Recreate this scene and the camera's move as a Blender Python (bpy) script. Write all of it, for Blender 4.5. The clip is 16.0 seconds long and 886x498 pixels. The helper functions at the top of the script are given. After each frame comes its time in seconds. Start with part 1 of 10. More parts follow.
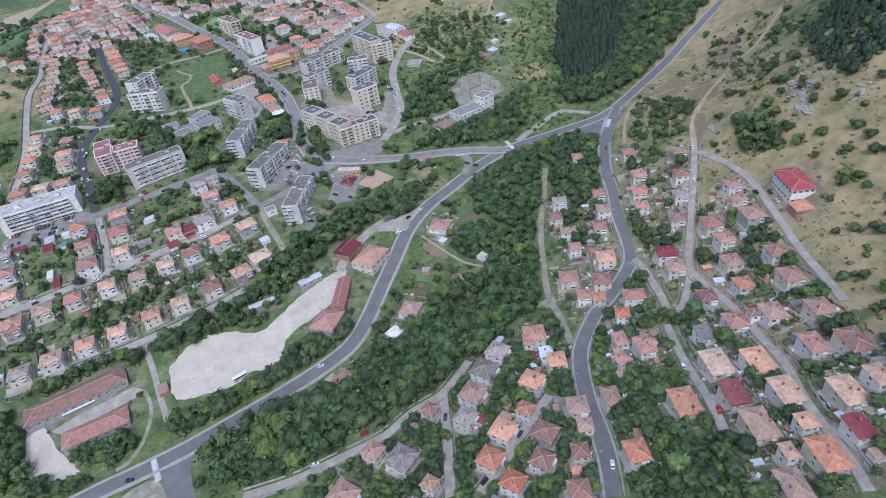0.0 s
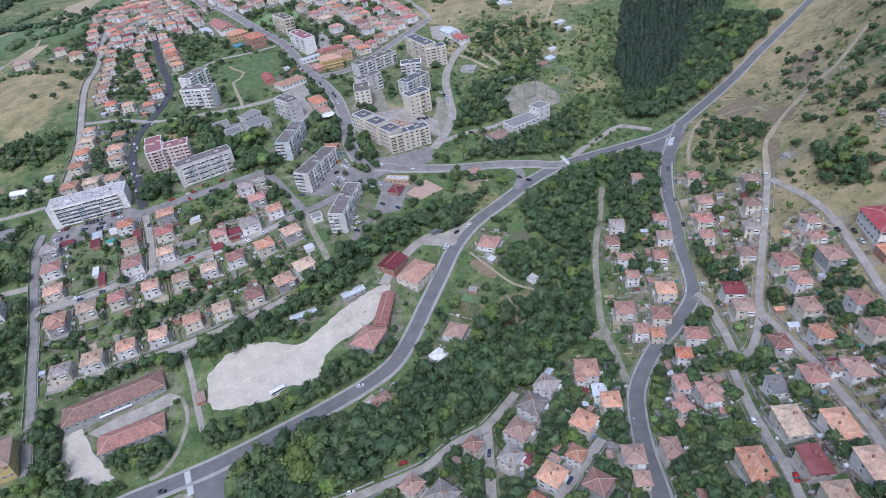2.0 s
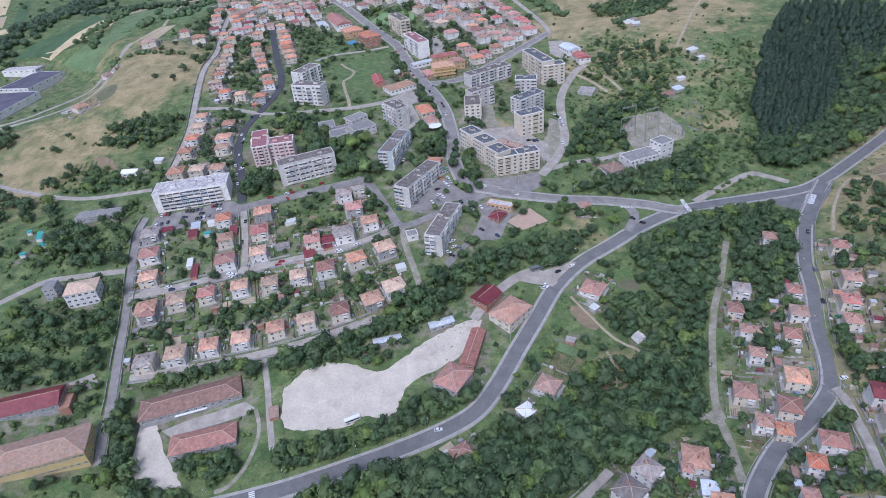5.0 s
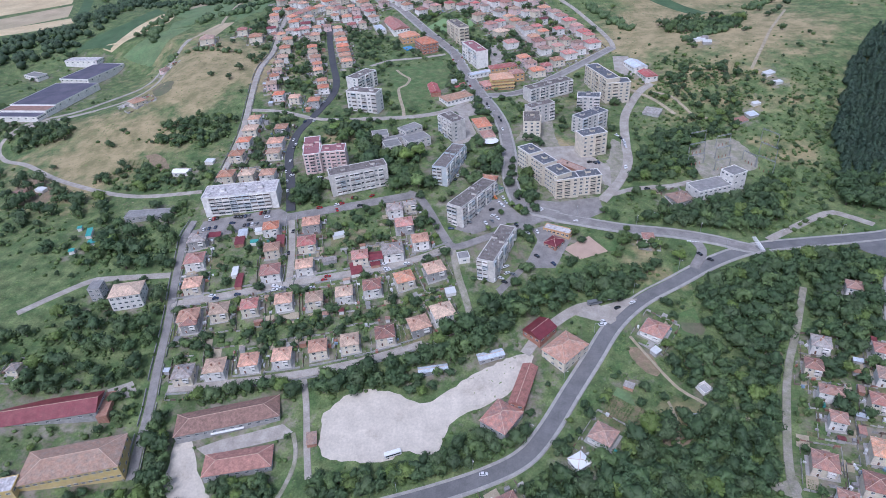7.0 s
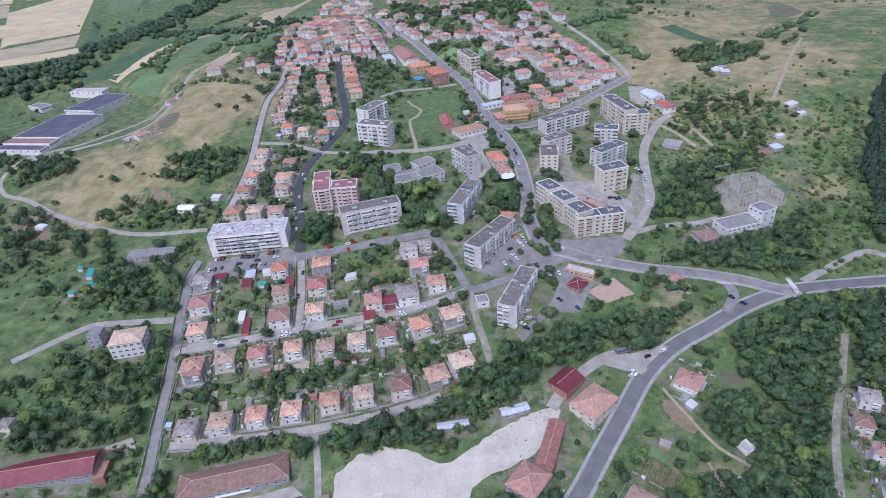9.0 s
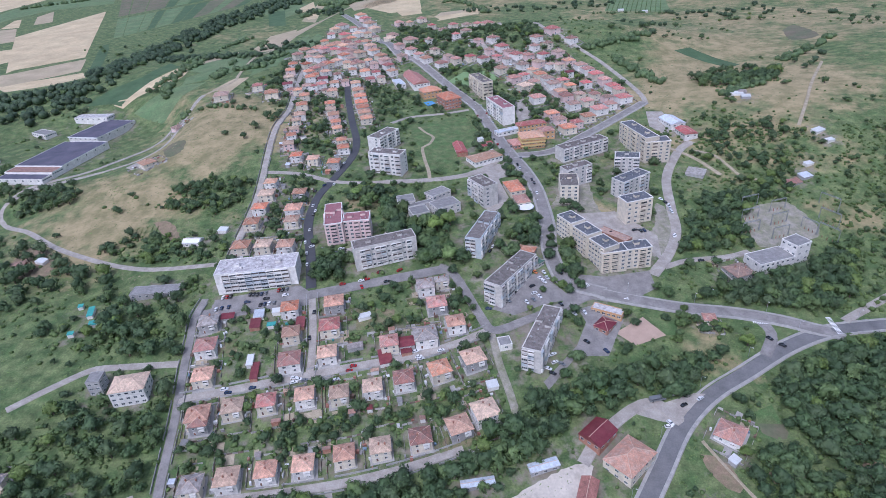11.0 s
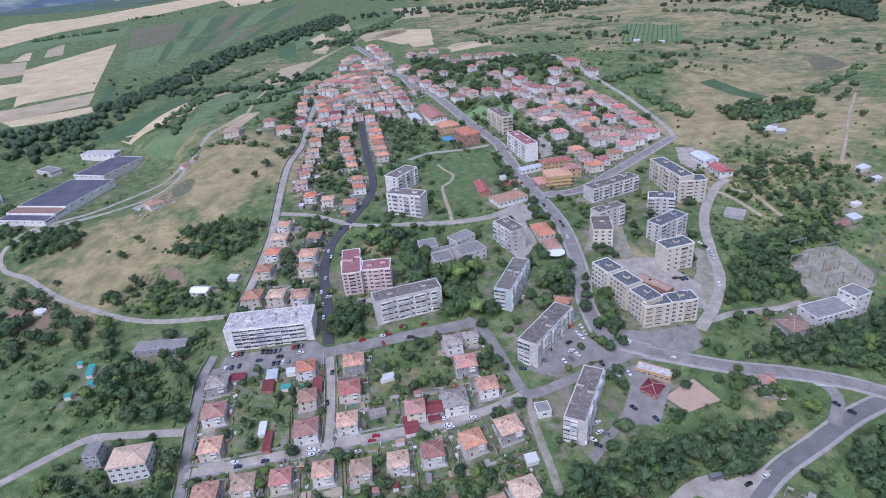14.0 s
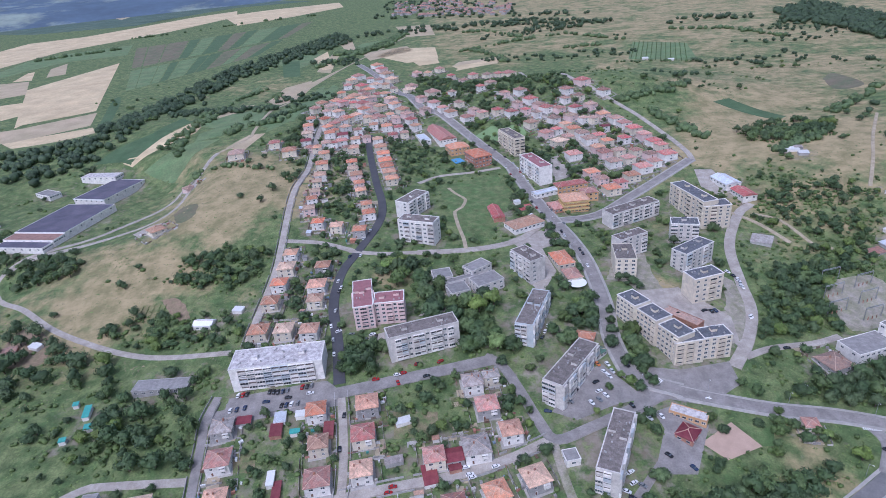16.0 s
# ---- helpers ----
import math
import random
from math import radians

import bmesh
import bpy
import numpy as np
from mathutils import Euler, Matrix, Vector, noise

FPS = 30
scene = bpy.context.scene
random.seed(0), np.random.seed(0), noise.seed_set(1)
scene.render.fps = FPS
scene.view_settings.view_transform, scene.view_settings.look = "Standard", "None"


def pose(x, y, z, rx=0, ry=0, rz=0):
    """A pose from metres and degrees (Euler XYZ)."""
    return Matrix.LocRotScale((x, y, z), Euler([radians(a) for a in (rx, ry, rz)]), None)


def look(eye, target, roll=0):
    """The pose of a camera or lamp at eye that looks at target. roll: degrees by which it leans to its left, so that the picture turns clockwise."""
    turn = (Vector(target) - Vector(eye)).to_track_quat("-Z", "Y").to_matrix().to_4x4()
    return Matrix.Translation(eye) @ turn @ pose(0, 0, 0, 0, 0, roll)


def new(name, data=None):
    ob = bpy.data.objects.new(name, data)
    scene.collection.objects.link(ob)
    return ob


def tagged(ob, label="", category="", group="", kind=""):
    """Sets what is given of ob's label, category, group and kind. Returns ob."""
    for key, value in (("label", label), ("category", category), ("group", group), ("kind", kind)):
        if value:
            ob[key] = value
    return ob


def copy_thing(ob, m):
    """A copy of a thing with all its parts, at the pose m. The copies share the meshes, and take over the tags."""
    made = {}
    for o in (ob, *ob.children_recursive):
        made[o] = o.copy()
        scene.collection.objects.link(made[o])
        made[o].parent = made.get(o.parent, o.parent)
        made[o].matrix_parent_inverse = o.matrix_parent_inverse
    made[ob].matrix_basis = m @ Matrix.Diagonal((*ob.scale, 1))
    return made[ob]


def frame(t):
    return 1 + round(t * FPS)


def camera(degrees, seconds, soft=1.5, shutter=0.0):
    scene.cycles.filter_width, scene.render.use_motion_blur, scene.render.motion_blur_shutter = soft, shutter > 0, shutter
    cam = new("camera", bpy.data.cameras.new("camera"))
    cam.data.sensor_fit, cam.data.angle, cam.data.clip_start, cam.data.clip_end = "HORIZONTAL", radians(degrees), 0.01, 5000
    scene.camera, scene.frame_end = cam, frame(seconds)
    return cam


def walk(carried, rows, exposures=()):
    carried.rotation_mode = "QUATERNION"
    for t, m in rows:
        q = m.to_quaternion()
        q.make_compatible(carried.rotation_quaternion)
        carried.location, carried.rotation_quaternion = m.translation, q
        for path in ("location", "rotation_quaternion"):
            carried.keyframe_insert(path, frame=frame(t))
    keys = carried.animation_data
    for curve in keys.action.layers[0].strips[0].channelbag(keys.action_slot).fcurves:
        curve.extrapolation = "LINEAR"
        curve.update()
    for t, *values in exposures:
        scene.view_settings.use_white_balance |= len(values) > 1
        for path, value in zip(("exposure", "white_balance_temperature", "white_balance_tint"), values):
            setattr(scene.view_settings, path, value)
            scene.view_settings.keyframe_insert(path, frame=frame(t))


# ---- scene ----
cam = camera(73.45, 16.0, soft=0.8)

# seconds, eye, yaw to the left, pitch, roll
PATH = [
    (0.0, (41.61, -139.94, 181.89), -12.596, -35.299, -9.305),
    (0.5, (41.00, -134.51, 182.65), -11.521, -35.283, -9.029),
    (1.0, (40.50, -129.17, 183.21), -10.473, -35.221, -8.825),
    (1.5, (39.88, -123.80, 183.76), -9.441, -35.118, -8.676),
    (2.0, (38.99, -118.46, 184.51), -8.480, -35.001, -8.469),
    (2.5, (37.89, -112.93, 185.37), -7.203, -34.916, -8.170),
    (3.0, (36.51, -107.30, 185.89), -5.859, -34.751, -7.774),
    (3.5, (35.20, -101.73, 186.13), -4.521, -34.528, -7.381),
    (4.0, (33.76, -96.06, 186.71), -3.012, -34.374, -6.952),
    (4.5, (31.71, -90.33, 187.56), -1.433, -34.228, -6.369),
    (7.0, (19.30, -61.49, 191.14), 4.234, -33.715, -4.384),
    (7.5, (16.58, -55.79, 191.78), 4.269, -33.152, -4.348),
    (8.0, (14.35, -50.15, 192.09), 4.336, -32.564, -4.425),
    (8.5, (11.91, -44.59, 192.30), 4.313, -32.051, -4.491),
    (9.0, (9.52, -38.91, 192.57), 4.359, -31.645, -4.569),
    (9.5, (7.30, -33.13, 192.90), 4.466, -31.264, -4.734),
    (10.0, (4.41, -27.45, 193.29), 4.453, -30.838, -4.758),
    (12.5, (-7.70, -0.04, 194.95), 4.824, -28.742, -5.017),
    (13.0, (-10.31, 5.16, 195.13), 4.842, -28.362, -5.060),
    (13.5, (-12.85, 10.70, 195.31), 4.923, -27.966, -5.124),
    (14.0, (-15.48, 16.22, 195.45), 4.913, -27.562, -5.171),
    (14.5, (-18.18, 21.56, 195.79), 4.885, -27.186, -5.204),
    (15.0, (-20.68, 26.84, 196.21), 4.888, -26.886, -5.233),
    (15.5, (-23.05, 32.14, 196.31), 4.902, -26.463, -5.296),
    (16.0, (-25.87, 37.54, 196.63), 4.879, -26.130, -5.339),
]


def drone(eye, yaw, pitch, roll):
    return pose(*eye) @ pose(0, 0, 0, 0, 0, yaw) @ pose(0, 0, 0, 90 + pitch) @ pose(0, 0, 0, 0, 0, roll)


walk(cam, [(t, drone(e, a, b, c)) for t, e, a, b, c in PATH], [(0.0, 0.03, 5250, 16), (4.5, 0.03, 5200, 19), (9.0, 0.03, 5170, 21), (16.0, 0.0, 5140, 24)])
#endcam
# ---------------------------------------------------------------- light
world = bpy.data.worlds.new("sky")
scene.world = world
world.use_nodes = True
wn = world.node_tree
sky = wn.nodes.new("ShaderNodeTexSky")
sky.sky_type = "NISHITA"
sky.sun_disc = False
sky.sun_elevation = radians(52)
sky.sun_rotation = radians(200)
sky.air_density, sky.dust_density, sky.ozone_density = 1.6, 4.0, 1.0
soft_sky = wn.nodes.new("ShaderNodeHueSaturation")
soft_sky.inputs["Saturation"].default_value = 0.7
wn.links.new(sky.outputs[0], soft_sky.inputs["Color"])
wn.links.new(soft_sky.outputs[0], wn.nodes["Background"].inputs[0])
wn.nodes["Background"].inputs[1].default_value = 0.13

sun = new("sun", bpy.data.lights.new("sun", "SUN"))
sun.data.energy, sun.data.angle, sun.data.color = 1.3, radians(14), (1.0, 0.98, 0.95)
sun.matrix_world = look((0, 0, 300), (0.28 * 300, 0.55 * 300, 0))
scene.view_settings.exposure = 0.0

# ---------------------------------------------------------------- the lie of the land
LATTICE = [
    [-19, -38, -50, -54, -49, -9, 44, 68, 82, 104],
    [-5, -24, -41, -52, -49, -20, 17, 48, 91, 139],
    [3, -10, -34, -70, -63, -42, -46, -7, 93, 156],
    [-4, -9, -28, -57, -49, -46, -58, -10, 83, 121],
    [-22, -19, -24, -9, -20, -24, -34, -40, -18, 31],
    [-40, -13, -18, -1, -5, -4, -24, -23, -56, -32],
    [-45, -1, 12, 11, 5, -3, -10, 24, 4, -3],
    [-18, 13, 24, 12, -2, 2, 8, 13, 21, 26],
    [7, 20, 26, 17, 9, 17, 13, 0, 13, 28],
    [28, 25, 25, 29, 42, 58, 56, 13, 4, 16],
]


def spline(t):
    t = abs(t)
    return 2 / 3 - t * t + t ** 3 / 2 if t < 1 else (2 - t) ** 3 / 6 if t < 2 else 0.0


def ease(t):
    t = min(1.0, max(0.0, t))
    return t * t * (3 - 2 * t)


def terrain(x, y):
    """Height of the land: a gentle plain, a lattice of swells and hollows 110 m apart, and the eastern hill."""
    z = 0.03 * min(2500, max(-200, y)) - 12
    u, v = (x + 480) / 110, (y + 180) / 110
    for j in range(max(0, int(v) - 1), min(10, int(v) + 3)):
        for i in range(max(0, int(u) - 1), min(10, int(u) + 3)):
            z += LATTICE[j][i] * spline(u - i) * spline(v - j)
    z += 95 * ease((x - 420) / 200) * ease((470 - y) / 200)
    # the factory stands on a levelled terrace
    return z + (-3.0 - z) * ease((150 - math.hypot(x + 425, (y - 555) * 1.15)) / 75)


# ---------------------------------------------------------------- materials
def material(name, base, rough=0.85, vary=0.25, size=3.0, fine=0.4, bump=0.3, second=None, random=0.0, metal=0.0, spread=0.5, sharp=0.3, where="Object"):
    """A surface with stains of one size, grain of another, a relief, and a second colour that takes over in patches."""
    m = bpy.data.materials.new(name)
    m.use_nodes = True
    t = m.node_tree
    b = t.nodes["Principled BSDF"]
    b.inputs["Roughness"].default_value, b.inputs["Metallic"].default_value = rough, metal
    co = t.nodes.new("ShaderNodeTexCoord").outputs["Object"] if where == "Object" else t.nodes.new("ShaderNodeNewGeometry").outputs["Position"]

    def grain(scale, detail=6.0, roughness=0.6):
        n = t.nodes.new("ShaderNodeTexNoise")
        n.inputs["Scale"].default_value, n.inputs["Detail"].default_value, n.inputs["Roughness"].default_value = scale, detail, roughness
        t.links.new(co, n.inputs["Vector"])
        return n.outputs["Fac"]

    def span(fac, a, c, lo, hi):
        n = t.nodes.new("ShaderNodeMapRange")
        for k, v in enumerate((a, c, lo, hi)):
            n.inputs[k + 1].default_value = v
        t.links.new(fac, n.inputs[0])
        return n.outputs[0]

    colour = None
    big, small = grain(1 / size), grain(1 / fine, 3.0)
    if second:
        mix = t.nodes.new("ShaderNodeMix")
        mix.data_type = "RGBA"
        mix.inputs[6].default_value, mix.inputs[7].default_value = (*base, 1), (*second, 1)
        t.links.new(span(grain(0.7 / size, 8.0, 0.65), spread - sharp / 2, spread + sharp / 2, 0, 1), mix.inputs[0])
        colour = mix.outputs[2]
    hsv = t.nodes.new("ShaderNodeHueSaturation")
    if colour:
        t.links.new(colour, hsv.inputs["Color"])
    else:
        hsv.inputs["Color"].default_value = (*base, 1)
    add = t.nodes.new("ShaderNodeMath")
    add.operation = "MULTIPLY"
    t.links.new(span(big, 0.25, 0.75, 1 - vary, 1 + vary), add.inputs[0])
    t.links.new(span(small, 0.25, 0.75, 1 - vary * 0.8, 1 + vary * 0.8), add.inputs[1])
    value = add.outputs[0]
    if random:
        info = t.nodes.new("ShaderNodeObjectInfo").outputs["Random"]
        mul = t.nodes.new("ShaderNodeMath")
        mul.operation = "MULTIPLY"
        t.links.new(value, mul.inputs[0])
        t.links.new(span(info, 0, 1, 1 - random, 1 + random), mul.inputs[1])
        value = mul.outputs[0]
        wob = t.nodes.new("ShaderNodeMath")
        wob.operation = "FRACT"
        tens = t.nodes.new("ShaderNodeMath")
        tens.operation = "MULTIPLY"
        tens.inputs[1].default_value = 17.3
        t.links.new(info, tens.inputs[0])
        t.links.new(tens.outputs[0], wob.inputs[0])
        t.links.new(span(wob.outputs[0], 0, 1, 0.5 - random * 0.045, 0.5 + random * 0.045), hsv.inputs["Hue"])
        t.links.new(span(wob.outputs[0], 0, 1, 1 + random * 0.5, 1 - random * 0.5), hsv.inputs["Saturation"])
    t.links.new(value, hsv.inputs["Value"])
    t.links.new(hsv.outputs[0], b.inputs["Base Color"])
    if bump:
        n = t.nodes.new("ShaderNodeBump")
        n.inputs["Strength"].default_value, n.inputs["Distance"].default_value = bump, fine * 0.5
        t.links.new(small, n.inputs["Height"])
        t.links.new(n.outputs[0], b.inputs["Normal"])
    return m


def tiled(name, base, second, rows=0.35):
    """Roof tiles: courses across the slope, weathered in patches, no two roofs quite alike."""
    m = material(name, base, 0.8, 0.30, 1.8, 0.45, 0.0, second, 0.3, spread=0.54, sharp=0.22)
    t = m.node_tree
    wave = t.nodes.new("ShaderNodeTexWave")
    wave.bands_direction = "Z"
    wave.inputs["Scale"].default_value, wave.inputs["Distortion"].default_value = 1.0 / rows, 1.2
    wave.inputs["Detail"].default_value = 1.0
    co = [n for n in t.nodes if n.bl_idname == "ShaderNodeTexCoord"][0]
    t.links.new(co.outputs["Object"], wave.inputs["Vector"])
    n = t.nodes.new("ShaderNodeBump")
    n.inputs["Strength"].default_value, n.inputs["Distance"].default_value = 0.6, 0.08
    t.links.new(wave.outputs["Fac"], n.inputs["Height"])
    t.links.new(n.outputs[0], t.nodes["Principled BSDF"].inputs["Normal"])
    return m


TILE = {
    "o": tiled("tile_orange", (0.55, 0.24, 0.14), (0.50, 0.31, 0.215)),
    "t": tiled("tile_pale", (0.56, 0.375, 0.265), (0.45, 0.285, 0.205)),
    "r": tiled("tile_red", (0.47, 0.165, 0.14), (0.43, 0.26, 0.22)),
    "p": tiled("tile_weathered", (0.40, 0.225, 0.17), (0.30, 0.215, 0.185)),
    "g": tiled("tile_grey", (0.33, 0.30, 0.275), (0.23, 0.195, 0.175)),
    "m": material("metal_maroon", (0.19, 0.035, 0.045), 0.45, 0.2, 3.0, 0.6, 0.1, (0.24, 0.07, 0.07), 0.2),
    "f": material("roof_felt_grey", (0.28, 0.268, 0.255), 0.9, 0.25, 2.5, 0.3, 0.2, (0.205, 0.195, 0.19), 0.15),
    "w": material("sheet_white", (0.62, 0.62, 0.60), 0.5, 0.1, 2.0, 0.5, 0.1, None, 0.06),
    "c": material("plastic_teal", (0.05, 0.30, 0.27), 0.45, 0.15, 2.0, 0.5, 0.1, (0.09, 0.36, 0.31)),
    "b": material("metal_pale_blue", (0.57, 0.61, 0.66), 0.45, 0.18, 2.0, 0.5, 0.1, (0.46, 0.44, 0.43), 0.15, spread=0.6),
}
RIDGE = material("ridge_mortar", (0.60, 0.44, 0.34), 0.9, 0.25, 0.8, 0.15)
PLASTER = {
    "white": material("plaster_white", (0.78, 0.755, 0.715), 0.9, 0.14, 2.0, 0.3, 0.15, (0.58, 0.55, 0.52), 0.1, spread=0.6),
    "cream": material("plaster_cream", (0.68, 0.61, 0.49), 0.9, 0.14, 2.5, 0.25, 0.15, (0.50, 0.46, 0.40), 0.12, spread=0.6),
    "grey": material("plaster_grey", (0.42, 0.41, 0.40), 0.95, 0.2, 2.0, 0.25, 0.2, (0.32, 0.31, 0.30), 0.15),
    "pink": material("plaster_pink", (0.74, 0.555, 0.515), 0.9, 0.12, 3.0, 0.25, 0.15, (0.67, 0.53, 0.50), 0.05),
    "yellow": material("plaster_yellow", (0.60, 0.44, 0.16), 0.9, 0.15, 3.0, 0.3, 0.15, (0.52, 0.40, 0.22), 0.05),
    "orange": material("plaster_orange", (0.58, 0.33, 0.15), 0.9, 0.12, 3.0, 0.3, 0.15, (0.55, 0.38, 0.22), 0.05),
    "brick": material("brick_red", (0.36, 0.16, 0.11), 0.9, 0.25, 1.2, 0.2, 0.3, (0.40, 0.24, 0.17), 0.1),
    "panel": material("panel_concrete", (0.66, 0.625, 0.585), 0.9, 0.16, 2.2, 0.5, 0.15, (0.47, 0.445, 0.42), 0.06),
    "blue": material("panel_blue_grey", (0.46, 0.52, 0.56), 0.9, 0.14, 3.0, 0.4, 0.15, (0.52, 0.53, 0.53), 0.04),
}
GLASS = material("window_glass", (0.028, 0.034, 0.042), 0.12, 0.3, 2.0, 0.5, 0.0, (0.12, 0.14, 0.16), 0.5)
FRAME = material("window_frame_white", (0.72, 0.72, 0.71), 0.6, 0.08, 1.0, 0.2, 0.0)
DOOR = material("door_brown", (0.16, 0.09, 0.06), 0.6, 0.2, 0.6, 0.1, 0.1, None, 0.3)
BRICK = PLASTER["brick"]
ROOFING = material("bitumen_roof", (0.145, 0.124, 0.112), 0.9, 0.3, 2.0, 0.5, 0.2, (0.215, 0.185, 0.168), 0.15, sharp=0.16)
ROOF_BLUE = material("bitumen_slate_blue", (0.090, 0.096, 0.112), 0.85, 0.3, 2.0, 0.5, 0.2, (0.150, 0.155, 0.170))
ROOF_WHITE = material("roof_pale_screed", (0.62, 0.585, 0.57), 0.9, 0.24, 2.0, 0.5, 0.2, (0.38, 0.345, 0.34), sharp=0.2)
ROOF_MAUVE = material("roof_maroon_felt", (0.28, 0.115, 0.125), 0.85, 0.15, 3.0, 0.4, 0.2, (0.33, 0.16, 0.165))
RUST = tiled("tile_rusty", (0.34, 0.18, 0.14), (0.25, 0.135, 0.108))
FADED = tiled("tile_faded_orange", (0.50, 0.285, 0.20), (0.44, 0.315, 0.245))
STEEL = material("galvanised_steel", (0.42, 0.43, 0.44), 0.5, 0.2, 1.5, 0.2, 0.0, None, 0.0, 0.6)
WHITE = material("white_paint", (0.80, 0.80, 0.79), 0.6, 0.06, 1.0, 0.2, 0.0)
SURFACE = {
    "asphalt": material("asphalt_worn", (0.222, 0.205, 0.192), 0.9, 0.2, 5.0, 0.8, 0.1, (0.305, 0.282, 0.262), spread=0.55, where="Position"),
    "asphalt_dark": material("asphalt_main", (0.155, 0.151, 0.150), 0.9, 0.16, 6.0, 0.8, 0.1, (0.20, 0.193, 0.188), spread=0.56, where="Position"),
    "asphalt_new": material("asphalt_fresh", (0.06, 0.06, 0.07), 0.85, 0.1, 8.0, 0.5, 0.1, (0.085, 0.085, 0.09), where="Position"),
    "concrete": material("pale_road_surface", (0.425, 0.385, 0.34), 0.95, 0.2, 5.0, 0.7, 0.15, (0.315, 0.28, 0.24), where="Position"),
    "gravel": material("gravel", (0.34, 0.305, 0.255), 0.95, 0.25, 4.0, 0.6, 0.3, (0.19, 0.20, 0.11), spread=0.55, where="Position"),
    "dirt": material("bare_earth_track", (0.43, 0.355, 0.26), 0.95, 0.2, 4.0, 0.6, 0.3, (0.34, 0.29, 0.19), where="Position"),
    "soil": material("dug_brown_soil", (0.27, 0.195, 0.13), 0.95, 0.25, 3.0, 0.6, 0.3, (0.185, 0.17, 0.09), spread=0.56, where="Position"),
    "chalk": material("crushed_limestone", (0.55, 0.49, 0.41), 0.95, 0.16, 9.0, 1.2, 0.1, (0.40, 0.345, 0.28), spread=0.64, sharp=0.2, where="Position"),
    "pavement": material("pavement_slabs", (0.405, 0.378, 0.345), 0.9, 0.16, 3.0, 0.5, 0.1, (0.31, 0.30, 0.28), where="Position"),
    "sand": material("sandy_clay_court", (0.46, 0.33, 0.25), 0.95, 0.1, 5.0, 0.5, 0.1, None, where="Position"),
    "lawn": material("mown_grass", (0.086, 0.150, 0.048), 0.95, 0.38, 6.0, 0.7, 0.3, (0.165, 0.185, 0.078), spread=0.55, where="Position"),
    # woodland green made bluer and paler: aerial haze is mixed into the colour
    "far_wood": material("far_woodland_hazed", (0.07, 0.115, 0.085), 0.95, 0.35, 60.0, 9.0, 0.3, (0.12, 0.155, 0.10), spread=0.6, where="Position"),
    "turf": material("sports_turf", (0.20, 0.30, 0.13), 0.9, 0.1, 6.0, 0.5, 0.1, None, where="Position"),
    "straw": material("cereal_straw", (0.60, 0.49, 0.30), 0.95, 0.16, 30.0, 4.0, 0.2, (0.50, 0.39, 0.235), where="Position"),
    "stubble": material("cereal_stubble", (0.46, 0.365, 0.245), 0.95, 0.14, 25.0, 2.5, 0.2, (0.38, 0.32, 0.20), where="Position"),
    "crop": material("green_crop", (0.125, 0.200, 0.085), 0.95, 0.25, 18.0, 2.0, 0.3, (0.155, 0.20, 0.092), where="Position"),
    "crop_dark": material("dense_green_crop", (0.062, 0.118, 0.05), 0.95, 0.22, 15.0, 1.5, 0.3, (0.085, 0.135, 0.06), where="Position"),
    "ploughed": material("ploughed_soil", (0.185, 0.145, 0.10), 0.95, 0.2, 15.0, 2.0, 0.3, (0.125, 0.145, 0.075), where="Position"),
    "garden": material("garden_beds", (0.115, 0.165, 0.055), 0.95, 0.3, 3.0, 0.5, 0.3, (0.25, 0.19, 0.12), where="Position"),
}
PAINT = WHITE


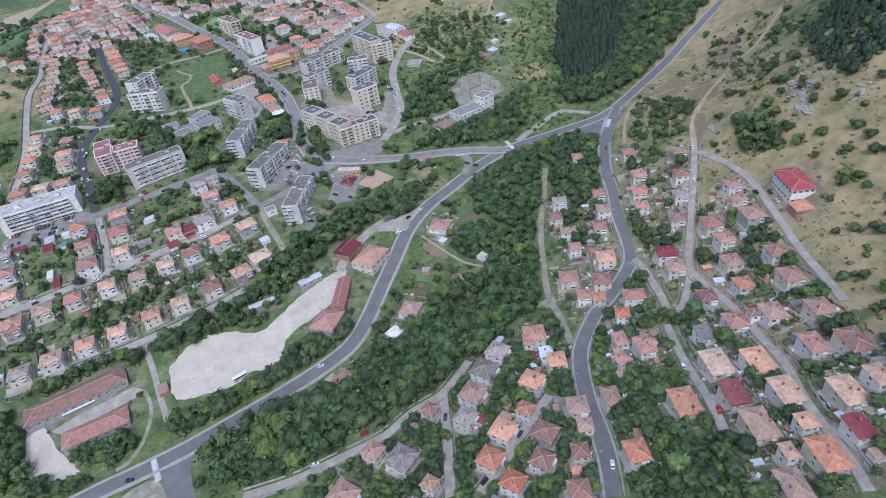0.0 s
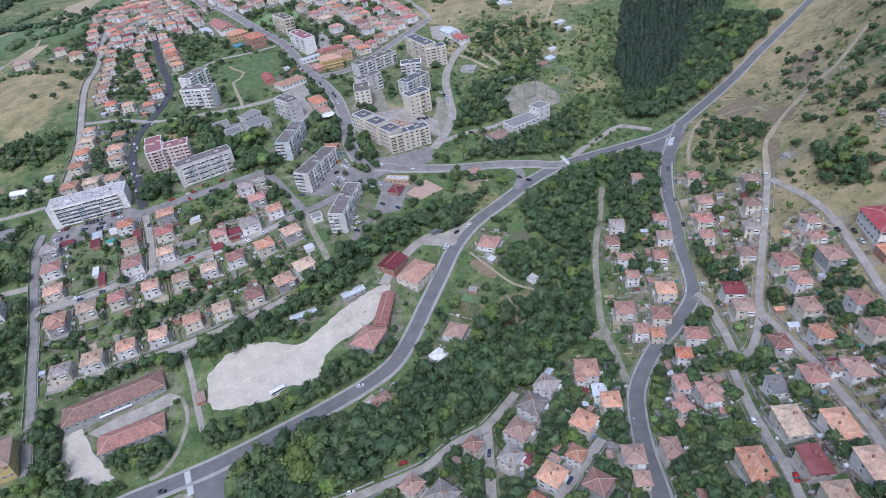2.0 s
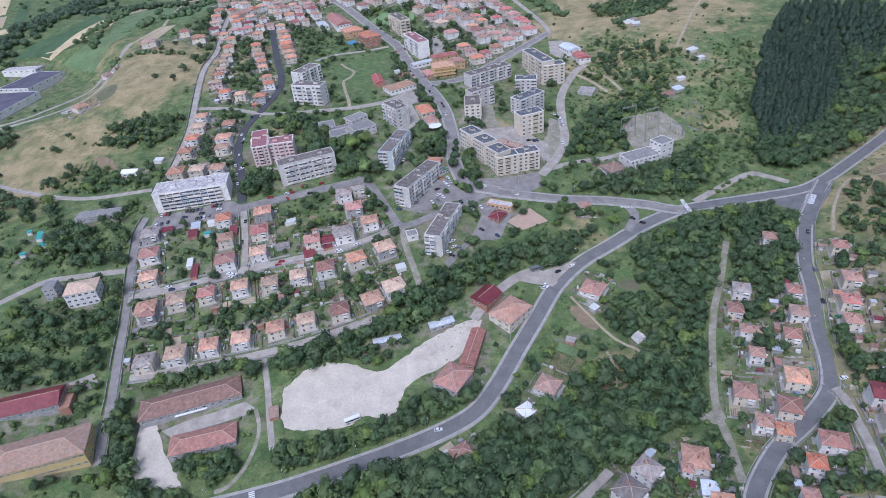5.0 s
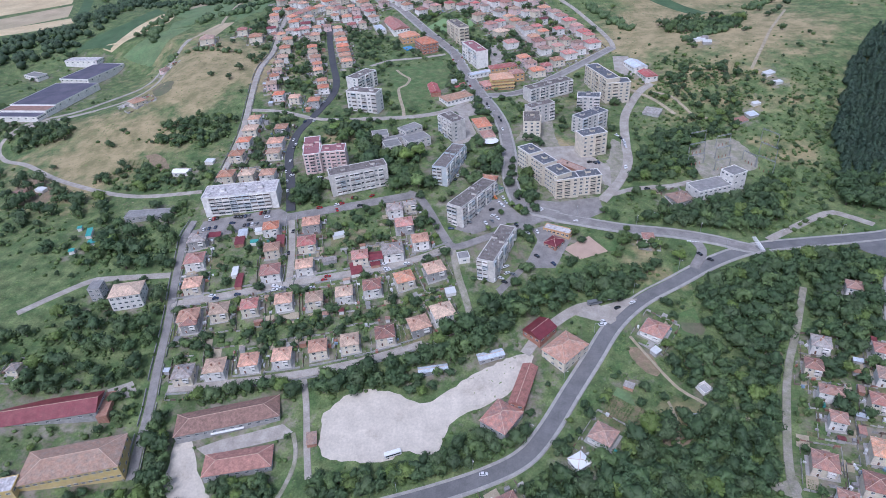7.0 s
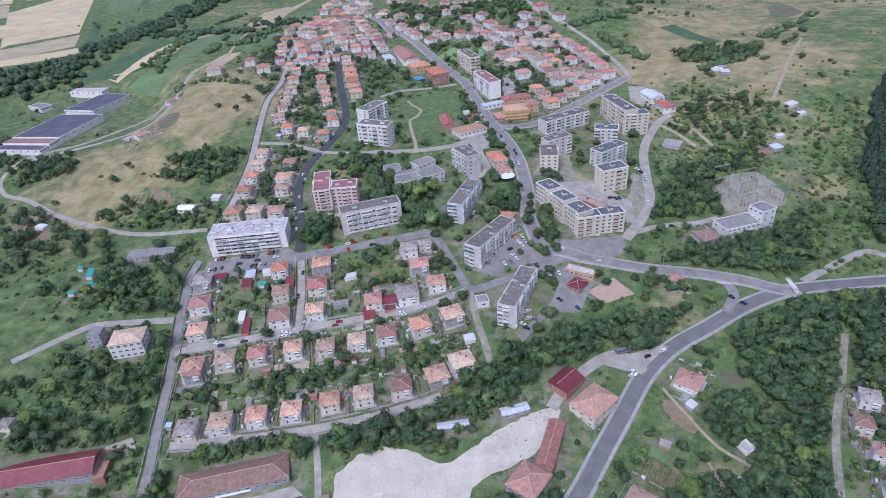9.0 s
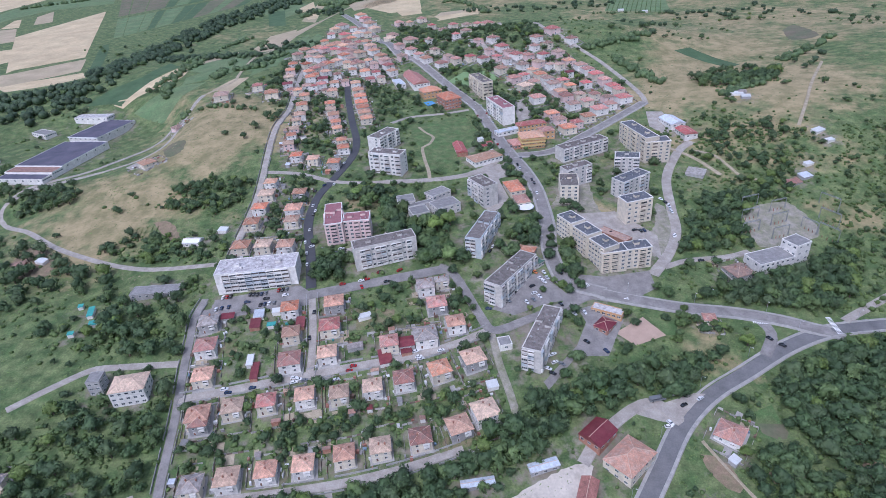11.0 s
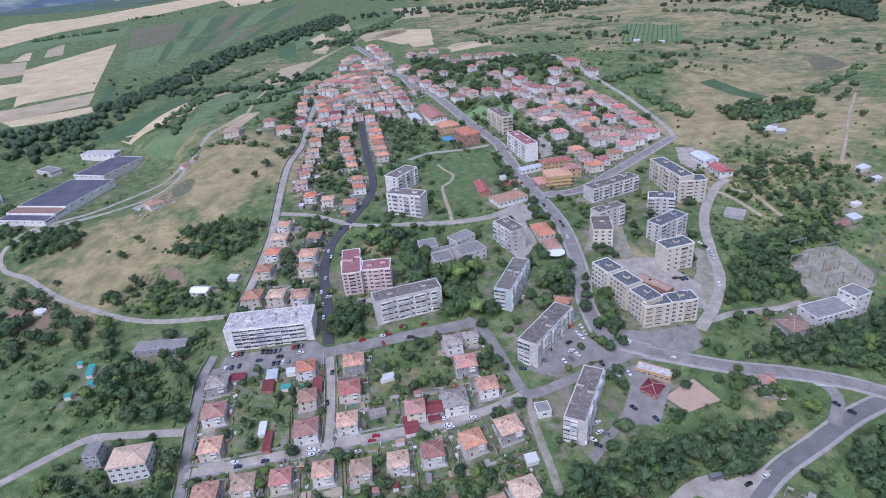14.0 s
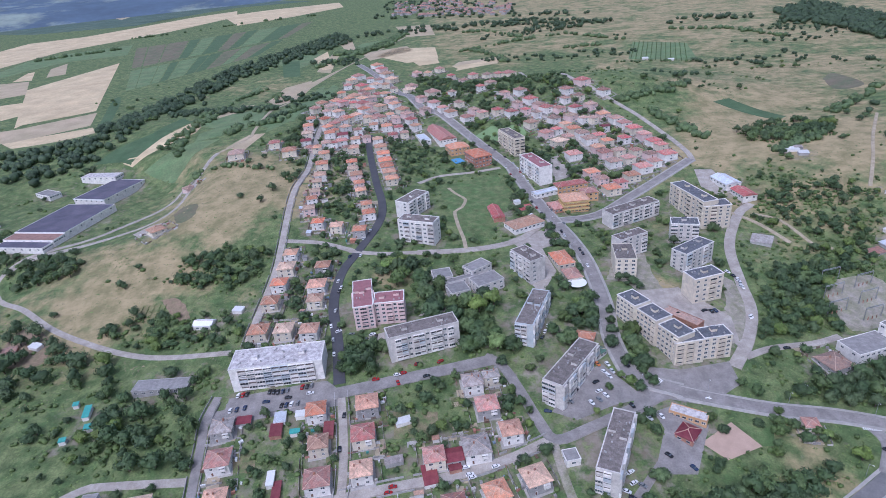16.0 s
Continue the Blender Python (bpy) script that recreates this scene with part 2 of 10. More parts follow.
def ground_material():
    """Meadow, scrub and dry grass; the mesh tells how parched each place is."""
    m = material("meadow", (0.074, 0.122, 0.040), 0.95, 0.40, 7.0, 1.1, 0.6, (0.160, 0.196, 0.076), where="Position", sharp=0.22)
    t = m.node_tree
    b = t.nodes["Principled BSDF"]
    green = b.inputs["Base Color"].links[0].from_socket
    dry = material("dry_grass", (0.355, 0.285, 0.165), 0.95, 0.22, 11.0, 0.9, 0.4, (0.235, 0.215, 0.105), where="Position", sharp=0.35)
    geo = [n for n in t.nodes if n.bl_idname == "ShaderNodeNewGeometry"][0]
    attr = t.nodes.new("ShaderNodeAttribute")
    attr.attribute_name = "dry"
    sums = attr.outputs["Fac"]
    for scale, amount in ((0.022, 1.35), (0.11, 0.6)):
        n = t.nodes.new("ShaderNodeTexNoise")
        n.inputs["Scale"].default_value, n.inputs["Detail"].default_value, n.inputs["Roughness"].default_value = scale, 8.0, 0.65
        t.links.new(geo.outputs["Position"], n.inputs["Vector"])
        s = t.nodes.new("ShaderNodeMath")
        s.operation = "MULTIPLY_ADD"
        s.inputs[1].default_value = amount
        t.links.new(n.outputs["Fac"], s.inputs[0])
        t.links.new(sums, s.inputs[2])
        sums = s.outputs[0]
    r = t.nodes.new("ShaderNodeMapRange")
    for k, v in enumerate((1.22, 1.46, 0, 1)):
        r.inputs[k + 1].default_value = v
    t.links.new(sums, r.inputs[0])
    # the dry grass has its own mottle, built the same way
    mottle = t.nodes.new("ShaderNodeTexNoise")
    mottle.inputs["Scale"].default_value, mottle.inputs["Detail"].default_value, mottle.inputs["Roughness"].default_value = 0.06, 10.0, 0.7
    t.links.new(geo.outputs["Position"], mottle.inputs["Vector"])
    ramp = t.nodes.new("ShaderNodeValToRGB")
    ramp.color_ramp.elements[0].position, ramp.color_ramp.elements[1].position = 0.38, 0.6
    ramp.color_ramp.elements[0].color, ramp.color_ramp.elements[1].color = (0.215, 0.195, 0.090, 1), (0.41, 0.325, 0.178, 1)
    t.links.new(mottle.outputs["Fac"], ramp.inputs[0])
    mix = t.nodes.new("ShaderNodeMix")
    mix.data_type = "RGBA"
    t.links.new(r.outputs[0], mix.inputs[0])
    t.links.new(green, mix.inputs[6])
    t.links.new(ramp.outputs[0], mix.inputs[7])
    # trodden earth, paving and dug beds round the houses
    town = t.nodes.new("ShaderNodeAttribute")
    town.attribute_name = "town"
    patch = t.nodes.new("ShaderNodeTexNoise")
    patch.inputs["Scale"].default_value, patch.inputs["Detail"].default_value, patch.inputs["Roughness"].default_value = 0.16, 5.0, 0.62
    t.links.new(geo.outputs["Position"], patch.inputs["Vector"])
    s = t.nodes.new("ShaderNodeMath")
    s.operation = "MULTIPLY_ADD"
    s.inputs[1].default_value = 0.34
    t.links.new(town.outputs["Fac"], s.inputs[0])
    t.links.new(patch.outputs["Fac"], s.inputs[2])
    edge = t.nodes.new("ShaderNodeMapRange")
    for k, v in enumerate((0.70, 0.90, 0, 0.9)):
        edge.inputs[k + 1].default_value = v
    t.links.new(s.outputs[0], edge.inputs[0])
    earth = t.nodes.new("ShaderNodeValToRGB")
    earth.color_ramp.elements[0].position, earth.color_ramp.elements[1].position = 0.35, 0.65
    earth.color_ramp.elements[0].color, earth.color_ramp.elements[1].color = (0.155, 0.12, 0.085, 1), (0.34, 0.295, 0.25, 1)
    t.links.new(mottle.outputs["Fac"], earth.inputs[0])
    last = t.nodes.new("ShaderNodeMix")
    last.data_type = "RGBA"
    t.links.new(edge.outputs[0], last.inputs[0])
    t.links.new(mix.outputs[2], last.inputs[6])
    t.links.new(earth.outputs[0], last.inputs[7])
    t.links.new(last.outputs[2], b.inputs["Base Color"])
    bpy.data.materials.remove(dry)
    return m


def leaf_material(name, base, second):
    """Foliage: patches of two greens, and each clump a little lighter or darker than its neighbour."""
    m = material(name, base, 0.7, 0.26, 6.0, 1.1, 0.0, second, 0.25, spread=0.52, sharp=0.3, where="Position")
    t = m.node_tree
    hsv = [n for n in t.nodes if n.bl_idname == "ShaderNodeHueSaturation"][0]
    old = hsv.inputs["Value"].links[0].from_socket
    geo = [n for n in t.nodes if n.bl_idname == "ShaderNodeNewGeometry"][0]
    r = t.nodes.new("ShaderNodeMapRange")
    r.inputs[3].default_value, r.inputs[4].default_value = 0.80, 1.22
    t.links.new(geo.outputs["Random Per Island"], r.inputs[0])
    mul = t.nodes.new("ShaderNodeMath")
    mul.operation = "MULTIPLY"
    t.links.new(old, mul.inputs[0])
    t.links.new(r.outputs[0], mul.inputs[1])
    t.links.new(mul.outputs[0], hsv.inputs["Value"])
    return m


LEAF = leaf_material("leaves_green", (0.067, 0.108, 0.034), (0.109, 0.155, 0.050))
LEAF_DARK = leaf_material("leaves_dark", (0.041, 0.074, 0.029), (0.069, 0.110, 0.040))
LEAF_LIGHT = leaf_material("leaves_light", (0.122, 0.190, 0.050), (0.165, 0.222, 0.070))
LEAF_STRAW = leaf_material("dry_grass_tufts", (0.30, 0.25, 0.14), (0.19, 0.185, 0.085))
NEEDLE = leaf_material("needles", (0.036, 0.066, 0.042), (0.056, 0.092, 0.052))
BARK = material("bark", (0.12, 0.09, 0.07), 0.95, 0.25, 0.8, 0.15, 0.4)

# ---------------------------------------------------------------- mesh helpers


def part(name, bm, mat, parent=None, label=""):
    """Links a bmesh as one mesh object under a thing or a part."""
    me = bpy.data.meshes.new(name)
    bm.to_mesh(me)
    bm.free()
    for m in mat if isinstance(mat, (list, tuple)) else [mat]:
        me.materials.append(m)
    ob = new(name, me)
    ob.parent = parent
    if label:
        tagged(ob, label)
    return ob


def shared(name, me, parent, m, label=""):
    """Another object on a mesh that is there already."""
    ob = new(name, me)
    ob.parent = parent
    ob.matrix_local = m
    if label:
        tagged(ob, label)
    return ob


def mesh_of(name, bm, mats):
    me = bpy.data.meshes.new(name)
    bm.to_mesh(me)
    bm.free()
    for m in mats:
        me.materials.append(m)
    return me


def box(bm, x0, x1, y0, y1, z0, z1, mi=0):
    v = [bm.verts.new((x, y, z)) for z in (z0, z1) for x, y in ((x0, y0), (x1, y0), (x1, y1), (x0, y1))]
    for f in ((3, 2, 1, 0), (4, 5, 6, 7), (0, 1, 5, 4), (1, 2, 6, 5), (2, 3, 7, 6), (3, 0, 4, 7)):
        bm.faces.new([v[k] for k in f]).material_index = mi


def thing(name, x, y, z, rot, label, category, group="", kind=""):
    e = new(name)
    e.empty_display_size = 1.0
    e.matrix_world = pose(x, y, z, 0, 0, rot)
    return tagged(e, label, category, group, kind)


def lowest(x, y, w, d, rot):
    c, s = math.cos(radians(rot)), math.sin(radians(rot))
    return min(terrain(x + c * a - s * b, y + s * a + c * b) for a in (-w / 2, 0, w / 2) for b in (-d / 2, 0, d / 2))


def inside(x, y, poly):
    hit = False
    for (x0, y0), (x1, y1) in zip(poly, poly[1:] + poly[:1]):
        if (y0 > y) != (y1 > y) and x < x0 + (y - y0) / (y1 - y0) * (x1 - x0):
            hit = not hit
    return hit


KEEP = []    # discs that trees stay clear of: x, y, radius
LANES = []   # road segments: x0, y0, x1, y1, half width
BARE = []    # outlines of paved or bare patches


# ---------------------------------------------------------------- ground
DRY = [
    (317, 92, 110, 1.35),
    (280, 27, 90, 1.35),
    (345, 222, 60, 1.3),
    (371, 185, 70, 1.2),
    (-306, 407, 80, 1.2),
    (-252, 539, 90, 1.35),
    (-331, 610, 80, 0.6),
    (266, 606, 130, 1.2),
    (306, 762, 150, 0.9),
    (297, 1056, 260, 0.7),
    (465, 878, 260, 0.9),
    (123, 255, 22, 1.0),
    (297, 1463, 450, 0.6),
    (44, 1436, 300, 0.6),
    (527, 1172, 400, 0.8),
    (-401, 1090, 150, 0.5),
    (119, 147, 25, 0.7),
    (10, 90, 14, 0.9),
    (-14, 84, 16, 0.7),
    (223, 544, 150, 0.8),
    (195, 596, 60, 1.0),
    (84, 379, 25, 0.8),
    (-92, 396, 18, 0.9),
    (256, 372, 30, 0.9),
    (450, 345, 90, 1.3),
    (520, 380, 90, 1.2),
    (345, 225, 70, 1.35),
    (290, 40, 80, 1.35),
    (395, 290, 70, 1.2),
    (330, 640, 90, 0.9),
]


def axis(lo, hi, step, far):
    a = list(np.arange(lo, hi + 0.1, step))
    s, out = step, []
    while a[0] > -far:
        s *= 1.22
        a.insert(0, a[0] - s)
    s = step
    while a[-1] < far:
        s *= 1.22
        a.append(a[-1] + s)
    return a


def ground():
    xs, ys = axis(-560, 600, 9.0, 5600), axis(-240, 1000, 9.0, 5600)
    verts = [(x, y, terrain(x, y) - 0.12) for y in ys for x in xs]
    n = len(xs)
    faces = [(j * n + i, j * n + i + 1, (j + 1) * n + i + 1, (j + 1) * n + i) for j in range(len(ys) - 1) for i in range(n - 1)]
    me = bpy.data.meshes.new("ground")
    me.from_pydata(verts, [], faces)
    me.polygons.foreach_set("use_smooth", [True] * len(faces))
    a = me.attributes.new("dry", "FLOAT", "POINT")
    p = np.array(verts)
    dry = np.full(len(p), 0.0)
    for x, y, r, s in DRY:
        dry = np.maximum(dry, s * 0.58 * np.exp(-((p[:, 0] - x) ** 2 + (p[:, 1] - y) ** 2) / (1.1 * r * r)))
    dry = np.maximum(dry, 0.46 * np.clip((p[:, 1] - 800) / 500, 0, 1) * np.clip((p[:, 0] + 330) / 250, 0.1, 1))
    a.data.foreach_set("value", dry - 0.02)
    me.attributes.new("town", "FLOAT", "POINT")
    me.materials.append(ground_material())
    return tagged(new("ground", me), "rolling meadow of green and parched grass", "ground", kind="structure")


LAND = ground()


def settle():
    """Tells the ground how near each place lies to houses."""
    p = np.empty(len(LAND.data.vertices) * 3)
    LAND.data.vertices.foreach_get("co", p)
    p = p.reshape(-1, 3)
    near = np.zeros(len(p))
    for x, y, r in KEEP:
        near = np.maximum(near, np.exp(-((p[:, 0] - x) ** 2 + (p[:, 1] - y) ** 2) / (r + 9.0) ** 2))
    LAND.data.attributes["town"].data.foreach_set("value", near)


def smooth_line(pts, step=4.0):
    """A polyline rounded with a Catmull-Rom curve."""
    p = [Vector((*a, 0)) for a in pts]
    p = [p[0] * 2 - p[1]] + p + [p[-1] * 2 - p[-2]]
    out = []
    for a, b, c, d in zip(p, p[1:], p[2:], p[3:]):
        n = max(2, int((c - b).length / step))
        for k in range(n):
            t = k / n
            out.append(0.5 * (2 * b + (c - a) * t + (2 * a - 5 * b + 4 * c - d) * t * t + (3 * b - a - 3 * c + d) * t ** 3))
    return out + [p[-2]]


def drape(name, poly, surf, up, label, step=8.0):
    """A flat-lying patch that follows the land."""
    if surf in ("chalk", "gravel", "soil") or name in ("bare_soil", "field_brown", "field_dark"):
        closed = smooth_line(poly + poly[:1], 3.0)[:-1]
        rag = random.Random(len(poly))
        poly = [(v.x + rag.uniform(-0.7, 0.7), v.y + rag.uniform(-0.7, 0.7)) for v in closed]
    if surf != "far_wood":
        BARE.append(poly)
    bm = bmesh.new()
    bm.faces.new([bm.verts.new((x, y, 0)) for x, y in poly])
    for k in (0, 1):
        lo, hi = min(p[k] for p in poly), max(p[k] for p in poly)
        s = max(step, (hi - lo) / 60)
        v = lo + s
        while v < hi:
            co, no = [0, 0, 0], [0, 0, 0]
            co[k], no[k] = v, 1
            bmesh.ops.bisect_plane(bm, geom=bm.verts[:] + bm.edges[:] + bm.faces[:], plane_co=co, plane_no=no)
            v += s
    bmesh.ops.triangulate(bm, faces=bm.faces[:])
    for v in bm.verts:
        v.co.z = terrain(v.co.x, v.co.y) + up
    bmesh.ops.recalc_face_normals(bm, faces=bm.faces[:])
    if sum(f.normal.z for f in bm.faces) < 0:
        bmesh.ops.reverse_faces(bm, faces=bm.faces[:])
    return tagged(part(name, bm, SURFACE[surf]), label, name.replace("_", " ").split()[-1], kind="structure")


def strip(bm, line, offs, ups):
    """A ribbon along a line: one vertex for each offset, lifted over the land."""
    rows = []
    for k, p in enumerate(line):
        d = (line[min(k + 1, len(line) - 1)] - line[max(k - 1, 0)]).normalized()
        n = Vector((-d.y, d.x, 0))
        z = terrain(p.x, p.y)
        row = []
        for o, u in zip(offs, ups):
            q = p + n * o
            row.append(bm.verts.new((q.x, q.y, 0.4 * z + 0.6 * terrain(q.x, q.y) + u)))
        rows.append(row)
    for a, b in zip(rows, rows[1:]):
        for k in range(len(a) - 1):
            bm.faces.new((a[k + 1], a[k], b[k], b[k + 1]))


ROAD_WORDS = {
    "asphalt": "worn grey asphalt road", "asphalt_dark": "dark grey asphalt main road", "asphalt_new": "freshly laid dark asphalt street", "concrete": "pale dusty village road",
    "gravel": "pale gravel track", "dirt": "bare earth track across dry grass", "chalk": "white limestone track",
}
ROADS = {}


def road(name, width, surf, pts, level=0, walks=0.0):
    line = smooth_line(pts)
    ROADS[name] = line
    for a, b in zip(line, line[1:]):
        LANES.append((a.x, a.y, b.x, b.y, width / 2 + walks))
    bm = bmesh.new()
    h, u = width / 2, 0.16 + 0.012 * level
    strip(bm, line, (-h - 0.3, -h, 0, h, h + 0.3), (-0.25, u, u + 0.05, u, -0.25))
    tagged(part("road_" + name, bm, SURFACE[surf]), ROAD_WORDS[surf], "road", kind="structure")
    if walks:
        for side in (-1, 1):
            bm = bmesh.new()
            offs = [side * (h + 0.02), side * (h + 0.05), side * (h + walks), side * (h + walks + 0.35)]
            ups = [u - 0.02, u + 0.14, u + 0.14, -0.25]
            strip(bm, line, offs[::-1] if side > 0 else offs, ups[::-1] if side > 0 else ups)
            bmesh.ops.recalc_face_normals(bm, faces=bm.faces[:])
            if sum(f.normal.z for f in bm.faces) < 0:
                bmesh.ops.reverse_faces(bm, faces=bm.faces[:])
            tagged(part("pavement", bm, SURFACE["pavement"]), "pale concrete roadside pavement with a raised kerb", "pavement", kind="structure")


road('main', 7.6, 'asphalt_dark', [(-155.7, 74.0), (-133.2, 81.9), (-106.5, 88.6), (-85.8, 91.3), (-59.5, 94.9), (-31.8, 100.2), (-5.9, 105.8), (17.9, 112.7), (36.4, 121.5), (49.2, 135.4), (64.8, 158.9), (79.4, 180.3), (96.0, 204.4), (115.7, 223.1), (140.8, 238.6), (170.8, 256.7), (199.7, 268.1), (231.5, 271.7), (263.1, 273.0), (287.6, 274.6), (309.4, 284.3), (343.7, 307.7), (429.0, 369.0), (472.0, 391.0), (507.0, 408.0), (560.0, 440.0), (640.0, 482.0), (760.0, 530.0)], 0, 1.6)
road('south_branch', 8.4, 'asphalt_dark', [(-70.7, 92.1), (-65.9, 81.2), (-62.4, 68.5), (-58.7, 51.9), (-54.9, 34.6)], 1, 0.0)
road('hill', 6.6, 'asphalt_dark', [(116.5, -29.7), (122.0, -17.3), (128.3, 0.8), (134.6, 22.7), (143.7, 46.3), (152.8, 61.7), (171.6, 80.1), (191.2, 92.1), (208.7, 105.5), (217.3, 121.2), (225.6, 146.0), (236.5, 171.3), (246.6, 198.3), (266.5, 234.1), (285.6, 257.9), (305.9, 281.1)], 2, 1.1)
road('gully_track', 3.6, 'gravel', [(148.8, 65.5), (153.8, 89.7), (157.2, 111.2), (170.5, 146.5), (181.9, 172.4), (196.9, 198.7), (213.7, 230.1)], 3, 0.0)
road('slope_street', 3.7, 'concrete', [(293.3, 164.6), (277.8, 143.5), (248.1, 104.6), (231.4, 82.6), (226.6, 74.4), (214.6, 61.1), (206.1, 54.0), (201.0, 56.2), (206.4, 73.9), (211.9, 98.7), (211.2, 106.4)], 4, 0.0)
road('slope_lane', 3.2, 'concrete', [(226.6, 74.4), (224.4, 54.3), (220.1, 29.1), (213.7, 9.8), (206.2, -12.0), (194.5, -34.4), (184.2, -59.8), (178.3, -72.9)], 5, 0.0)
road('quarry_path', 4.0, 'dirt', [(292.0, 163.5), (312.8, 192.1), (336.1, 210.0), (385.3, 241.2), (441.3, 275.6), (477.2, 295.0)], 6, 0.0)
road('villa_street', 3.6, 'concrete', [(289.2, 156.1), (289.1, 121.5), (284.4, 96.8), (274.7, 68.2), (266.6, 47.6), (255.8, 19.8), (247.5, 1.6)], 7, 0.0)
road('slope_alley', 3.4, 'concrete', [(193.5, 47.8), (182.4, 18.7), (172.7, -10.5), (164.7, -28.7)], 8, 0.0)
road('lower_street', 4.2, 'concrete', [(-31.7, 54.2), (-6.4, 51.1), (16.7, 51.8), (40.4, 53.3), (55.6, 60.0), (70.2, 63.2), (77.4, 66.2), (94.9, 80.0)], 9, 0.0)
road('lower_lane', 4.4, 'concrete', [(74.6, 63.4), (69.5, 41.7), (60.0, 5.3)], 10, 0.0)
road('lower_alley', 4.4, 'concrete', [(72.0, 0.8), (86.0, 9.7), (102.4, 22.3), (121.3, 36.5)], 11, 0.0)
road('depot_lane', 3.2, 'concrete', [(-69.3, 116.6), (-73.4, 134.7), (-77.8, 157.5), (-82.7, 175.2)], 0, 0.0)
road('white_track', 2.0, 'gravel', [(-82.0, 141.2), (-78.8, 132.5), (-78.2, 123.9), (-80.6, 114.3), (-83.5, 107.5), (-89.6, 100.0), (-96.1, 98.1)], 1, 0.0)
road('west', 4.6, 'asphalt', [(-159.2, 116.1), (-161.7, 130.6), (-163.1, 144.4), (-164.6, 157.2), (-167.5, 175.6), (-169.3, 190.1), (-172.2, 212.6), (-177.1, 238.3), (-181.7, 264.8), (-184.9, 280.0), (-183.5, 296.3)], 2, 0.0)
road('block_street', 8.0, 'asphalt', [(-185.4, 281.4), (-148.4, 287.1), (-112.9, 294.7), (-80.6, 303.3), (-49.2, 312.1), (-25.9, 318.5)], 3, 0.0)
road('north_south_lane', 4.2, 'concrete', [(-111.8, 294.7), (-105.7, 265.6), (-102.9, 243.8), (-102.8, 234.5)], 4, 0.0)
road('middle_street', 4.8, 'concrete', [(-173.5, 221.2), (-150.8, 225.7), (-121.4, 231.7), (-103.5, 235.1), (-76.5, 241.0), (-45.9, 247.1), (-21.0, 255.3), (-0.1, 265.4)], 5, 0.0)
road('bend_street', 5.6, 'asphalt', [(-31.4, 320.7), (-22.3, 314.3), (-13.8, 297.3), (-4.4, 275.4), (3.1, 265.3), (21.4, 272.4), (38.6, 280.5), (56.4, 289.2), (71.0, 295.8)], 6, 0.0)
road('gully_lane', 4.0, 'gravel', [(1.4, 263.4), (4.8, 243.3), (9.3, 225.1), (12.7, 209.8)], 7, 0.0)
road('front_street', 4.4, 'concrete', [(-157.9, 166.2), (-123.0, 170.4), (-84.4, 175.2), (-57.7, 180.0), (-33.8, 186.2), (-15.7, 192.3)], 8, 0.0)
road('dark_street', 6.5, 'asphalt_new', [(-113.7, 300.4), (-120.4, 332.4), (-130.3, 370.9), (-130.9, 405.6), (-123.2, 432.6), (-113.2, 472.8), (-114.4, 507.6), (-127.8, 562.9), (-144.9, 640.6), (-150.1, 681.2)], 9, 0.0)
road('avenue', 8.0, 'asphalt', [(74.2, 295.0), (52.0, 304.1), (45.9, 318.9), (43.8, 340.3), (45.5, 363.6), (44.3, 392.5), (41.8, 418.5), (35.5, 446.8), (25.5, 479.8), (15.6, 518.9), (4.5, 568.8), (-7.8, 610.7), (-69.6, 728.9), (-102.4, 770.7), (-155.4, 964.2), (-213.1, 1115.0), (-254.2, 1207.4)], 10, 1.6)
road('hotel_street', 7.0, 'asphalt', [(27.8, 473.1), (62.2, 482.3), (96.8, 514.7), (128.0, 543.4), (164.6, 575.6)], 11, 1.5)
road('east_street', 5.0, 'concrete', [(165.6, 573.8), (166.3, 593.0), (159.4, 634.1), (143.7, 685.8), (121.3, 725.6), (101.9, 761.6), (81.5, 805.8), (40.4, 1029.9)], 0, 0.0)
road('fields_street', 4.8, 'concrete', [(-179.4, 336.2), (-180.7, 358.1), (-181.2, 388.3), (-182.3, 417.5), (-186.5, 450.3), (-198.2, 534.6), (-197.1, 585.1), (-203.6, 638.0), (-210.7, 700.6), (-214.1, 767.0), (-213.1, 840.8)], 1, 0.0)
road('cross_street', 4.4, 'concrete', [(-187.2, 453.0), (-155.6, 446.7), (-125.6, 432.7)], 2, 0.0)
road('meadow_road', 4.0, 'concrete', [(-188.7, 332.5), (-227.3, 334.6), (-254.7, 339.5), (-291.3, 352.7), (-334.2, 373.4), (-378.5, 404.2), (-413.3, 425.6), (-433.9, 449.1), (-421.2, 472.9), (-381.9, 498.2), (-361.5, 528.3), (-340.1, 567.5), (-332.3, 599.9)], 3, 0.0)
road('orchard_road', 4.4, 'concrete', [(-182.0, 244.5), (-222.2, 243.7), (-236.1, 241.5), (-253.3, 228.4), (-268.3, 213.5)], 4, 0.0)
road('backyard_road', 7.0, 'concrete', [(107.6, 313.1), (123.5, 335.3), (136.4, 362.9), (141.0, 393.5), (149.4, 436.0), (170.0, 475.6), (184.5, 488.0)], 5, 0.0)
road('substation_lane', 4.0, 'concrete', [(116.9, 321.3), (135.5, 329.5), (162.6, 335.0), (179.5, 341.2)], 6, 0.0)
road('junction_road', 7.4, 'asphalt', [(70.8, 294.9), (86.6, 290.9), (117.7, 284.9), (149.0, 282.1), (175.2, 276.4), (193.1, 268.9), (207.6, 264.4)], 7, 1.4)
road('spur_link', 6.0, 'asphalt', [(158.6, 282.0), (164.7, 266.7), (154.7, 249.4)], 8, 0.0)
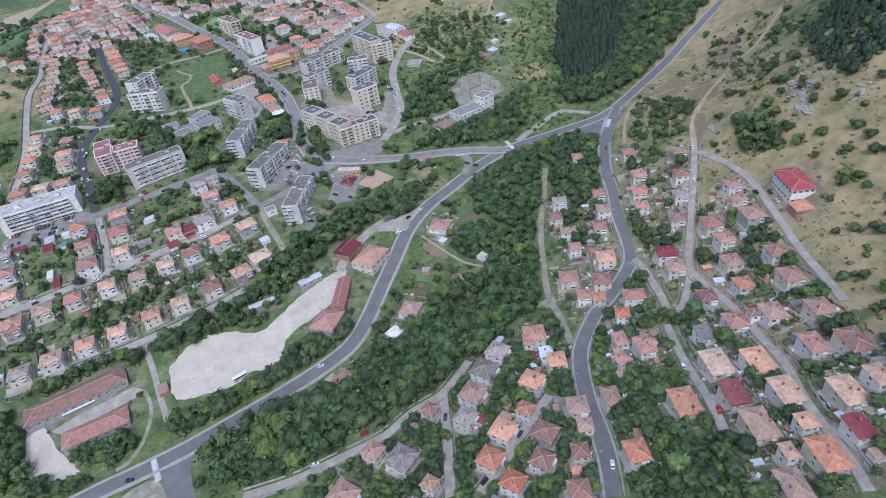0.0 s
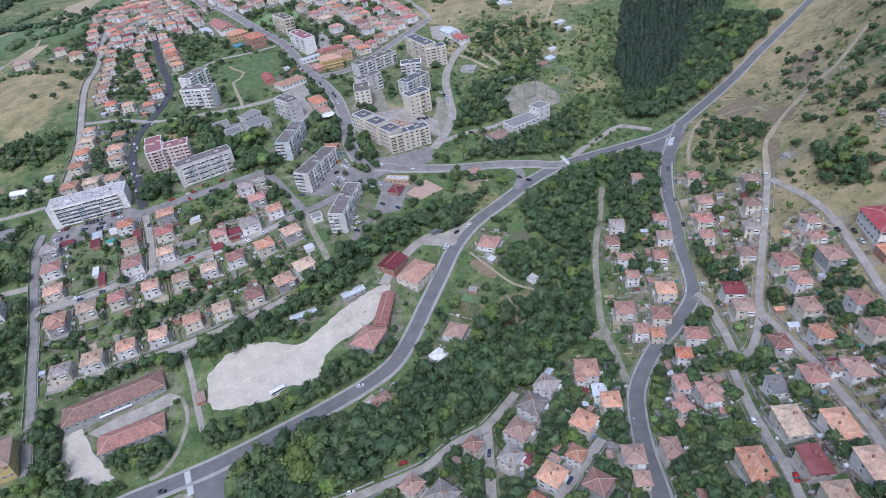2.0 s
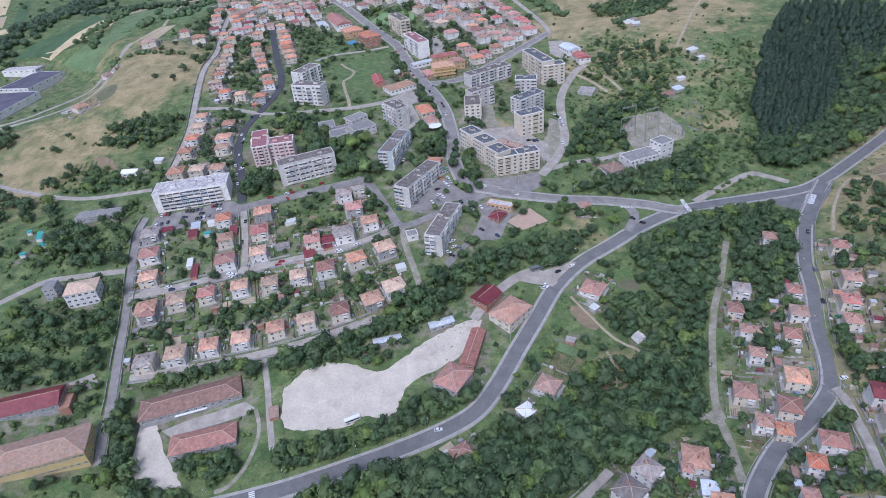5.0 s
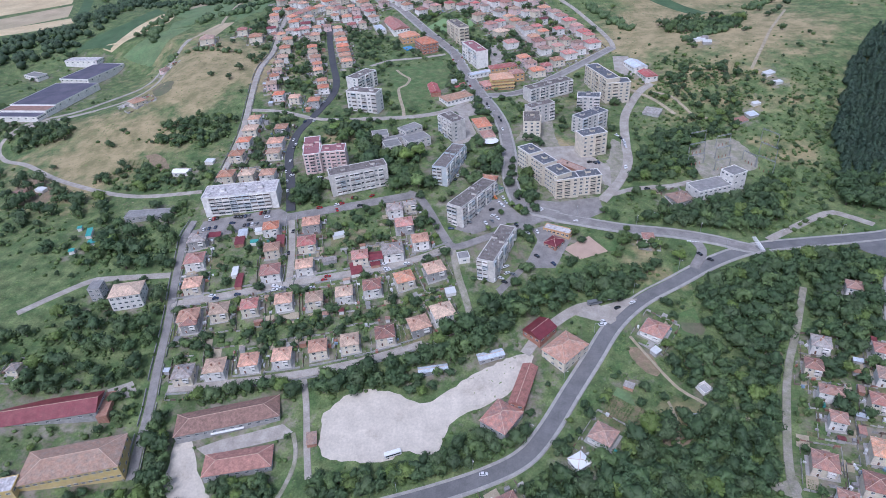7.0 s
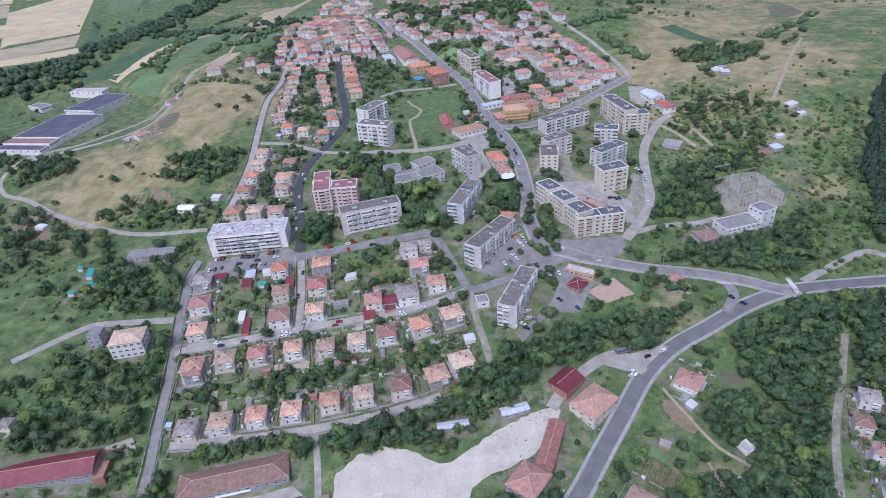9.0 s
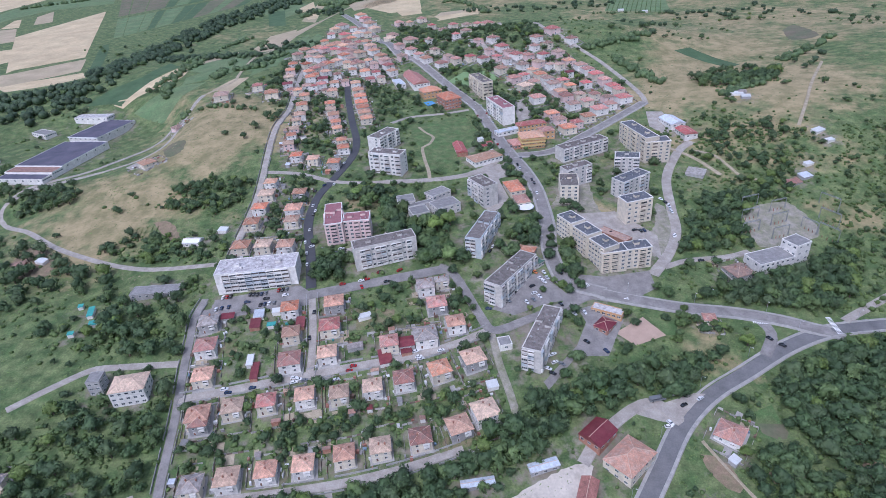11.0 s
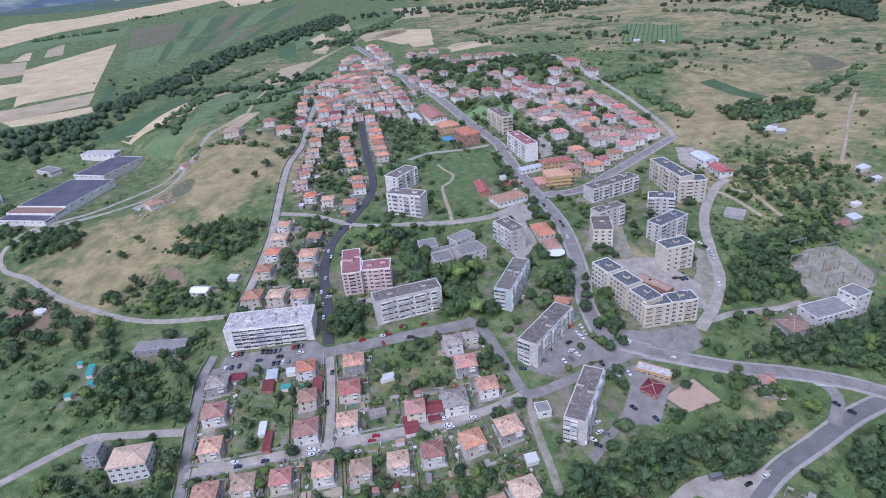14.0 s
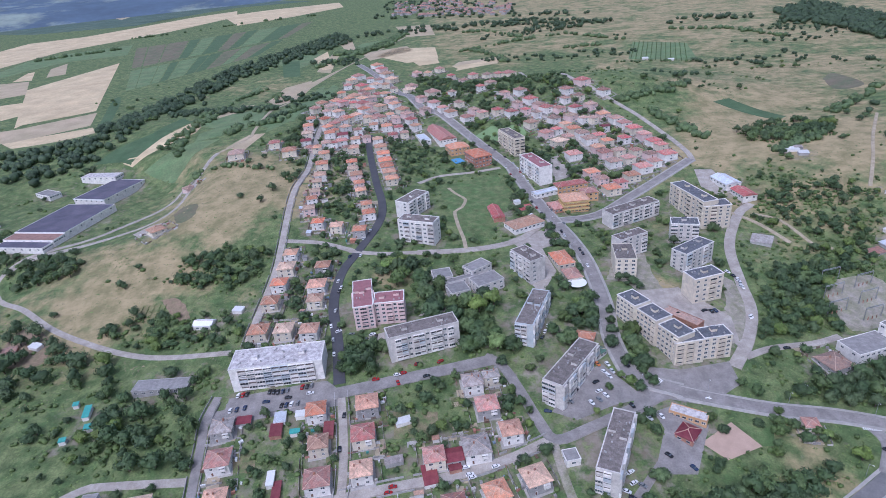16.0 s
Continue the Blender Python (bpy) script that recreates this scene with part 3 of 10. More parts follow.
road('hotel_lane', 4.0, 'concrete', [(-87.4, 555.3), (-67.3, 574.1), (-35.1, 583.1), (-10.3, 591.6)], 9, 0.0)
road('school_lane', 6.0, 'concrete', [(-78.4, 428.6), (-51.5, 429.6), (-24.6, 434.1), (-1.8, 444.7), (15.5, 466.8)], 10, 0.0)
road('court_lane', 4.0, 'concrete', [(-129.3, 433.0), (-105.6, 428.1), (-76.2, 428.5)], 11, 0.0)
road('hedge_lane', 3.0, 'dirt', [(153.2, 497.6), (164.9, 480.5), (179.0, 461.5), (191.7, 433.9)], 0, 0.0)
road('hill_link', 5.0, 'concrete', [(210.6, 275.8), (224.4, 283.7), (259.8, 302.3), (271.6, 299.0), (283.8, 286.7)], 1, 0.0)
road('factory_road', 5.0, 'concrete', [(-430.1, 458.6), (-416.4, 470.7), (-381.0, 486.4), (-352.0, 504.8), (-319.8, 530.5), (-319.7, 590.0), (-310.3, 643.9)], 4, 0.0)
road('field_track', 3.6, 'dirt', [(-310.3, 643.9), (-289.1, 684.5), (-292.7, 726.2), (-315.0, 959.3), (-302.0, 1056.7), (-278.5, 1190.0), (-243.6, 1322.2), (-191.2, 1521.0)], 5, 0.0)
road('garden_path', 1.4, 'dirt', [(103.6, 196.1), (113.8, 175.9), (121.9, 161.7), (129.9, 154.8), (138.4, 147.2), (151.1, 142.2)], 6, 0.0)
road('garden_path', 1.2, 'dirt', [(114.3, 153.5), (115.5, 140.1), (111.1, 124.9)], 7, 0.0)
road('hill_track', 1.8, 'dirt', [(273.1, 216.8), (288.2, 241.3), (306.5, 264.1), (320.7, 276.4)], 8, 0.0)
road('hill_track', 1.6, 'dirt', [(324.1, 269.2), (340.2, 273.3), (355.8, 265.3), (348.3, 238.2)], 9, 0.0)
road('common_path', 2.2, 'dirt', [(179.9, 474.8), (194.1, 463.4), (200.7, 445.8), (205.5, 430.1), (215.5, 423.2)], 10, 0.0)
road('dry_track', 2.4, 'dirt', [(271.2, 485.2), (296.4, 528.2), (325.6, 580.1), (367.4, 646.8)], 11, 0.0)
road('lot_link', 6.0, 'concrete', [(96.5, 206.0), (86.6, 217.2), (73.4, 213.8), (53.6, 198.0), (42.6, 183.4)], 2, 0.0)
road('pitch_street', 4.5, 'concrete', [(100.4, 567.5), (78.5, 620.6), (63.3, 672.8), (42.4, 702.8), (19.2, 727.3), (8.1, 758.2), (-11.6, 774.2)], 3, 0.0)
road("loop_track", 2.6, "dirt", [(-58.8, 544.2), (-51.6, 530.5), (-43.7, 518.6), (-46.3, 501.3), (-51.9, 493.3), (-49.4, 471.8), (-44.3, 447.2), (-42.3, 430.2)], 3)


drape('quarry_floor', [(-67.5, 151.4), (-53.6, 162.7), (-33.0, 162.8), (-14.9, 154.3), (-3.9, 158.5), (10.2, 168.9), (34.6, 181.3), (47.0, 182.7), (38.5, 164.5), (19.8, 152.1), (10.4, 148.7), (0.6, 141.0), (-6.6, 125.9), (-22.9, 128.4), (-31.5, 123.5), (-58.7, 126.0), (-66.5, 131.9)], 'chalk', 0.02, 'bare pale limestone ground')
drape('depot_yard', [(-144.8, 136.1), (-136.6, 138.6), (-126.3, 119.9), (-115.1, 105.4), (-115.9, 99.9), (-139.4, 108.8)], 'chalk', 0.03, 'bare pale limestone ground')
drape('depot_apron', [(-131.9, 133.6), (-120.6, 138.3), (-88.6, 146.4), (-82.3, 142.0), (-85.4, 138.8), (-125.8, 129.8)], 'concrete', 0.04, 'dusty pale concrete yard')
drape('bus_apron', [(72.7, 211.1), (107.5, 223.9), (118.0, 223.6), (97.1, 204.0), (83.8, 207.3)], 'concrete', 0.05, 'dusty pale concrete yard')
drape('junction_corner', [(-92.9, 91.6), (-79.5, 93.9), (-68.4, 95.1), (-50.4, 98.0), (-39.9, 98.5), (-46.8, 95.0), (-53.0, 91.9), (-56.3, 87.7), (-57.3, 81.5), (-56.2, 71.3), (-55.0, 63.9), (-62.9, 67.5), (-69.1, 70.3), (-70.4, 76.4), (-72.3, 81.7), (-76.4, 85.4), (-85.6, 88.0)], 'asphalt_dark', 0.06, 'grey asphalt parking yard')
drape('corner_verge', [(-87.6, 83.1), (-79.2, 84.7), (-72.8, 81.0), (-71.0, 75.4), (-70.1, 65.8), (-95.9, 76.7)], 'gravel', 0.07, 'grey gravel ground with weeds')
drape('block_parking', [(-176.6, 290.6), (-117.6, 300.5), (-112.6, 293.3), (-144.4, 285.5), (-174.9, 280.3)], 'asphalt', 0.08, 'grey asphalt parking yard')
drape('car_park', [(2.5, 281.6), (25.1, 308.6), (34.4, 313.4), (53.2, 290.1), (36.0, 285.7), (15.3, 276.5)], 'asphalt', 0.09, 'grey asphalt parking yard')
drape('yard_six', [(28.6, 229.8), (50.2, 253.9), (58.0, 271.2), (55.0, 281.5), (67.3, 286.0), (80.8, 273.8), (67.0, 246.9), (49.0, 246.7), (30.9, 224.9)], 'asphalt', 0.10, 'grey asphalt parking yard')
drape('playground', [(73.8, 263.7), (92.6, 276.2), (103.0, 262.7), (83.9, 254.6)], 'sand', 0.02, 'reddish sandy play court')
drape('playground_lawn', [(95.9, 276.4), (112.8, 274.2), (109.3, 263.0), (103.0, 262.7)], 'lawn', 0.03, 'green mown grass')
drape('traffic_island', [(163.2, 272.0), (175.8, 269.7), (176.8, 266.5), (166.6, 260.8), (163.4, 263.9)], 'lawn', 0.04, 'green mown grass')
drape('green_square', [(-71.4, 548.8), (-13.8, 573.9), (-0.9, 526.3), (-18.0, 466.5), (-44.6, 445.0), (-54.2, 487.6)], 'lawn', 0.05, 'green mown grass')
drape('garage_court', [(68.2, 378.2), (78.9, 362.0), (112.5, 337.2), (117.4, 326.6), (121.3, 355.5), (97.2, 383.4)], 'concrete', 0.06, 'dusty pale concrete yard')
drape('sports_pitch', [(-35.4, 670.6), (-16.2, 692.5), (19.2, 688.3), (21.6, 665.6), (-10.3, 656.6)], 'turf', 0.07, 'pale green sports turf')
drape('substation_yard', [(191.2, 388.3), (212.4, 394.2), (228.7, 391.2), (235.1, 359.8), (207.9, 348.5), (187.8, 348.1)], 'gravel', 0.08, 'grey gravel ground with weeds')
drape('junction_square', [(46.4, 290.0), (60.6, 311.4), (77.2, 309.8), (106.2, 317.3), (107.0, 301.1), (87.7, 288.3), (78.5, 286.9), (64.1, 289.8), (46.9, 279.4)], 'asphalt', 0.09, 'grey asphalt parking yard')
drape('block_yard', [(-176.4, 277.8), (-176.0, 294.3), (-121.4, 303.3), (-111.4, 295.2), (-109.8, 286.1), (-169.9, 276.4)], 'asphalt', 0.10, 'grey asphalt parking yard')
drape('court_yard', [(52.0, 390.9), (65.4, 385.3), (81.9, 357.7), (110.9, 331.6), (131.0, 350.2), (138.0, 379.4), (130.9, 396.6), (119.2, 361.6), (95.4, 358.6), (85.2, 393.6), (85.0, 449.2), (75.9, 449.0)], 'gravel', 0.02, 'grey gravel ground with weeds')
drape('shop_yard', [(-10.5, 443.8), (28.1, 465.1), (28.9, 438.4), (13.5, 430.7), (20.0, 401.0), (7.7, 375.9), (-12.5, 409.1), (11.1, 408.2)], 'concrete', 0.03, 'dusty pale concrete yard')
drape('school_yard', [(-72.9, 356.0), (-62.8, 372.6), (-51.5, 366.5), (-55.0, 359.9)], 'concrete', 0.04, 'dusty pale concrete yard')
drape('pink_yard', [(-114.7, 333.2), (-83.5, 345.6), (-77.9, 345.5), (-79.0, 337.3), (-109.7, 325.2)], 'concrete', 0.05, 'dusty pale concrete yard')
drape('depot_bare', [(161.2, 554.8), (175.5, 551.0), (179.3, 508.4), (165.4, 507.2), (157.1, 523.7)], 'concrete', 0.06, 'dusty pale concrete yard')
drape('plot_earth', [(-72.7, 221.2), (-62.5, 222.7), (-61.6, 212.2), (-71.6, 210.9)], 'ploughed', 0.07, 'brown ploughed field')
drape('plot_earth', [(-162.8, 259.5), (-151.3, 260.9), (-147.6, 247.9), (-159.2, 248.2)], 'garden', 0.08, 'vegetable garden with planted beds')
drape('plot_earth', [(-81.4, 281.8), (-57.7, 281.9), (-56.7, 267.5), (-79.4, 265.5)], 'garden', 0.09, 'vegetable garden with planted beds')
drape('plot_earth', [(-29.9, 200.4), (-10.4, 205.7), (-8.1, 194.6), (-27.1, 189.6)], 'garden', 0.10, 'vegetable garden with planted beds')
drape('field_straw', [(-741.2, 906.9), (-939.5, 1220.8), (-883.6, 1479.1), (-653.8, 983.7), (-739.9, 924.7)], 'straw', 0.02, 'ripe pale straw field')
drape('field_stubble', [(-700.6, 821.3), (-687.0, 825.8), (-604.0, 884.2), (-644.3, 970.8), (-730.5, 898.4), (-753.5, 892.3)], 'stubble', 0.03, 'tan cereal stubble field')
drape('field_straw', [(-806.5, 963.5), (-790.1, 992.8), (-855.2, 1097.1), (-897.0, 1085.0)], 'straw', 0.04, 'ripe pale straw field')
drape('field_straw', [(-944.4, 1148.7), (-908.7, 1173.5), (-1003.4, 1319.7), (-1067.6, 1314.2)], 'stubble', 0.05, 'tan cereal stubble field')
drape('field_straw', [(-1050.4, 1330.3), (-1089.4, 1439.3), (-1078.3, 1448.0), (-1006.6, 1332.0)], 'straw', 0.06, 'ripe pale straw field')
drape('field_straw', [(-986.7, 1353.5), (-1053.9, 1471.5), (-1054.7, 1541.2), (-957.2, 1378.2)], 'stubble', 0.07, 'tan cereal stubble field')
drape('field_straw', [(-1244.3, 1551.5), (-1516.1, 1916.4), (-1524.2, 2068.7), (-1365.3, 2130.1), (-1264.5, 2287.3), (-1025.3, 2686.5), (-913.0, 2376.3), (-1029.6, 2059.9), (-1097.6, 1966.6), (-1226.5, 1785.7), (-1239.6, 1654.7)], 'straw', 0.08, 'ripe pale straw field')
drape('field_green', [(-1201.5, 1494.0), (-1224.2, 1632.6), (-1170.9, 1725.2), (-1020.9, 1802.9), (-931.5, 1603.4), (-1073.5, 1570.9), (-1113.8, 1474.4), (-1124.5, 1390.5)], 'crop', 0.09, 'green crop field')
drape('field_dark', [(-571.0, 839.3), (-665.7, 1057.4), (-648.4, 1052.2), (-561.1, 851.7)], 'crop_dark', 0.10, 'dark green crop field')
drape('field_straw', [(-437.7, 674.0), (-392.3, 786.9), (-376.8, 790.1), (-371.7, 730.6), (-422.7, 665.3)], 'straw', 0.02, 'ripe pale straw field')
drape('field_crop', [(-479.5, 682.9), (-468.8, 717.4), (-407.6, 786.8), (-395.9, 788.1), (-442.1, 677.0)], 'crop_dark', 0.03, 'dark green crop field')
drape('field_straw', [(-353.0, 937.2), (-354.1, 1048.9), (-317.5, 1092.4), (-307.1, 1017.5), (-317.6, 900.6)], 'stubble', 0.04, 'tan cereal stubble field')
drape('field_green', [(-265.9, 741.7), (-291.7, 1012.5), (-284.1, 1042.3), (-271.4, 964.9), (-250.9, 738.1)], 'crop', 0.05, 'green crop field')
drape('field_straw', [(-188.7, 1310.8), (-119.2, 1325.2), (-96.1, 1160.0), (-132.7, 1148.6)], 'straw', 0.06, 'ripe pale straw field')
drape('field_straw', [(-72.2, 1119.7), (-60.8, 1156.2), (20.0, 1176.6), (7.2, 1113.0)], 'stubble', 0.07, 'tan cereal stubble field')
drape('field_crop', [(235.5, 724.1), (258.1, 737.9), (293.5, 673.4), (278.6, 661.5)], 'crop_dark', 0.08, 'dark green crop field')
drape('vineyard', [(220.7, 1064.9), (264.3, 1219.1), (345.6, 1166.1), (317.1, 1019.6)], 'crop', 0.09, 'green crop field')
drape('field_straw', [(-269.5, 1333.7), (-177.8, 1380.8), (-159.9, 1317.3), (-237.1, 1239.8)], 'stubble', 0.10, 'tan cereal stubble field')
drape('field_brown', [(-305.3, 516.3), (-303.1, 530.3), (-283.9, 523.3), (-280.4, 501.0), (-290.7, 494.6)], 'ploughed', 0.02, 'brown ploughed field')
drape('garden_plot', [(77.4, 144.4), (87.1, 158.2), (105.5, 145.4), (98.2, 129.4)], 'garden', 0.03, 'vegetable garden with planted beds')
drape('field_green', [(-461.3, 1320.1), (-378.2, 1382.0), (-328.9, 1327.3), (-380.8, 1202.9)], 'crop', 0.04, 'green crop field')
drape('far_wood', [(-1946.1, 2493.9), (-3850.0, 5037.8), (-2938.5, 5094.1), (-2008.4, 4387.0), (-747.3, 2948.4), (-1130.2, 2973.8), (-1308.9, 2372.7), (-1714.7, 2369.1)], 'far_wood', 0.05, 'distant dark woodland with haze in its colour')
drape('field_straw', [(-2065.0, 3434.4), (-2817.6, 4874.7), (-2314.0, 4426.6), (-1757.4, 3278.8), (-1592.8, 2786.5)], 'stubble', 0.06, 'tan cereal stubble field')
drape('field_straw', [(-3105.1, 4430.3), (-3304.0, 5063.9), (-2997.6, 4648.9), (-2549.0, 3663.8)], 'stubble', 0.07, 'tan cereal stubble field')
drape('field_dark', [(403.3, 821.0), (431.6, 849.2), (423.6, 768.1), (387.8, 759.4)], 'ploughed', 0.08, 'brown ploughed field')
drape('junction_fork', [(256.2, 269.8), (284.3, 273.4), (305.9, 279.3), (316.9, 286.8), (298.7, 262.5), (284.0, 248.3), (268.8, 228.0), (263.9, 234.6), (271.5, 247.7), (264.0, 255.8)], 'asphalt_dark', 0.09, 'grey asphalt parking yard')
drape('field_straw', [(-986.3, 2425.5), (-836.1, 2550.4), (-580.1, 2645.5), (-510.7, 2386.2), (-648.8, 2198.8), (-803.3, 2069.7)], 'straw', 0.10, 'ripe pale straw field')
drape('field_green', [(-358.1, 696.2), (-364.7, 724.2), (-339.7, 748.7), (-329.9, 707.6)], 'crop', 0.02, 'green crop field')
drape('field_green', [(-321.2, 708.4), (-333.7, 756.1), (-309.1, 809.6), (-292.9, 742.3)], 'crop', 0.03, 'green crop field')
drape('field_green', [(-274.2, 700.2), (-286.6, 774.9), (-270.4, 1046.0), (-255.7, 1020.7), (-253.0, 745.7)], 'crop', 0.04, 'green crop field')
drape('field_straw', [(-306.4, 659.1), (-292.7, 695.2), (-273.5, 698.0), (-281.1, 641.6)], 'stubble', 0.05, 'tan cereal stubble field')
drape('field_green', [(-405.0, 654.9), (-358.1, 696.2), (-326.5, 694.9), (-355.1, 620.5)], 'crop', 0.06, 'green crop field')
drape('field_straw', [(-368.3, 784.1), (-384.0, 924.6), (-365.5, 927.1), (-346.0, 765.4)], 'stubble', 0.07, 'tan cereal stubble field')
drape('field_straw', [(-328.0, 1167.5), (-336.4, 1363.4), (-321.7, 1377.3), (-296.4, 1145.8)], 'stubble', 0.08, 'tan cereal stubble field')
drape('field_green', [(-302.5, 1348.4), (-291.2, 1465.5), (-229.3, 1498.8), (-246.8, 1343.5)], 'crop', 0.09, 'green crop field')
drape('field_straw', [(-233.7, 1286.2), (-200.6, 1363.2), (-113.9, 1336.3), (-100.4, 1205.5), (-159.1, 1185.5)], 'straw', 0.10, 'ripe pale straw field')
drape('field_straw', [(-705.0, 827.3), (-691.6, 834.5), (-590.1, 868.7), (-555.3, 816.9), (-663.4, 793.4)], 'straw', 0.02, 'ripe pale straw field')
drape('field_strip', [(-681.7, 1130.8), (-672.6, 1147.4), (-771.8, 1366.3), (-787.1, 1348.6)], 'crop', 0.03, 'green crop field')
drape('field_strip', [(-671.5, 1149.4), (-657.5, 1175.1), (-746.5, 1395.5), (-770.0, 1368.3)], 'crop', 0.04, 'green crop field')
drape('field_strip', [(-656.3, 1177.2), (-647.4, 1193.5), (-729.8, 1414.9), (-744.6, 1397.7)], 'crop', 0.05, 'green crop field')
drape('field_strip', [(-646.3, 1195.6), (-638.5, 1209.9), (-714.9, 1432.0), (-727.8, 1417.1)], 'crop_dark', 0.06, 'dark green crop field')
drape('field_strip', [(-637.3, 1212.0), (-619.8, 1244.2), (-684.0, 1467.7), (-713.0, 1434.2)], 'crop', 0.07, 'green crop field')
drape('field_strip', [(-618.5, 1246.4), (-607.9, 1265.9), (-664.5, 1490.2), (-682.0, 1470.1)], 'crop_dark', 0.08, 'dark green crop field')
drape('field_strip', [(-606.7, 1268.2), (-594.1, 1291.1), (-642.0, 1516.3), (-662.5, 1492.6)], 'crop_dark', 0.09, 'dark green crop field')
drape('field_strip', [(-592.8, 1293.5), (-574.3, 1327.6), (-609.6, 1553.7), (-639.8, 1518.8)], 'ploughed', 0.10, 'brown ploughed field')
drape('field_strip', [(-572.9, 1330.1), (-561.1, 1351.7), (-588.3, 1578.3), (-607.4, 1556.3)], 'crop', 0.02, 'green crop field')
drape('field_strip', [(-559.7, 1354.3), (-539.5, 1391.3), (-553.5, 1618.5), (-586.0, 1581.0)], 'ploughed', 0.03, 'brown ploughed field')
drape('field_strip', [(-538.0, 1394.0), (-523.3, 1421.0), (-527.6, 1648.5), (-551.1, 1621.3)], 'crop_dark', 0.04, 'dark green crop field')
drape('field_strip', [(-804.5, 1384.6), (-789.4, 1401.0), (-940.7, 1733.1), (-965.2, 1716.7)], 'ploughed', 0.05, 'brown ploughed field')
drape('field_strip', [(-787.4, 1403.1), (-764.0, 1428.6), (-899.8, 1760.6), (-937.6, 1735.2)], 'ploughed', 0.06, 'brown ploughed field')
drape('field_strip', [(-762.0, 1430.8), (-731.7, 1463.7), (-848.3, 1795.1), (-896.7, 1762.7)], 'ploughed', 0.07, 'brown ploughed field')
drape('field_strip', [(-729.7, 1465.9), (-714.5, 1482.4), (-821.0, 1813.5), (-845.0, 1797.4)], 'crop_dark', 0.08, 'dark green crop field')
drape('field_strip', [(-712.4, 1484.8), (-692.1, 1506.8), (-785.6, 1837.2), (-817.6, 1815.8)], 'crop', 0.09, 'green crop field')
drape('field_strip', [(-689.9, 1509.2), (-665.7, 1535.5), (-744.4, 1864.9), (-782.2, 1839.5)], 'crop_dark', 0.10, 'dark green crop field')
drape('field_strip', [(-663.5, 1537.9), (-643.7, 1559.3), (-710.3, 1887.8), (-740.9, 1867.3)], 'ploughed', 0.02, 'brown ploughed field')
drape('field_strip', [(-641.4, 1561.9), (-624.4, 1580.3), (-680.5, 1907.9), (-706.7, 1890.2)], 'crop_dark', 0.03, 'dark green crop field')
drape('field_strip', [(-622.1, 1582.9), (-588.7, 1619.2), (-625.7, 1944.6), (-676.8, 1910.3)], 'crop', 0.04, 'green crop field')
drape('field_strip', [(-586.2, 1621.9), (-549.8, 1661.4), (-566.8, 1984.2), (-621.9, 1947.2)], 'crop_dark', 0.05, 'dark green crop field')
drape('field_strip', [(-547.3, 1664.2), (-528.3, 1684.8), (-534.5, 2005.9), (-562.9, 1986.8)], 'ploughed', 0.06, 'brown ploughed field')
drape('garden_plot', [(76.9, 143.8), (86.2, 156.8), (96.5, 149.5), (86.4, 134.5)], 'garden', 0.111, 'vegetable garden with planted beds')
drape('garden_plot', [(91.0, 136.4), (98.8, 149.0), (105.9, 144.0), (98.1, 132.3)], 'garden', 0.120, 'vegetable garden with planted beds')
drape('garden_plot', [(86.4, 157.4), (89.7, 162.2), (95.8, 157.9), (96.8, 150.4)], 'crop', 0.129, 'green crop field')
drape('grass_plot', [(131.6, 211.6), (145.5, 217.4), (146.9, 199.3), (146.3, 186.1), (133.1, 186.7), (132.2, 204.7)], 'lawn', 0.138, 'green mown grass')
drape('bare_soil', [(135.0, 207.0), (146.3, 205.3), (145.0, 197.8), (134.1, 200.1)], 'ploughed', 0.147, 'brown dug soil between gardens')
drape('bare_soil', [(129.6, 180.3), (146.6, 183.3), (143.2, 174.1), (129.5, 174.4)], 'soil', 0.156, 'reddish bare earth between gardens')
drape('bare_soil', [(174.3, 185.1), (182.5, 183.8), (178.1, 173.7), (172.0, 178.1)], 'soil', 0.165, 'reddish bare earth between gardens')
drape('bare_soil', [(169.8, 197.6), (180.6, 196.9), (182.7, 192.0), (174.1, 191.1)], 'soil', 0.174, 'reddish bare earth between gardens')
drape('bare_soil', [(144.9, 141.8), (149.8, 141.9), (143.1, 127.1), (140.3, 128.8)], 'soil', 0.183, 'reddish bare earth between gardens')
drape('bare_soil', [(108.4, 138.5), (119.4, 139.0), (123.3, 136.3), (115.3, 127.1), (105.3, 128.9)], 'soil', 0.192, 'reddish bare earth between gardens')
drape('bare_soil', [(100.4, 188.5), (110.1, 185.6), (115.2, 172.1), (109.4, 170.0), (102.8, 178.3)], 'soil', 0.111, 'reddish bare earth between gardens')
drape('gravel_corner', [(149.2, 108.6), (158.1, 106.8), (155.8, 99.6), (145.2, 103.5)], 'gravel', 0.120, 'pale gravel ground at the lane corner')
drape('bare_soil', [(315.3, 197.3), (318.8, 190.3), (302.8, 168.6), (295.1, 163.8)], 'soil', 0.129, 'reddish bare earth on the slope')
drape('bare_soil', [(341.7, 239.3), (355.8, 235.2), (344.9, 208.5), (329.6, 210.4)], 'soil', 0.138, 'reddish bare earth on the slope')
drape('bare_soil', [(340.3, 285.5), (373.0, 296.3), (361.1, 265.3), (335.2, 254.9)], 'soil', 0.147, 'reddish bare earth on the slope')
drape('bare_soil', [(424.8, 318.7), (459.0, 336.4), (448.1, 308.7), (411.4, 281.1)], 'soil', 0.156, 'reddish bare earth on the slope')
drape('field_straw', [(-367.9, 1312.3), (-355.1, 1392.3), (-299.9, 1187.8), (-317.6, 1178.9)], 'straw', 0.165, 'ripe pale straw field')
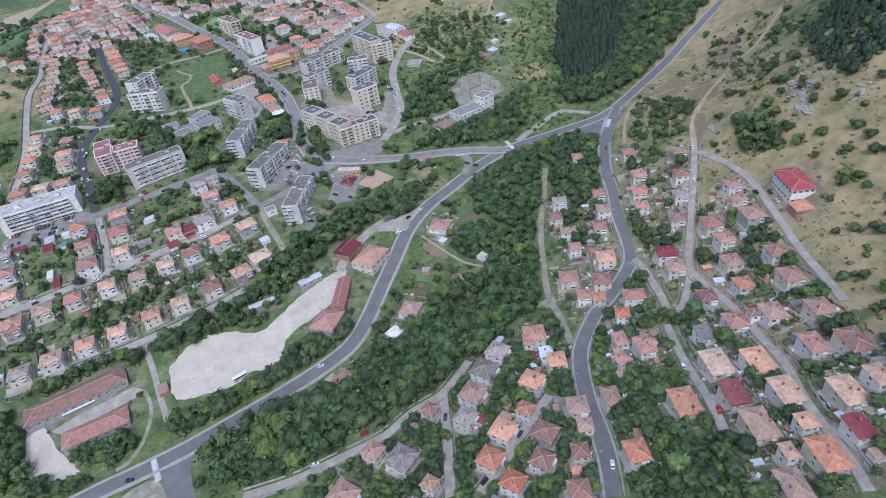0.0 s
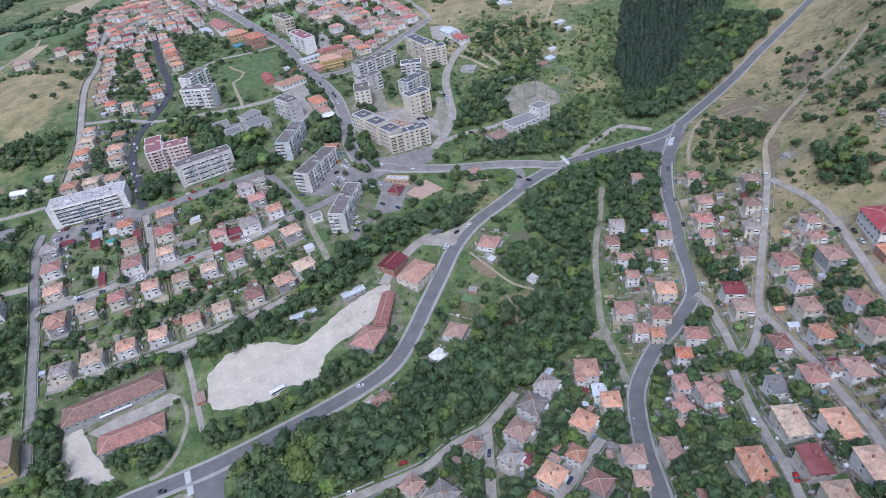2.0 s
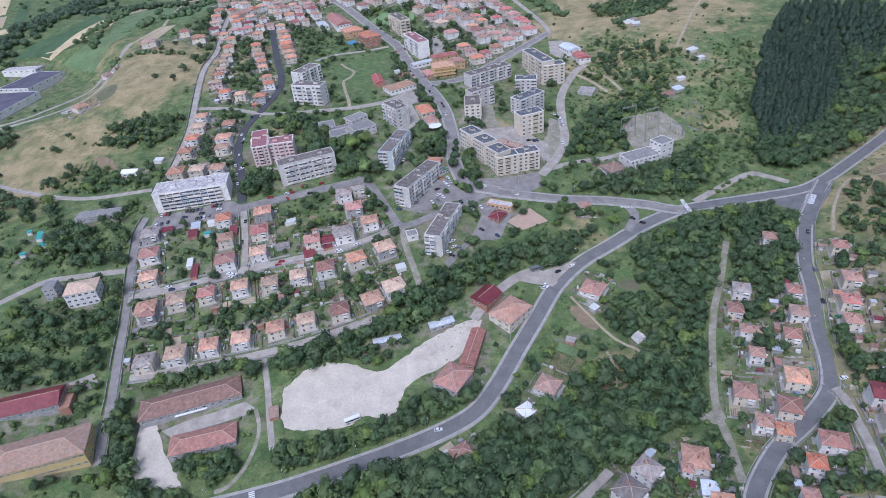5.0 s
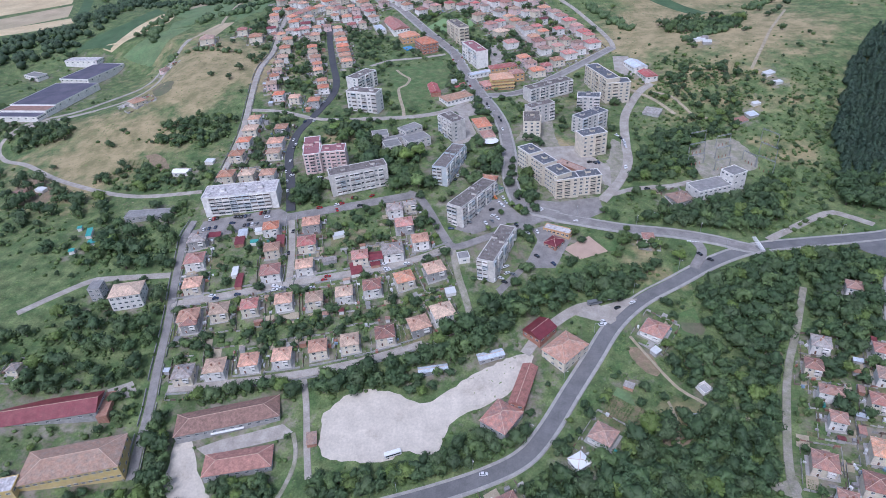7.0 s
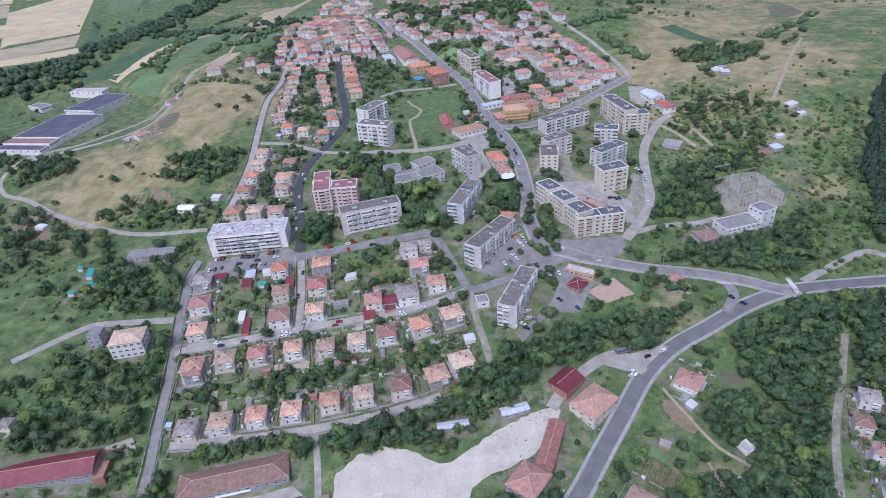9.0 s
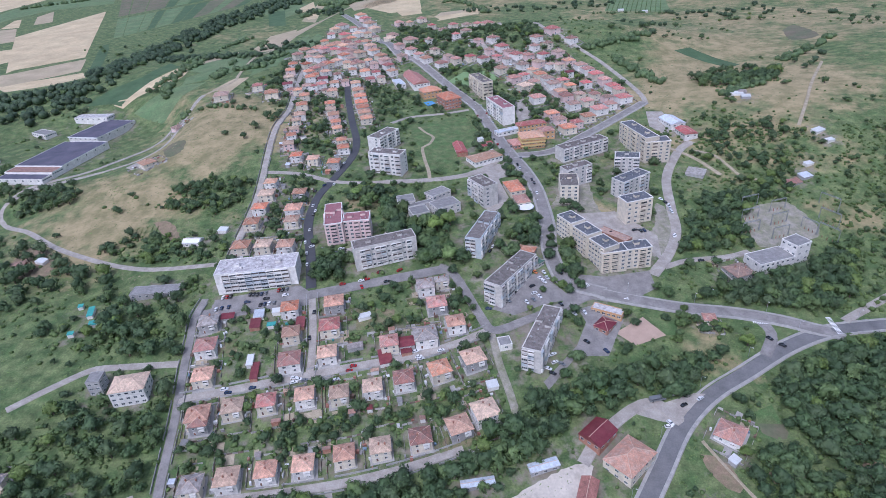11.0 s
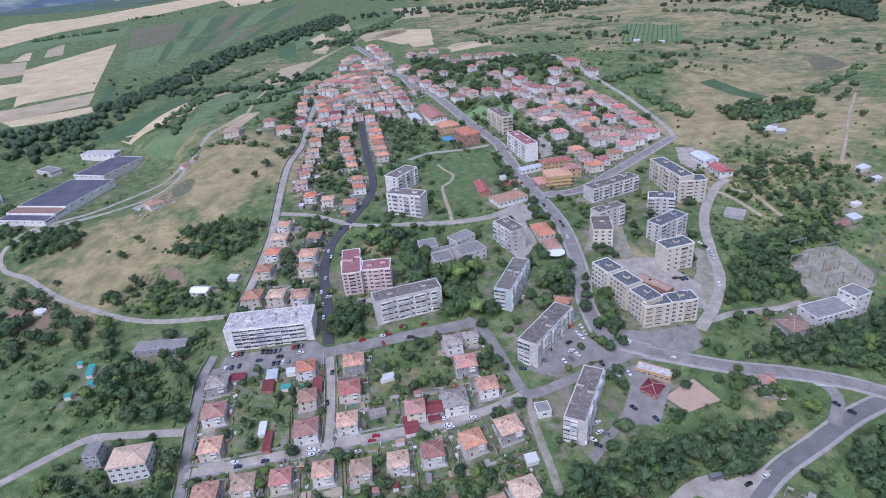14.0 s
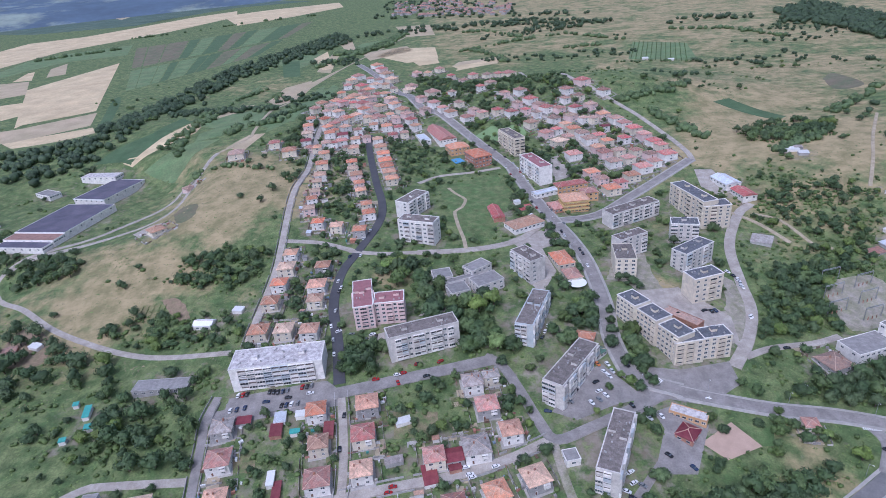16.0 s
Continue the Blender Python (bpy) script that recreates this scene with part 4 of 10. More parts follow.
drape('field_straw', [(-350.0, 1494.3), (-330.4, 1550.6), (-291.6, 1391.4), (-313.6, 1387.5)], 'stubble', 0.174, 'tan cereal stubble field')
drape('field_crop', [(-429.6, 1295.1), (-396.4, 1305.7), (-350.2, 1136.3), (-382.5, 1138.4)], 'crop_dark', 0.183, 'dark green crop field')
drape('field_green', [(-380.2, 758.3), (-352.6, 812.5), (-314.3, 848.4), (-318.3, 719.5)], 'crop', 0.192, 'green crop field')
drape('field_crop', [(-455.2, 684.4), (-422.2, 810.5), (-404.4, 788.4), (-426.2, 669.5)], 'crop_dark', 0.111, 'dark green crop field')
drape('field_green', [(-288.8, 818.4), (-277.4, 1011.8), (-257.7, 985.2), (-273.7, 720.9), (-287.3, 724.6)], 'crop', 0.120, 'green crop field')
drape('field_straw', [(-348.9, 924.8), (-354.3, 1032.7), (-318.1, 1062.1), (-285.8, 1172.0), (-303.1, 1061.3), (-307.4, 932.5)], 'stubble', 0.129, 'tan cereal stubble field')
drape('field_green', [(-426.4, 977.2), (-412.3, 1031.2), (-407.2, 1092.0), (-397.4, 987.6)], 'crop', 0.138, 'green crop field')
drape('field_straw', [(-239.8, 1710.5), (-148.1, 1698.2), (-123.2, 1510.5), (-190.4, 1512.0)], 'stubble', 0.147, 'tan cereal stubble field')
drape('field_green', [(-32.2, 1134.0), (-72.2, 1119.6), (-56.6, 1084.6), (-1.3, 1158.2)], 'straw', 0.156, 'ripe pale straw field')
drape('field_straw', [(-57.1, 1113.7), (8.8, 1153.9), (7.4, 1118.0), (-65.2, 1078.5)], 'straw', 0.165, 'ripe pale straw field')
drape('truck_lot', [(-335.2, 495.9), (-325.1, 508.5), (-300.6, 499.6), (-302.7, 483.2), (-321.1, 481.4)], 'concrete', 0.174, 'dusty pale concrete yard')
drape('yard_patch', [(-362.6, 366.2), (-353.8, 377.0), (-326.7, 360.4), (-320.5, 336.5), (-350.8, 339.7)], 'soil', 0.183, 'reddish bare earth yard beside a store')
drape('yard_patch', [(-190.7, 163.8), (-178.9, 169.8), (-172.8, 161.7), (-186.3, 156.7)], 'concrete', 0.192, 'dusty pale concrete yard')
drape('bare_soil', [(-263.7, 395.9), (-247.5, 393.3), (-231.4, 370.8), (-237.7, 368.1)], 'soil', 0.111, 'reddish bare earth between gardens')
drape('sandy_lot', [(36.8, 604.9), (49.3, 609.9), (53.0, 560.5), (38.2, 552.1)], 'concrete', 0.115, 'dusty pale concrete yard')



# ---------------------------------------------------------------- distance


def far_hills():
    """Wooded hills that close the plain to the north and west, coloured as if through haze."""
    bm = bmesh.new()
    rows = []
    for k in range(0, 91):
        a = radians(-75 + k * 150 / 90)
        row = []
        for j, (r, h) in enumerate(((3300, -30), (3700, 70), (4100, 150), (4500, 260), (4900, 330))):
            w = noise.fractal(Vector((k * 0.09, j * 0.7, 3.0)), 1.0, 2.0, 5)
            row.append(bm.verts.new((r * math.sin(a), r * math.cos(a), 60 + h * (0.75 + 0.4 * w))))
        rows.append(row)
    for a, b in zip(rows, rows[1:]):
        for j in range(4):
            f = bm.faces.new((a[j], a[j + 1], b[j + 1], b[j]))
            f.smooth = True
    bmesh.ops.recalc_face_normals(bm, faces=bm.faces[:])
    # haze of distance painted in: blued woods, washed-out pale fields
    m = material("far_hill_haze_blue", (0.085, 0.125, 0.175), 0.95, 0.2, 300.0, 70.0, 0.0, (0.25, 0.30, 0.26), spread=0.57, sharp=0.1, where="Position")
    tagged(part("backdrop", bm, m), "distant wooded hills beyond the plain, tinted haze blue", "backdrop", kind="structure")


far_hills()


def far_village(poly, n):
    """A village on the plain, far off: houses with hip roofs."""
    rng = random.Random(17)
    v, f, mats = [], [], []
    xs, ys = [p[0] for p in poly], [p[1] for p in poly]
    for _ in range(n):
        x, y = rng.uniform(min(xs), max(xs)), rng.uniform(min(ys), max(ys))
        if not inside(x, y, poly):
            continue
        w, d, h, z, a = rng.uniform(8, 14), rng.uniform(8, 12), rng.uniform(5, 7), terrain(x, y), rng.uniform(0, 1.5)
        c, s = math.cos(a), math.sin(a)
        k = len(v)
        for q, e in ((-2, 0.0), (h, 0.0), (h, 0.6)):
            for i, j in ((-1, -1), (1, -1), (1, 1), (-1, 1)):
                p, r = i * (w / 2 + e), j * (d / 2 + e)
                v.append((x + c * p - s * r, y + s * p + c * r, z + q))
        v += [(x - c * w * 0.15, y - s * w * 0.15, z + h + 2.6), (x + c * w * 0.15, y + s * w * 0.15, z + h + 2.6)]
        for i in range(4):
            f.append((k + i, k + (i + 1) % 4, k + 4 + (i + 1) % 4, k + 4 + i))
            mats.append(0)
        for q in ((8, 9, 13, 12), (9, 10, 13), (10, 11, 12, 13), (11, 8, 12)):
            f.append(tuple(k + i for i in q))
            mats.append(1)
    me = bpy.data.meshes.new("far_village")
    me.from_pydata(v, [], f)
    me.materials.append(PLASTER["grey"])
    me.materials.append(TILE["p"])
    me.polygons.foreach_set("material_index", mats)
    tagged(new("far_village", me), "distant village of pale houses with tiled roofs", "houses", kind="stuff")


far_village([(-281, 1925), (-302, 2353), (-104, 2246), (87, 2036), (63, 1769), (-92, 1825)], 230)


# ---------------------------------------------------------------- houses


def opening(bm, xs, zs, y0, deep, panes, back):
    """A slab front cut into cells by xs and zs, in one piece: the cells named in panes lie deeper and take the second material."""
    memo = {}

    def at(i, k, y):
        if (i, k, y) not in memo:
            memo[i, k, y] = bm.verts.new((xs[i], y, zs[k]))
        return memo[i, k, y]

    n, m = len(xs) - 1, len(zs) - 1
    for i in range(n):
        for k in range(m):
            y = deep if (i, k) in panes else y0
            ring = ((i, k), (i + 1, k), (i + 1, k + 1), (i, k + 1))
            bm.faces.new([at(a, b, y) for a, b in ring]).material_index = int((i, k) in panes)
            if (i, k) in panes:
                for (a, b), (c, d) in zip(ring, ring[1:] + ring[:1]):
                    bm.faces.new((at(a, b, y0), at(c, d, y0), at(c, d, y), at(a, b, y)))
    rim = [(i, 0) for i in range(n)] + [(n, k) for k in range(m)] + [(i, m) for i in range(n, 0, -1)] + [(0, k) for k in range(m, 0, -1)]
    for (a, b), (c, d) in zip(rim, rim[1:] + rim[:1]):
        bm.faces.new((at(c, d, y0), at(a, b, y0), at(a, b, back), at(c, d, back)))


def window_mesh(w, h, name="window"):
    """A white frame with a mullion round two recessed panes; it sits on a wall that looks along -y."""
    bm = bmesh.new()
    b = 0.1
    opening(bm, (-w / 2, -w / 2 + b, -b / 2, b / 2, w / 2 - b, w / 2), (0, b, h - b, h), -0.07, -0.02, {(1, 1), (3, 1)}, 0.05)
    return mesh_of(name, bm, [FRAME, GLASS])


def door_mesh():
    bm = bmesh.new()
    opening(bm, (-0.6, -0.48, 0.48, 0.6), (0, 2.05, 2.18), -0.08, -0.03, {(1, 0)}, 0.05)
    return mesh_of("door", bm, [FRAME, DOOR])


def chimney_mesh():
    bm = bmesh.new()
    rings = []
    for r, z in ((0.3, -1.2), (0.3, 0.95), (0.4, 1.0), (0.4, 1.14), (0.22, 1.16), (0.22, 1.3)):
        rings.append([bm.verts.new((a * r, b * r, z)) for a, b in ((-1, -1), (1, -1), (1, 1), (-1, 1))])
    for a, b in zip(rings, rings[1:]):
        for k in range(4):
            bm.faces.new((a[k], a[(k + 1) % 4], b[(k + 1) % 4], b[k]))
    bm.faces.new(rings[-1])
    return mesh_of("chimney", bm, [BRICK])


def balcony_mesh():
    """A house balcony in one piece: solid parapet, open front over it, glazing behind."""
    bm = bmesh.new()
    opening(bm, (-1.6, -1.5, 1.5, 1.6), (-0.15, 0.9, 2.25, 2.35), -1.2, -0.1, {(1, 1)}, 0.05)
    return mesh_of("balcony", bm, [PLASTER["white"], GLASS])


BALCONY = balcony_mesh()
WINDOW = window_mesh(1.35, 1.35)
WINDOW_WIDE = window_mesh(2.0, 1.4, "wide_window")
DOORWAY = door_mesh()
CHIMNEY = chimney_mesh()
SIDES = ((0, -1, 0), (1, 0, 90), (0, 1, 180), (-1, 0, 270))


def on_wall(parent, me, name, side, w, d, along, z):
    """Sets a window or door on one side of a box w by d: 0 looks to -y, 1 to +x, 2 to +y, 3 to -x."""
    nx, ny, turn = SIDES[side]
    c, s = math.cos(radians(turn)), math.sin(radians(turn))
    px_, py_ = nx * (w / 2 + 0.004) + c * along, ny * (d / 2 + 0.004) + s * along
    return shared(name, me, parent, pose(px_, py_, z, 0, 0, turn))


def hip_roof(bm, w, d, z, rise, over, gable=False):
    """A hipped roof with thick eaves and a soffit. The ridge runs along the longer side."""
    a, b = w / 2 + over, d / 2 + over
    t = 0.16
    eaves = [(-a, -b), (a, -b), (a, b), (-a, b)]
    lo = [bm.verts.new((x, y, z - t)) for x, y in eaves]
    hi = [bm.verts.new((x, y, z)) for x, y in eaves]
    run = 0.0 if gable else min(a, b)
    if a >= b:
        r = [bm.verts.new((-(a - run) - 1e-3, 0, z + rise)), bm.verts.new((a - run + 1e-3, 0, z + rise))]
        slopes = [(hi[0], hi[1], r[1], r[0]), (hi[1], hi[2], r[1]), (hi[2], hi[3], r[0], r[1]), (hi[3], hi[0], r[0])]
    else:
        r = [bm.verts.new((0, -(b - run) - 1e-3, z + rise)), bm.verts.new((0, b - run + 1e-3, z + rise))]
        slopes = [(hi[0], hi[1], r[0]), (hi[1], hi[2], r[1], r[0]), (hi[2], hi[3], r[1]), (hi[3], hi[0], r[0], r[1])]
    for f in slopes:
        bm.faces.new(f)
    for k in range(4):
        bm.faces.new((lo[k], lo[(k + 1) % 4], hi[(k + 1) % 4], hi[k]))
    bm.faces.new(lo[::-1])
    return [(hi[0].co.copy(), r[0].co.copy()), (hi[1].co.copy(), (r[1] if a >= b else r[0]).co.copy()), (hi[2].co.copy(), r[1].co.copy()),
            (hi[3].co.copy(), (r[0] if a >= b else r[1]).co.copy()), (r[0].co.copy(), r[1].co.copy())]


def rail(bm, p, q, r=0.07, n=4):
    """A bar of n sides from p to q."""
    p, q = Vector(p), Vector(q)
    d = (q - p)
    if d.length < 1e-3:
        return
    d.normalize()
    u = d.orthogonal().normalized()
    v = d.cross(u)
    rings = [[bm.verts.new(c + (u * math.cos(k * math.tau / n) + v * math.sin(k * math.tau / n)) * r) for k in range(n)] for c in (p, q)]
    for k in range(n):
        bm.faces.new((rings[0][k], rings[0][(k + 1) % n], rings[1][(k + 1) % n], rings[1][k]))
    bm.faces.new(rings[0][::-1])
    bm.faces.new(rings[1])


ROOF_WORDS = {
    "o": "an orange tiled hip roof", "t": "a pale salmon tiled roof", "r": "a red tiled hip roof", "p": "a brown weathered tiled roof",
    "g": "a grey hip roof", "m": "a maroon metal roof", "f": "a flat grey roof", "b": "a pale blue metal roof", "w": "a white sheet roof", "c": "a teal plastic roof",
}
WALL_WORDS = {"white": "white plastered", "cream": "cream plastered", "grey": "bare grey rendered", "pink": "pink plastered", "yellow": "yellow plastered", "orange": "orange plastered", "brick": "red brick"}
dice = random.Random(7)
PLOTS = []


def house(x, y, w, d, rot, h, kind, wall="", group="village houses"):
    w, d = max(4.0, w), max(3.6, d)
    z = lowest(x, y, w, d, rot)
    h += min(1.5, (terrain(x, y) - z) * 0.5)
    KEEP.append((x, y, 0.62 * math.hypot(w, d)))
    paint = wall or dice.choice(("white", "white", "white", "cream", "cream", "grey", "cream") if h > 4 else ("grey", "cream", "brick"))
    if y > 470 and not wall:
        paint = ("cream", "white", "cream", "pink", "white")[int(x * 10 + y * 7) % 5]
        kind = {"g": "rp", "f": "ro"}.get(kind, kind * 2)[int(x * 10 + y * 3) % 2]
    storeys = 2 if h > 4.6 else 1
    PLOTS.append((x, y, w, d, rot))
    word = "two-storey house" if storeys == 2 else "low outbuilding"
    root = thing("house" if storeys == 2 else "outbuilding", x, y, z, rot, f"{WALL_WORDS[paint]} {word} with {ROOF_WORDS[kind]}", "house" if storeys == 2 else "shed", group)
    bm = bmesh.new()
    box(bm, -w / 2, w / 2, -d / 2, d / 2, -2.5, h)
    part("wall", bm, PLASTER[paint], root)
    bm = bmesh.new()
    over = 0.55 if storeys == 2 else 0.3
    rise = {"m": 0.22, "f": 0.0, "b": 0.15}.get(kind, 0.36) * min(w, d) * 0.62
    edges = []
    if kind == "f":
        box(bm, -w / 2 - 0.3, w / 2 + 0.3, -d / 2 - 0.3, d / 2 + 0.3, h, h + 0.25)
    else:
        edges = hip_roof(bm, w, d, h + 0.16, rise, over, gable=kind in "mb")
    roof = part("roof", bm, TILE[kind], root)
    if edges and kind not in "mb":
        bm = bmesh.new()
        for p, q in edges:
            rail(bm, p, q, 0.13)
        part("ridge_tiles", bm, RIDGE, roof)
    if storeys == 2:
        for k in range(2 if w > 7 and y < 380 else 1):
            a = dice.uniform(-0.22, 0.22) * w + (0.18 * w if k else -0.1 * w)
            b = dice.uniform(0.02, 0.2) * d * dice.choice((-1, 1))
            drop = rise * max(abs(a) / (w / 2 + over) if w < d else abs(b) / (d / 2 + over), max(0, (abs(a) - max(0, (w - d) / 2)) / (min(w, d) / 2)))
            shared("chimney", CHIMNEY, roof, pose(a, b, h + 0.16 + max(0.0, rise - drop) + 0.1))
    near = y < 480
    for side in range(4):
        facing = SIDES[side]
        c, s = math.cos(radians(rot)), math.sin(radians(rot))
        south = s * facing[0] + c * facing[1]
        if storeys == 1 and side:
            continue
        if south > (0.35 if near else -0.3 if y < 640 else -0.75):
            continue
        span = w if side % 2 == 0 else d
        cols = 2 if (south < -0.3 or not near) and span > 5.5 and y < 560 else 1
        for fl in range(storeys):
            for k in range(cols):
                along = (k - (cols - 1) / 2) * span * 0.46
                if near and fl == 0 and k == 0 and side == 0 and storeys == 2:
                    on_wall(root, DOORWAY, "door", side, w, d, along, h - 5.9)
                elif near and fl == 1 and side == 0 and k == cols - 1 and span > 7 and w * 13 % 1 < 0.55:
                    on_wall(root, BALCONY, "balcony", side, w, d, along, h - 3.0)
                else:
                    wide = dice.random() < 0.3 and span > 7
                    on_wall(root, WINDOW_WIDE if wide else WINDOW, "window", side, w, d, along, h - 5.0 + 2.85 * fl if storeys == 2 else h - 1.9)
    return root



# slope
house(173.7, 37.8, 7.7, 11.4, -12, 6.0, "p")
house(142.0, 15.4, 6.7, 9.9, -12, 6.0, "p")
house(132.9, -18.2, 8.0, 9.5, -12, 6.0, "o")
house(163.3, -6.4, 9.5, 14.0, -12, 6.0, "o")
house(179.4, -15.1, 7.9, 11.7, -12, 6.0, "m")
house(188.2, 6.0, 9.7, 14.3, -12, 6.0, "t")
house(197.8, 26.0, 6.7, 9.9, -12, 6.0, "f")
house(199.3, -5.0, 9.3, 13.7, -12, 6.0, "o")
house(174.2, -33.5, 9.0, 13.4, -12, 6.0, "t")
house(192.7, -25.8, 8.5, 12.5, -12, 6.0, "t")
house(162.3, -60.7, 7.6, 11.3, -12, 6.0, "p")
house(184.5, -42.8, 5.9, 6.1, -12, 6.0, "o")
house(178.7, -57.2, 8.6, 12.7, -12, 6.0, "o")
house(170.6, -49.9, 4.0, 6.0, -12, 6.0, "t")
house(204.7, -39.7, 8.5, 12.6, -12, 6.0, "t")
house(192.9, -54.7, 6.1, 9.0, -12, 6.0, "m")
house(218.1, -12.1, 7.4, 10.9, -12, 6.0, "p")
house(227.4, -21.1, 8.7, 12.8, -12, 6.0, "p")
house(215.6, -41.1, 6.2, 9.2, -12, 6.0, "t")
house(167.5, 49.3, 6.0, 8.8, -12, 6.0, "p")
house(162.4, 42.2, 3.9, 5.8, -21, 3.0, "p")

# lower
house(65.1, 52.9, 6.7, 6.9, 39, 6.0, "p")
house(45.2, 32.5, 11.3, 11.6, 39, 6.0, "g")
house(53.4, 12.9, 5.9, 6.1, 39, 6.0, "o")
house(79.3, 39.6, 8.7, 8.9, 39, 6.0, "g")
house(87.7, 52.8, 10.4, 10.7, 39, 6.0, "p")
house(99.0, 65.6, 10.8, 11.2, 39, 6.0, "g")
house(110.2, 75.5, 9.7, 10.1, 39, 6.0, "g")
house(117.0, 46.5, 9.5, 9.8, 39, 6.0, "o")
house(106.1, 29.7, 6.8, 7.0, 39, 6.0, "o")
house(92.2, 23.6, 9.5, 9.8, 39, 6.0, "o")
house(81.1, 11.4, 9.1, 9.4, 39, 6.0, "o")
house(85.2, -4.6, 8.2, 8.5, 39, 6.0, "o")
house(107.7, 12.1, 9.2, 9.5, 39, 6.0, "p")
house(99.9, -1.1, 8.0, 8.2, 39, 6.0, "p")
house(33.5, 43.3, 8.2, 8.4, 39, 6.0, "p")
house(15.6, 27.5, 11.4, 11.8, 39, 6.0, "p")
house(86.0, 37.5, 4.8, 4.9, 39, 3.0, "m")

# roadside
house(127.1, 19.1, 8.7, 9.0, -16, 6.0, "p")
house(123.8, 5.9, 5.9, 6.1, -16, 6.0, "p")
house(115.1, -5.6, 6.4, 6.6, -16, 6.0, "p")
house(105.5, -22.4, 7.7, 8.0, -16, 6.0, "p")
house(132.9, 78.4, 10.9, 11.3, -16, 6.0, "t")
house(131.8, 61.4, 6.2, 6.4, -16, 6.0, "b")
house(134.0, 53.6, 8.3, 8.6, -16, 6.0, "o")
house(127.2, 73.2, 4.4, 4.5, -16, 6.0, "p")

# valley
house(27.8, 97.9, 9.7, 7.8, 26, 4.0, "p")

# middle
house(236.7, 221.4, 8.2, 8.2, -21, 6.0, "p")
house(225.8, 171.9, 7.5, 7.5, -21, 6.0, "p")
house(220.0, 155.8, 8.6, 8.6, -21, 6.0, "p")
house(209.5, 141.9, 7.7, 7.7, -21, 6.0, "p")
house(201.5, 182.8, 9.0, 9.0, -21, 6.0, "g")
house(191.7, 168.7, 8.1, 8.1, -21, 6.0, "p")
house(192.3, 151.3, 10.4, 6.2, -21, 6.0, "p")
house(188.2, 135.3, 6.9, 6.9, -21, 6.0, "p")
house(198.0, 115.3, 10.3, 10.3, -21, 6.0, "o")
house(171.5, 112.6, 10.1, 10.1, -21, 6.0, "p")
house(186.1, 99.3, 9.9, 9.9, -21, 6.0, "p")
house(171.4, 93.2, 7.4, 7.4, -21, 6.0, "p")
house(176.9, 86.4, 6.7, 6.7, -21, 6.0, "o")
house(192.3, 75.9, 11.0, 8.2, -21, 6.0, "p")
house(179.5, 66.5, 6.9, 6.9, -21, 6.0, "o")
house(264.0, 196.8, 7.9, 7.9, -21, 6.0, "p")
house(253.9, 168.2, 8.8, 8.8, -21, 6.0, "p")
house(244.4, 153.0, 8.5, 8.5, -21, 6.0, "r")
house(238.0, 139.8, 7.6, 7.6, -21, 6.0, "p")
house(281.0, 163.6, 8.7, 8.7, -21, 6.0, "p")
house(268.5, 143.7, 8.3, 8.3, -21, 6.0, "p")
house(257.3, 128.1, 8.1, 8.1, -21, 6.0, "g")
house(244.4, 112.7, 8.4, 8.4, -21, 6.0, "p")
house(224.1, 93.6, 9.8, 9.8, -21, 6.0, "m")
house(220.6, 79.8, 9.4, 9.4, -21, 6.0, "p")

# upper slope
house(253.0, 93.6, 9.8, 11.2, -13, 6.0, "p")
house(249.0, 77.7, 8.0, 9.1, -13, 6.0, "p")
house(240.1, 60.7, 8.6, 9.8, -13, 6.0, "p")
house(232.1, 42.4, 7.7, 8.8, -13, 6.0, "o")
house(216.4, 48.5, 7.8, 8.9, -13, 6.0, "p")
house(212.0, 23.4, 8.8, 10.1, -13, 6.0, "p")
house(276.7, 107.9, 7.1, 8.1, -13, 6.0, "p")
house(271.3, 96.1, 8.8, 6.1, -13, 6.0, "p")
house(268.1, 80.7, 10.4, 11.9, -13, 6.0, "p")
house(255.5, 48.9, 8.3, 9.4, -13, 6.0, "p")
house(247.1, 30.2, 9.0, 10.3, -13, 6.0, "p")
house(225.2, 16.2, 9.0, 10.2, -13, 6.0, "p")
house(219.5, 21.2, 4.4, 5.0, -13, 6.0, "p")
house(236.6, 3.6, 8.6, 9.8, -13, 6.0, "p")

# slope extra
house(175.0, 39.1, 7.9, 7.9, 9, 6.0, "p")
house(159.6, 35.4, 6.4, 6.4, 9, 6.0, "p")

# valley
house(118.0, 199.1, 12.4, 12.4, -36, 4.0, "p")
house(76.7, 131.5, 11.3, 11.3, -36, 4.0, "p")

# west rows
house(-171.3, 271.4, 11.1, 11.1, 11, 6.0, "g")
house(-167.1, 252.8, 11.8, 11.8, 11, 6.0, "r")
house(-162.4, 232.7, 10.7, 10.7, 11, 6.0, "t")
house(-157.8, 209.3, 11.6, 11.6, 11, 6.0, "t")
house(-140.0, 213.9, 10.7, 10.7, 11, 6.0, "t")
house(-122.1, 216.8, 9.7, 9.7, 11, 6.0, "r")
house(-101.7, 220.3, 9.8, 9.8, 11, 6.0, "t")
house(-122.1, 279.6, 10.0, 10.0, 11, 6.0, "o")
house(-117.2, 260.1, 9.6, 9.6, 11, 6.0, "t")
house(-114.4, 241.9, 11.9, 11.9, 11, 6.0, "r")
house(-95.2, 283.5, 11.2, 11.2, 11, 6.0, "t")
house(-95.0, 265.3, 11.4, 11.4, 11, 6.0, "r")
house(-93.3, 246.2, 10.3, 10.3, 11, 6.0, "t")
house(-58.1, 253.3, 9.9, 9.9, 11, 6.0, "r")
house(-37.3, 258.5, 12.8, 12.8, 11, 6.0, "g")
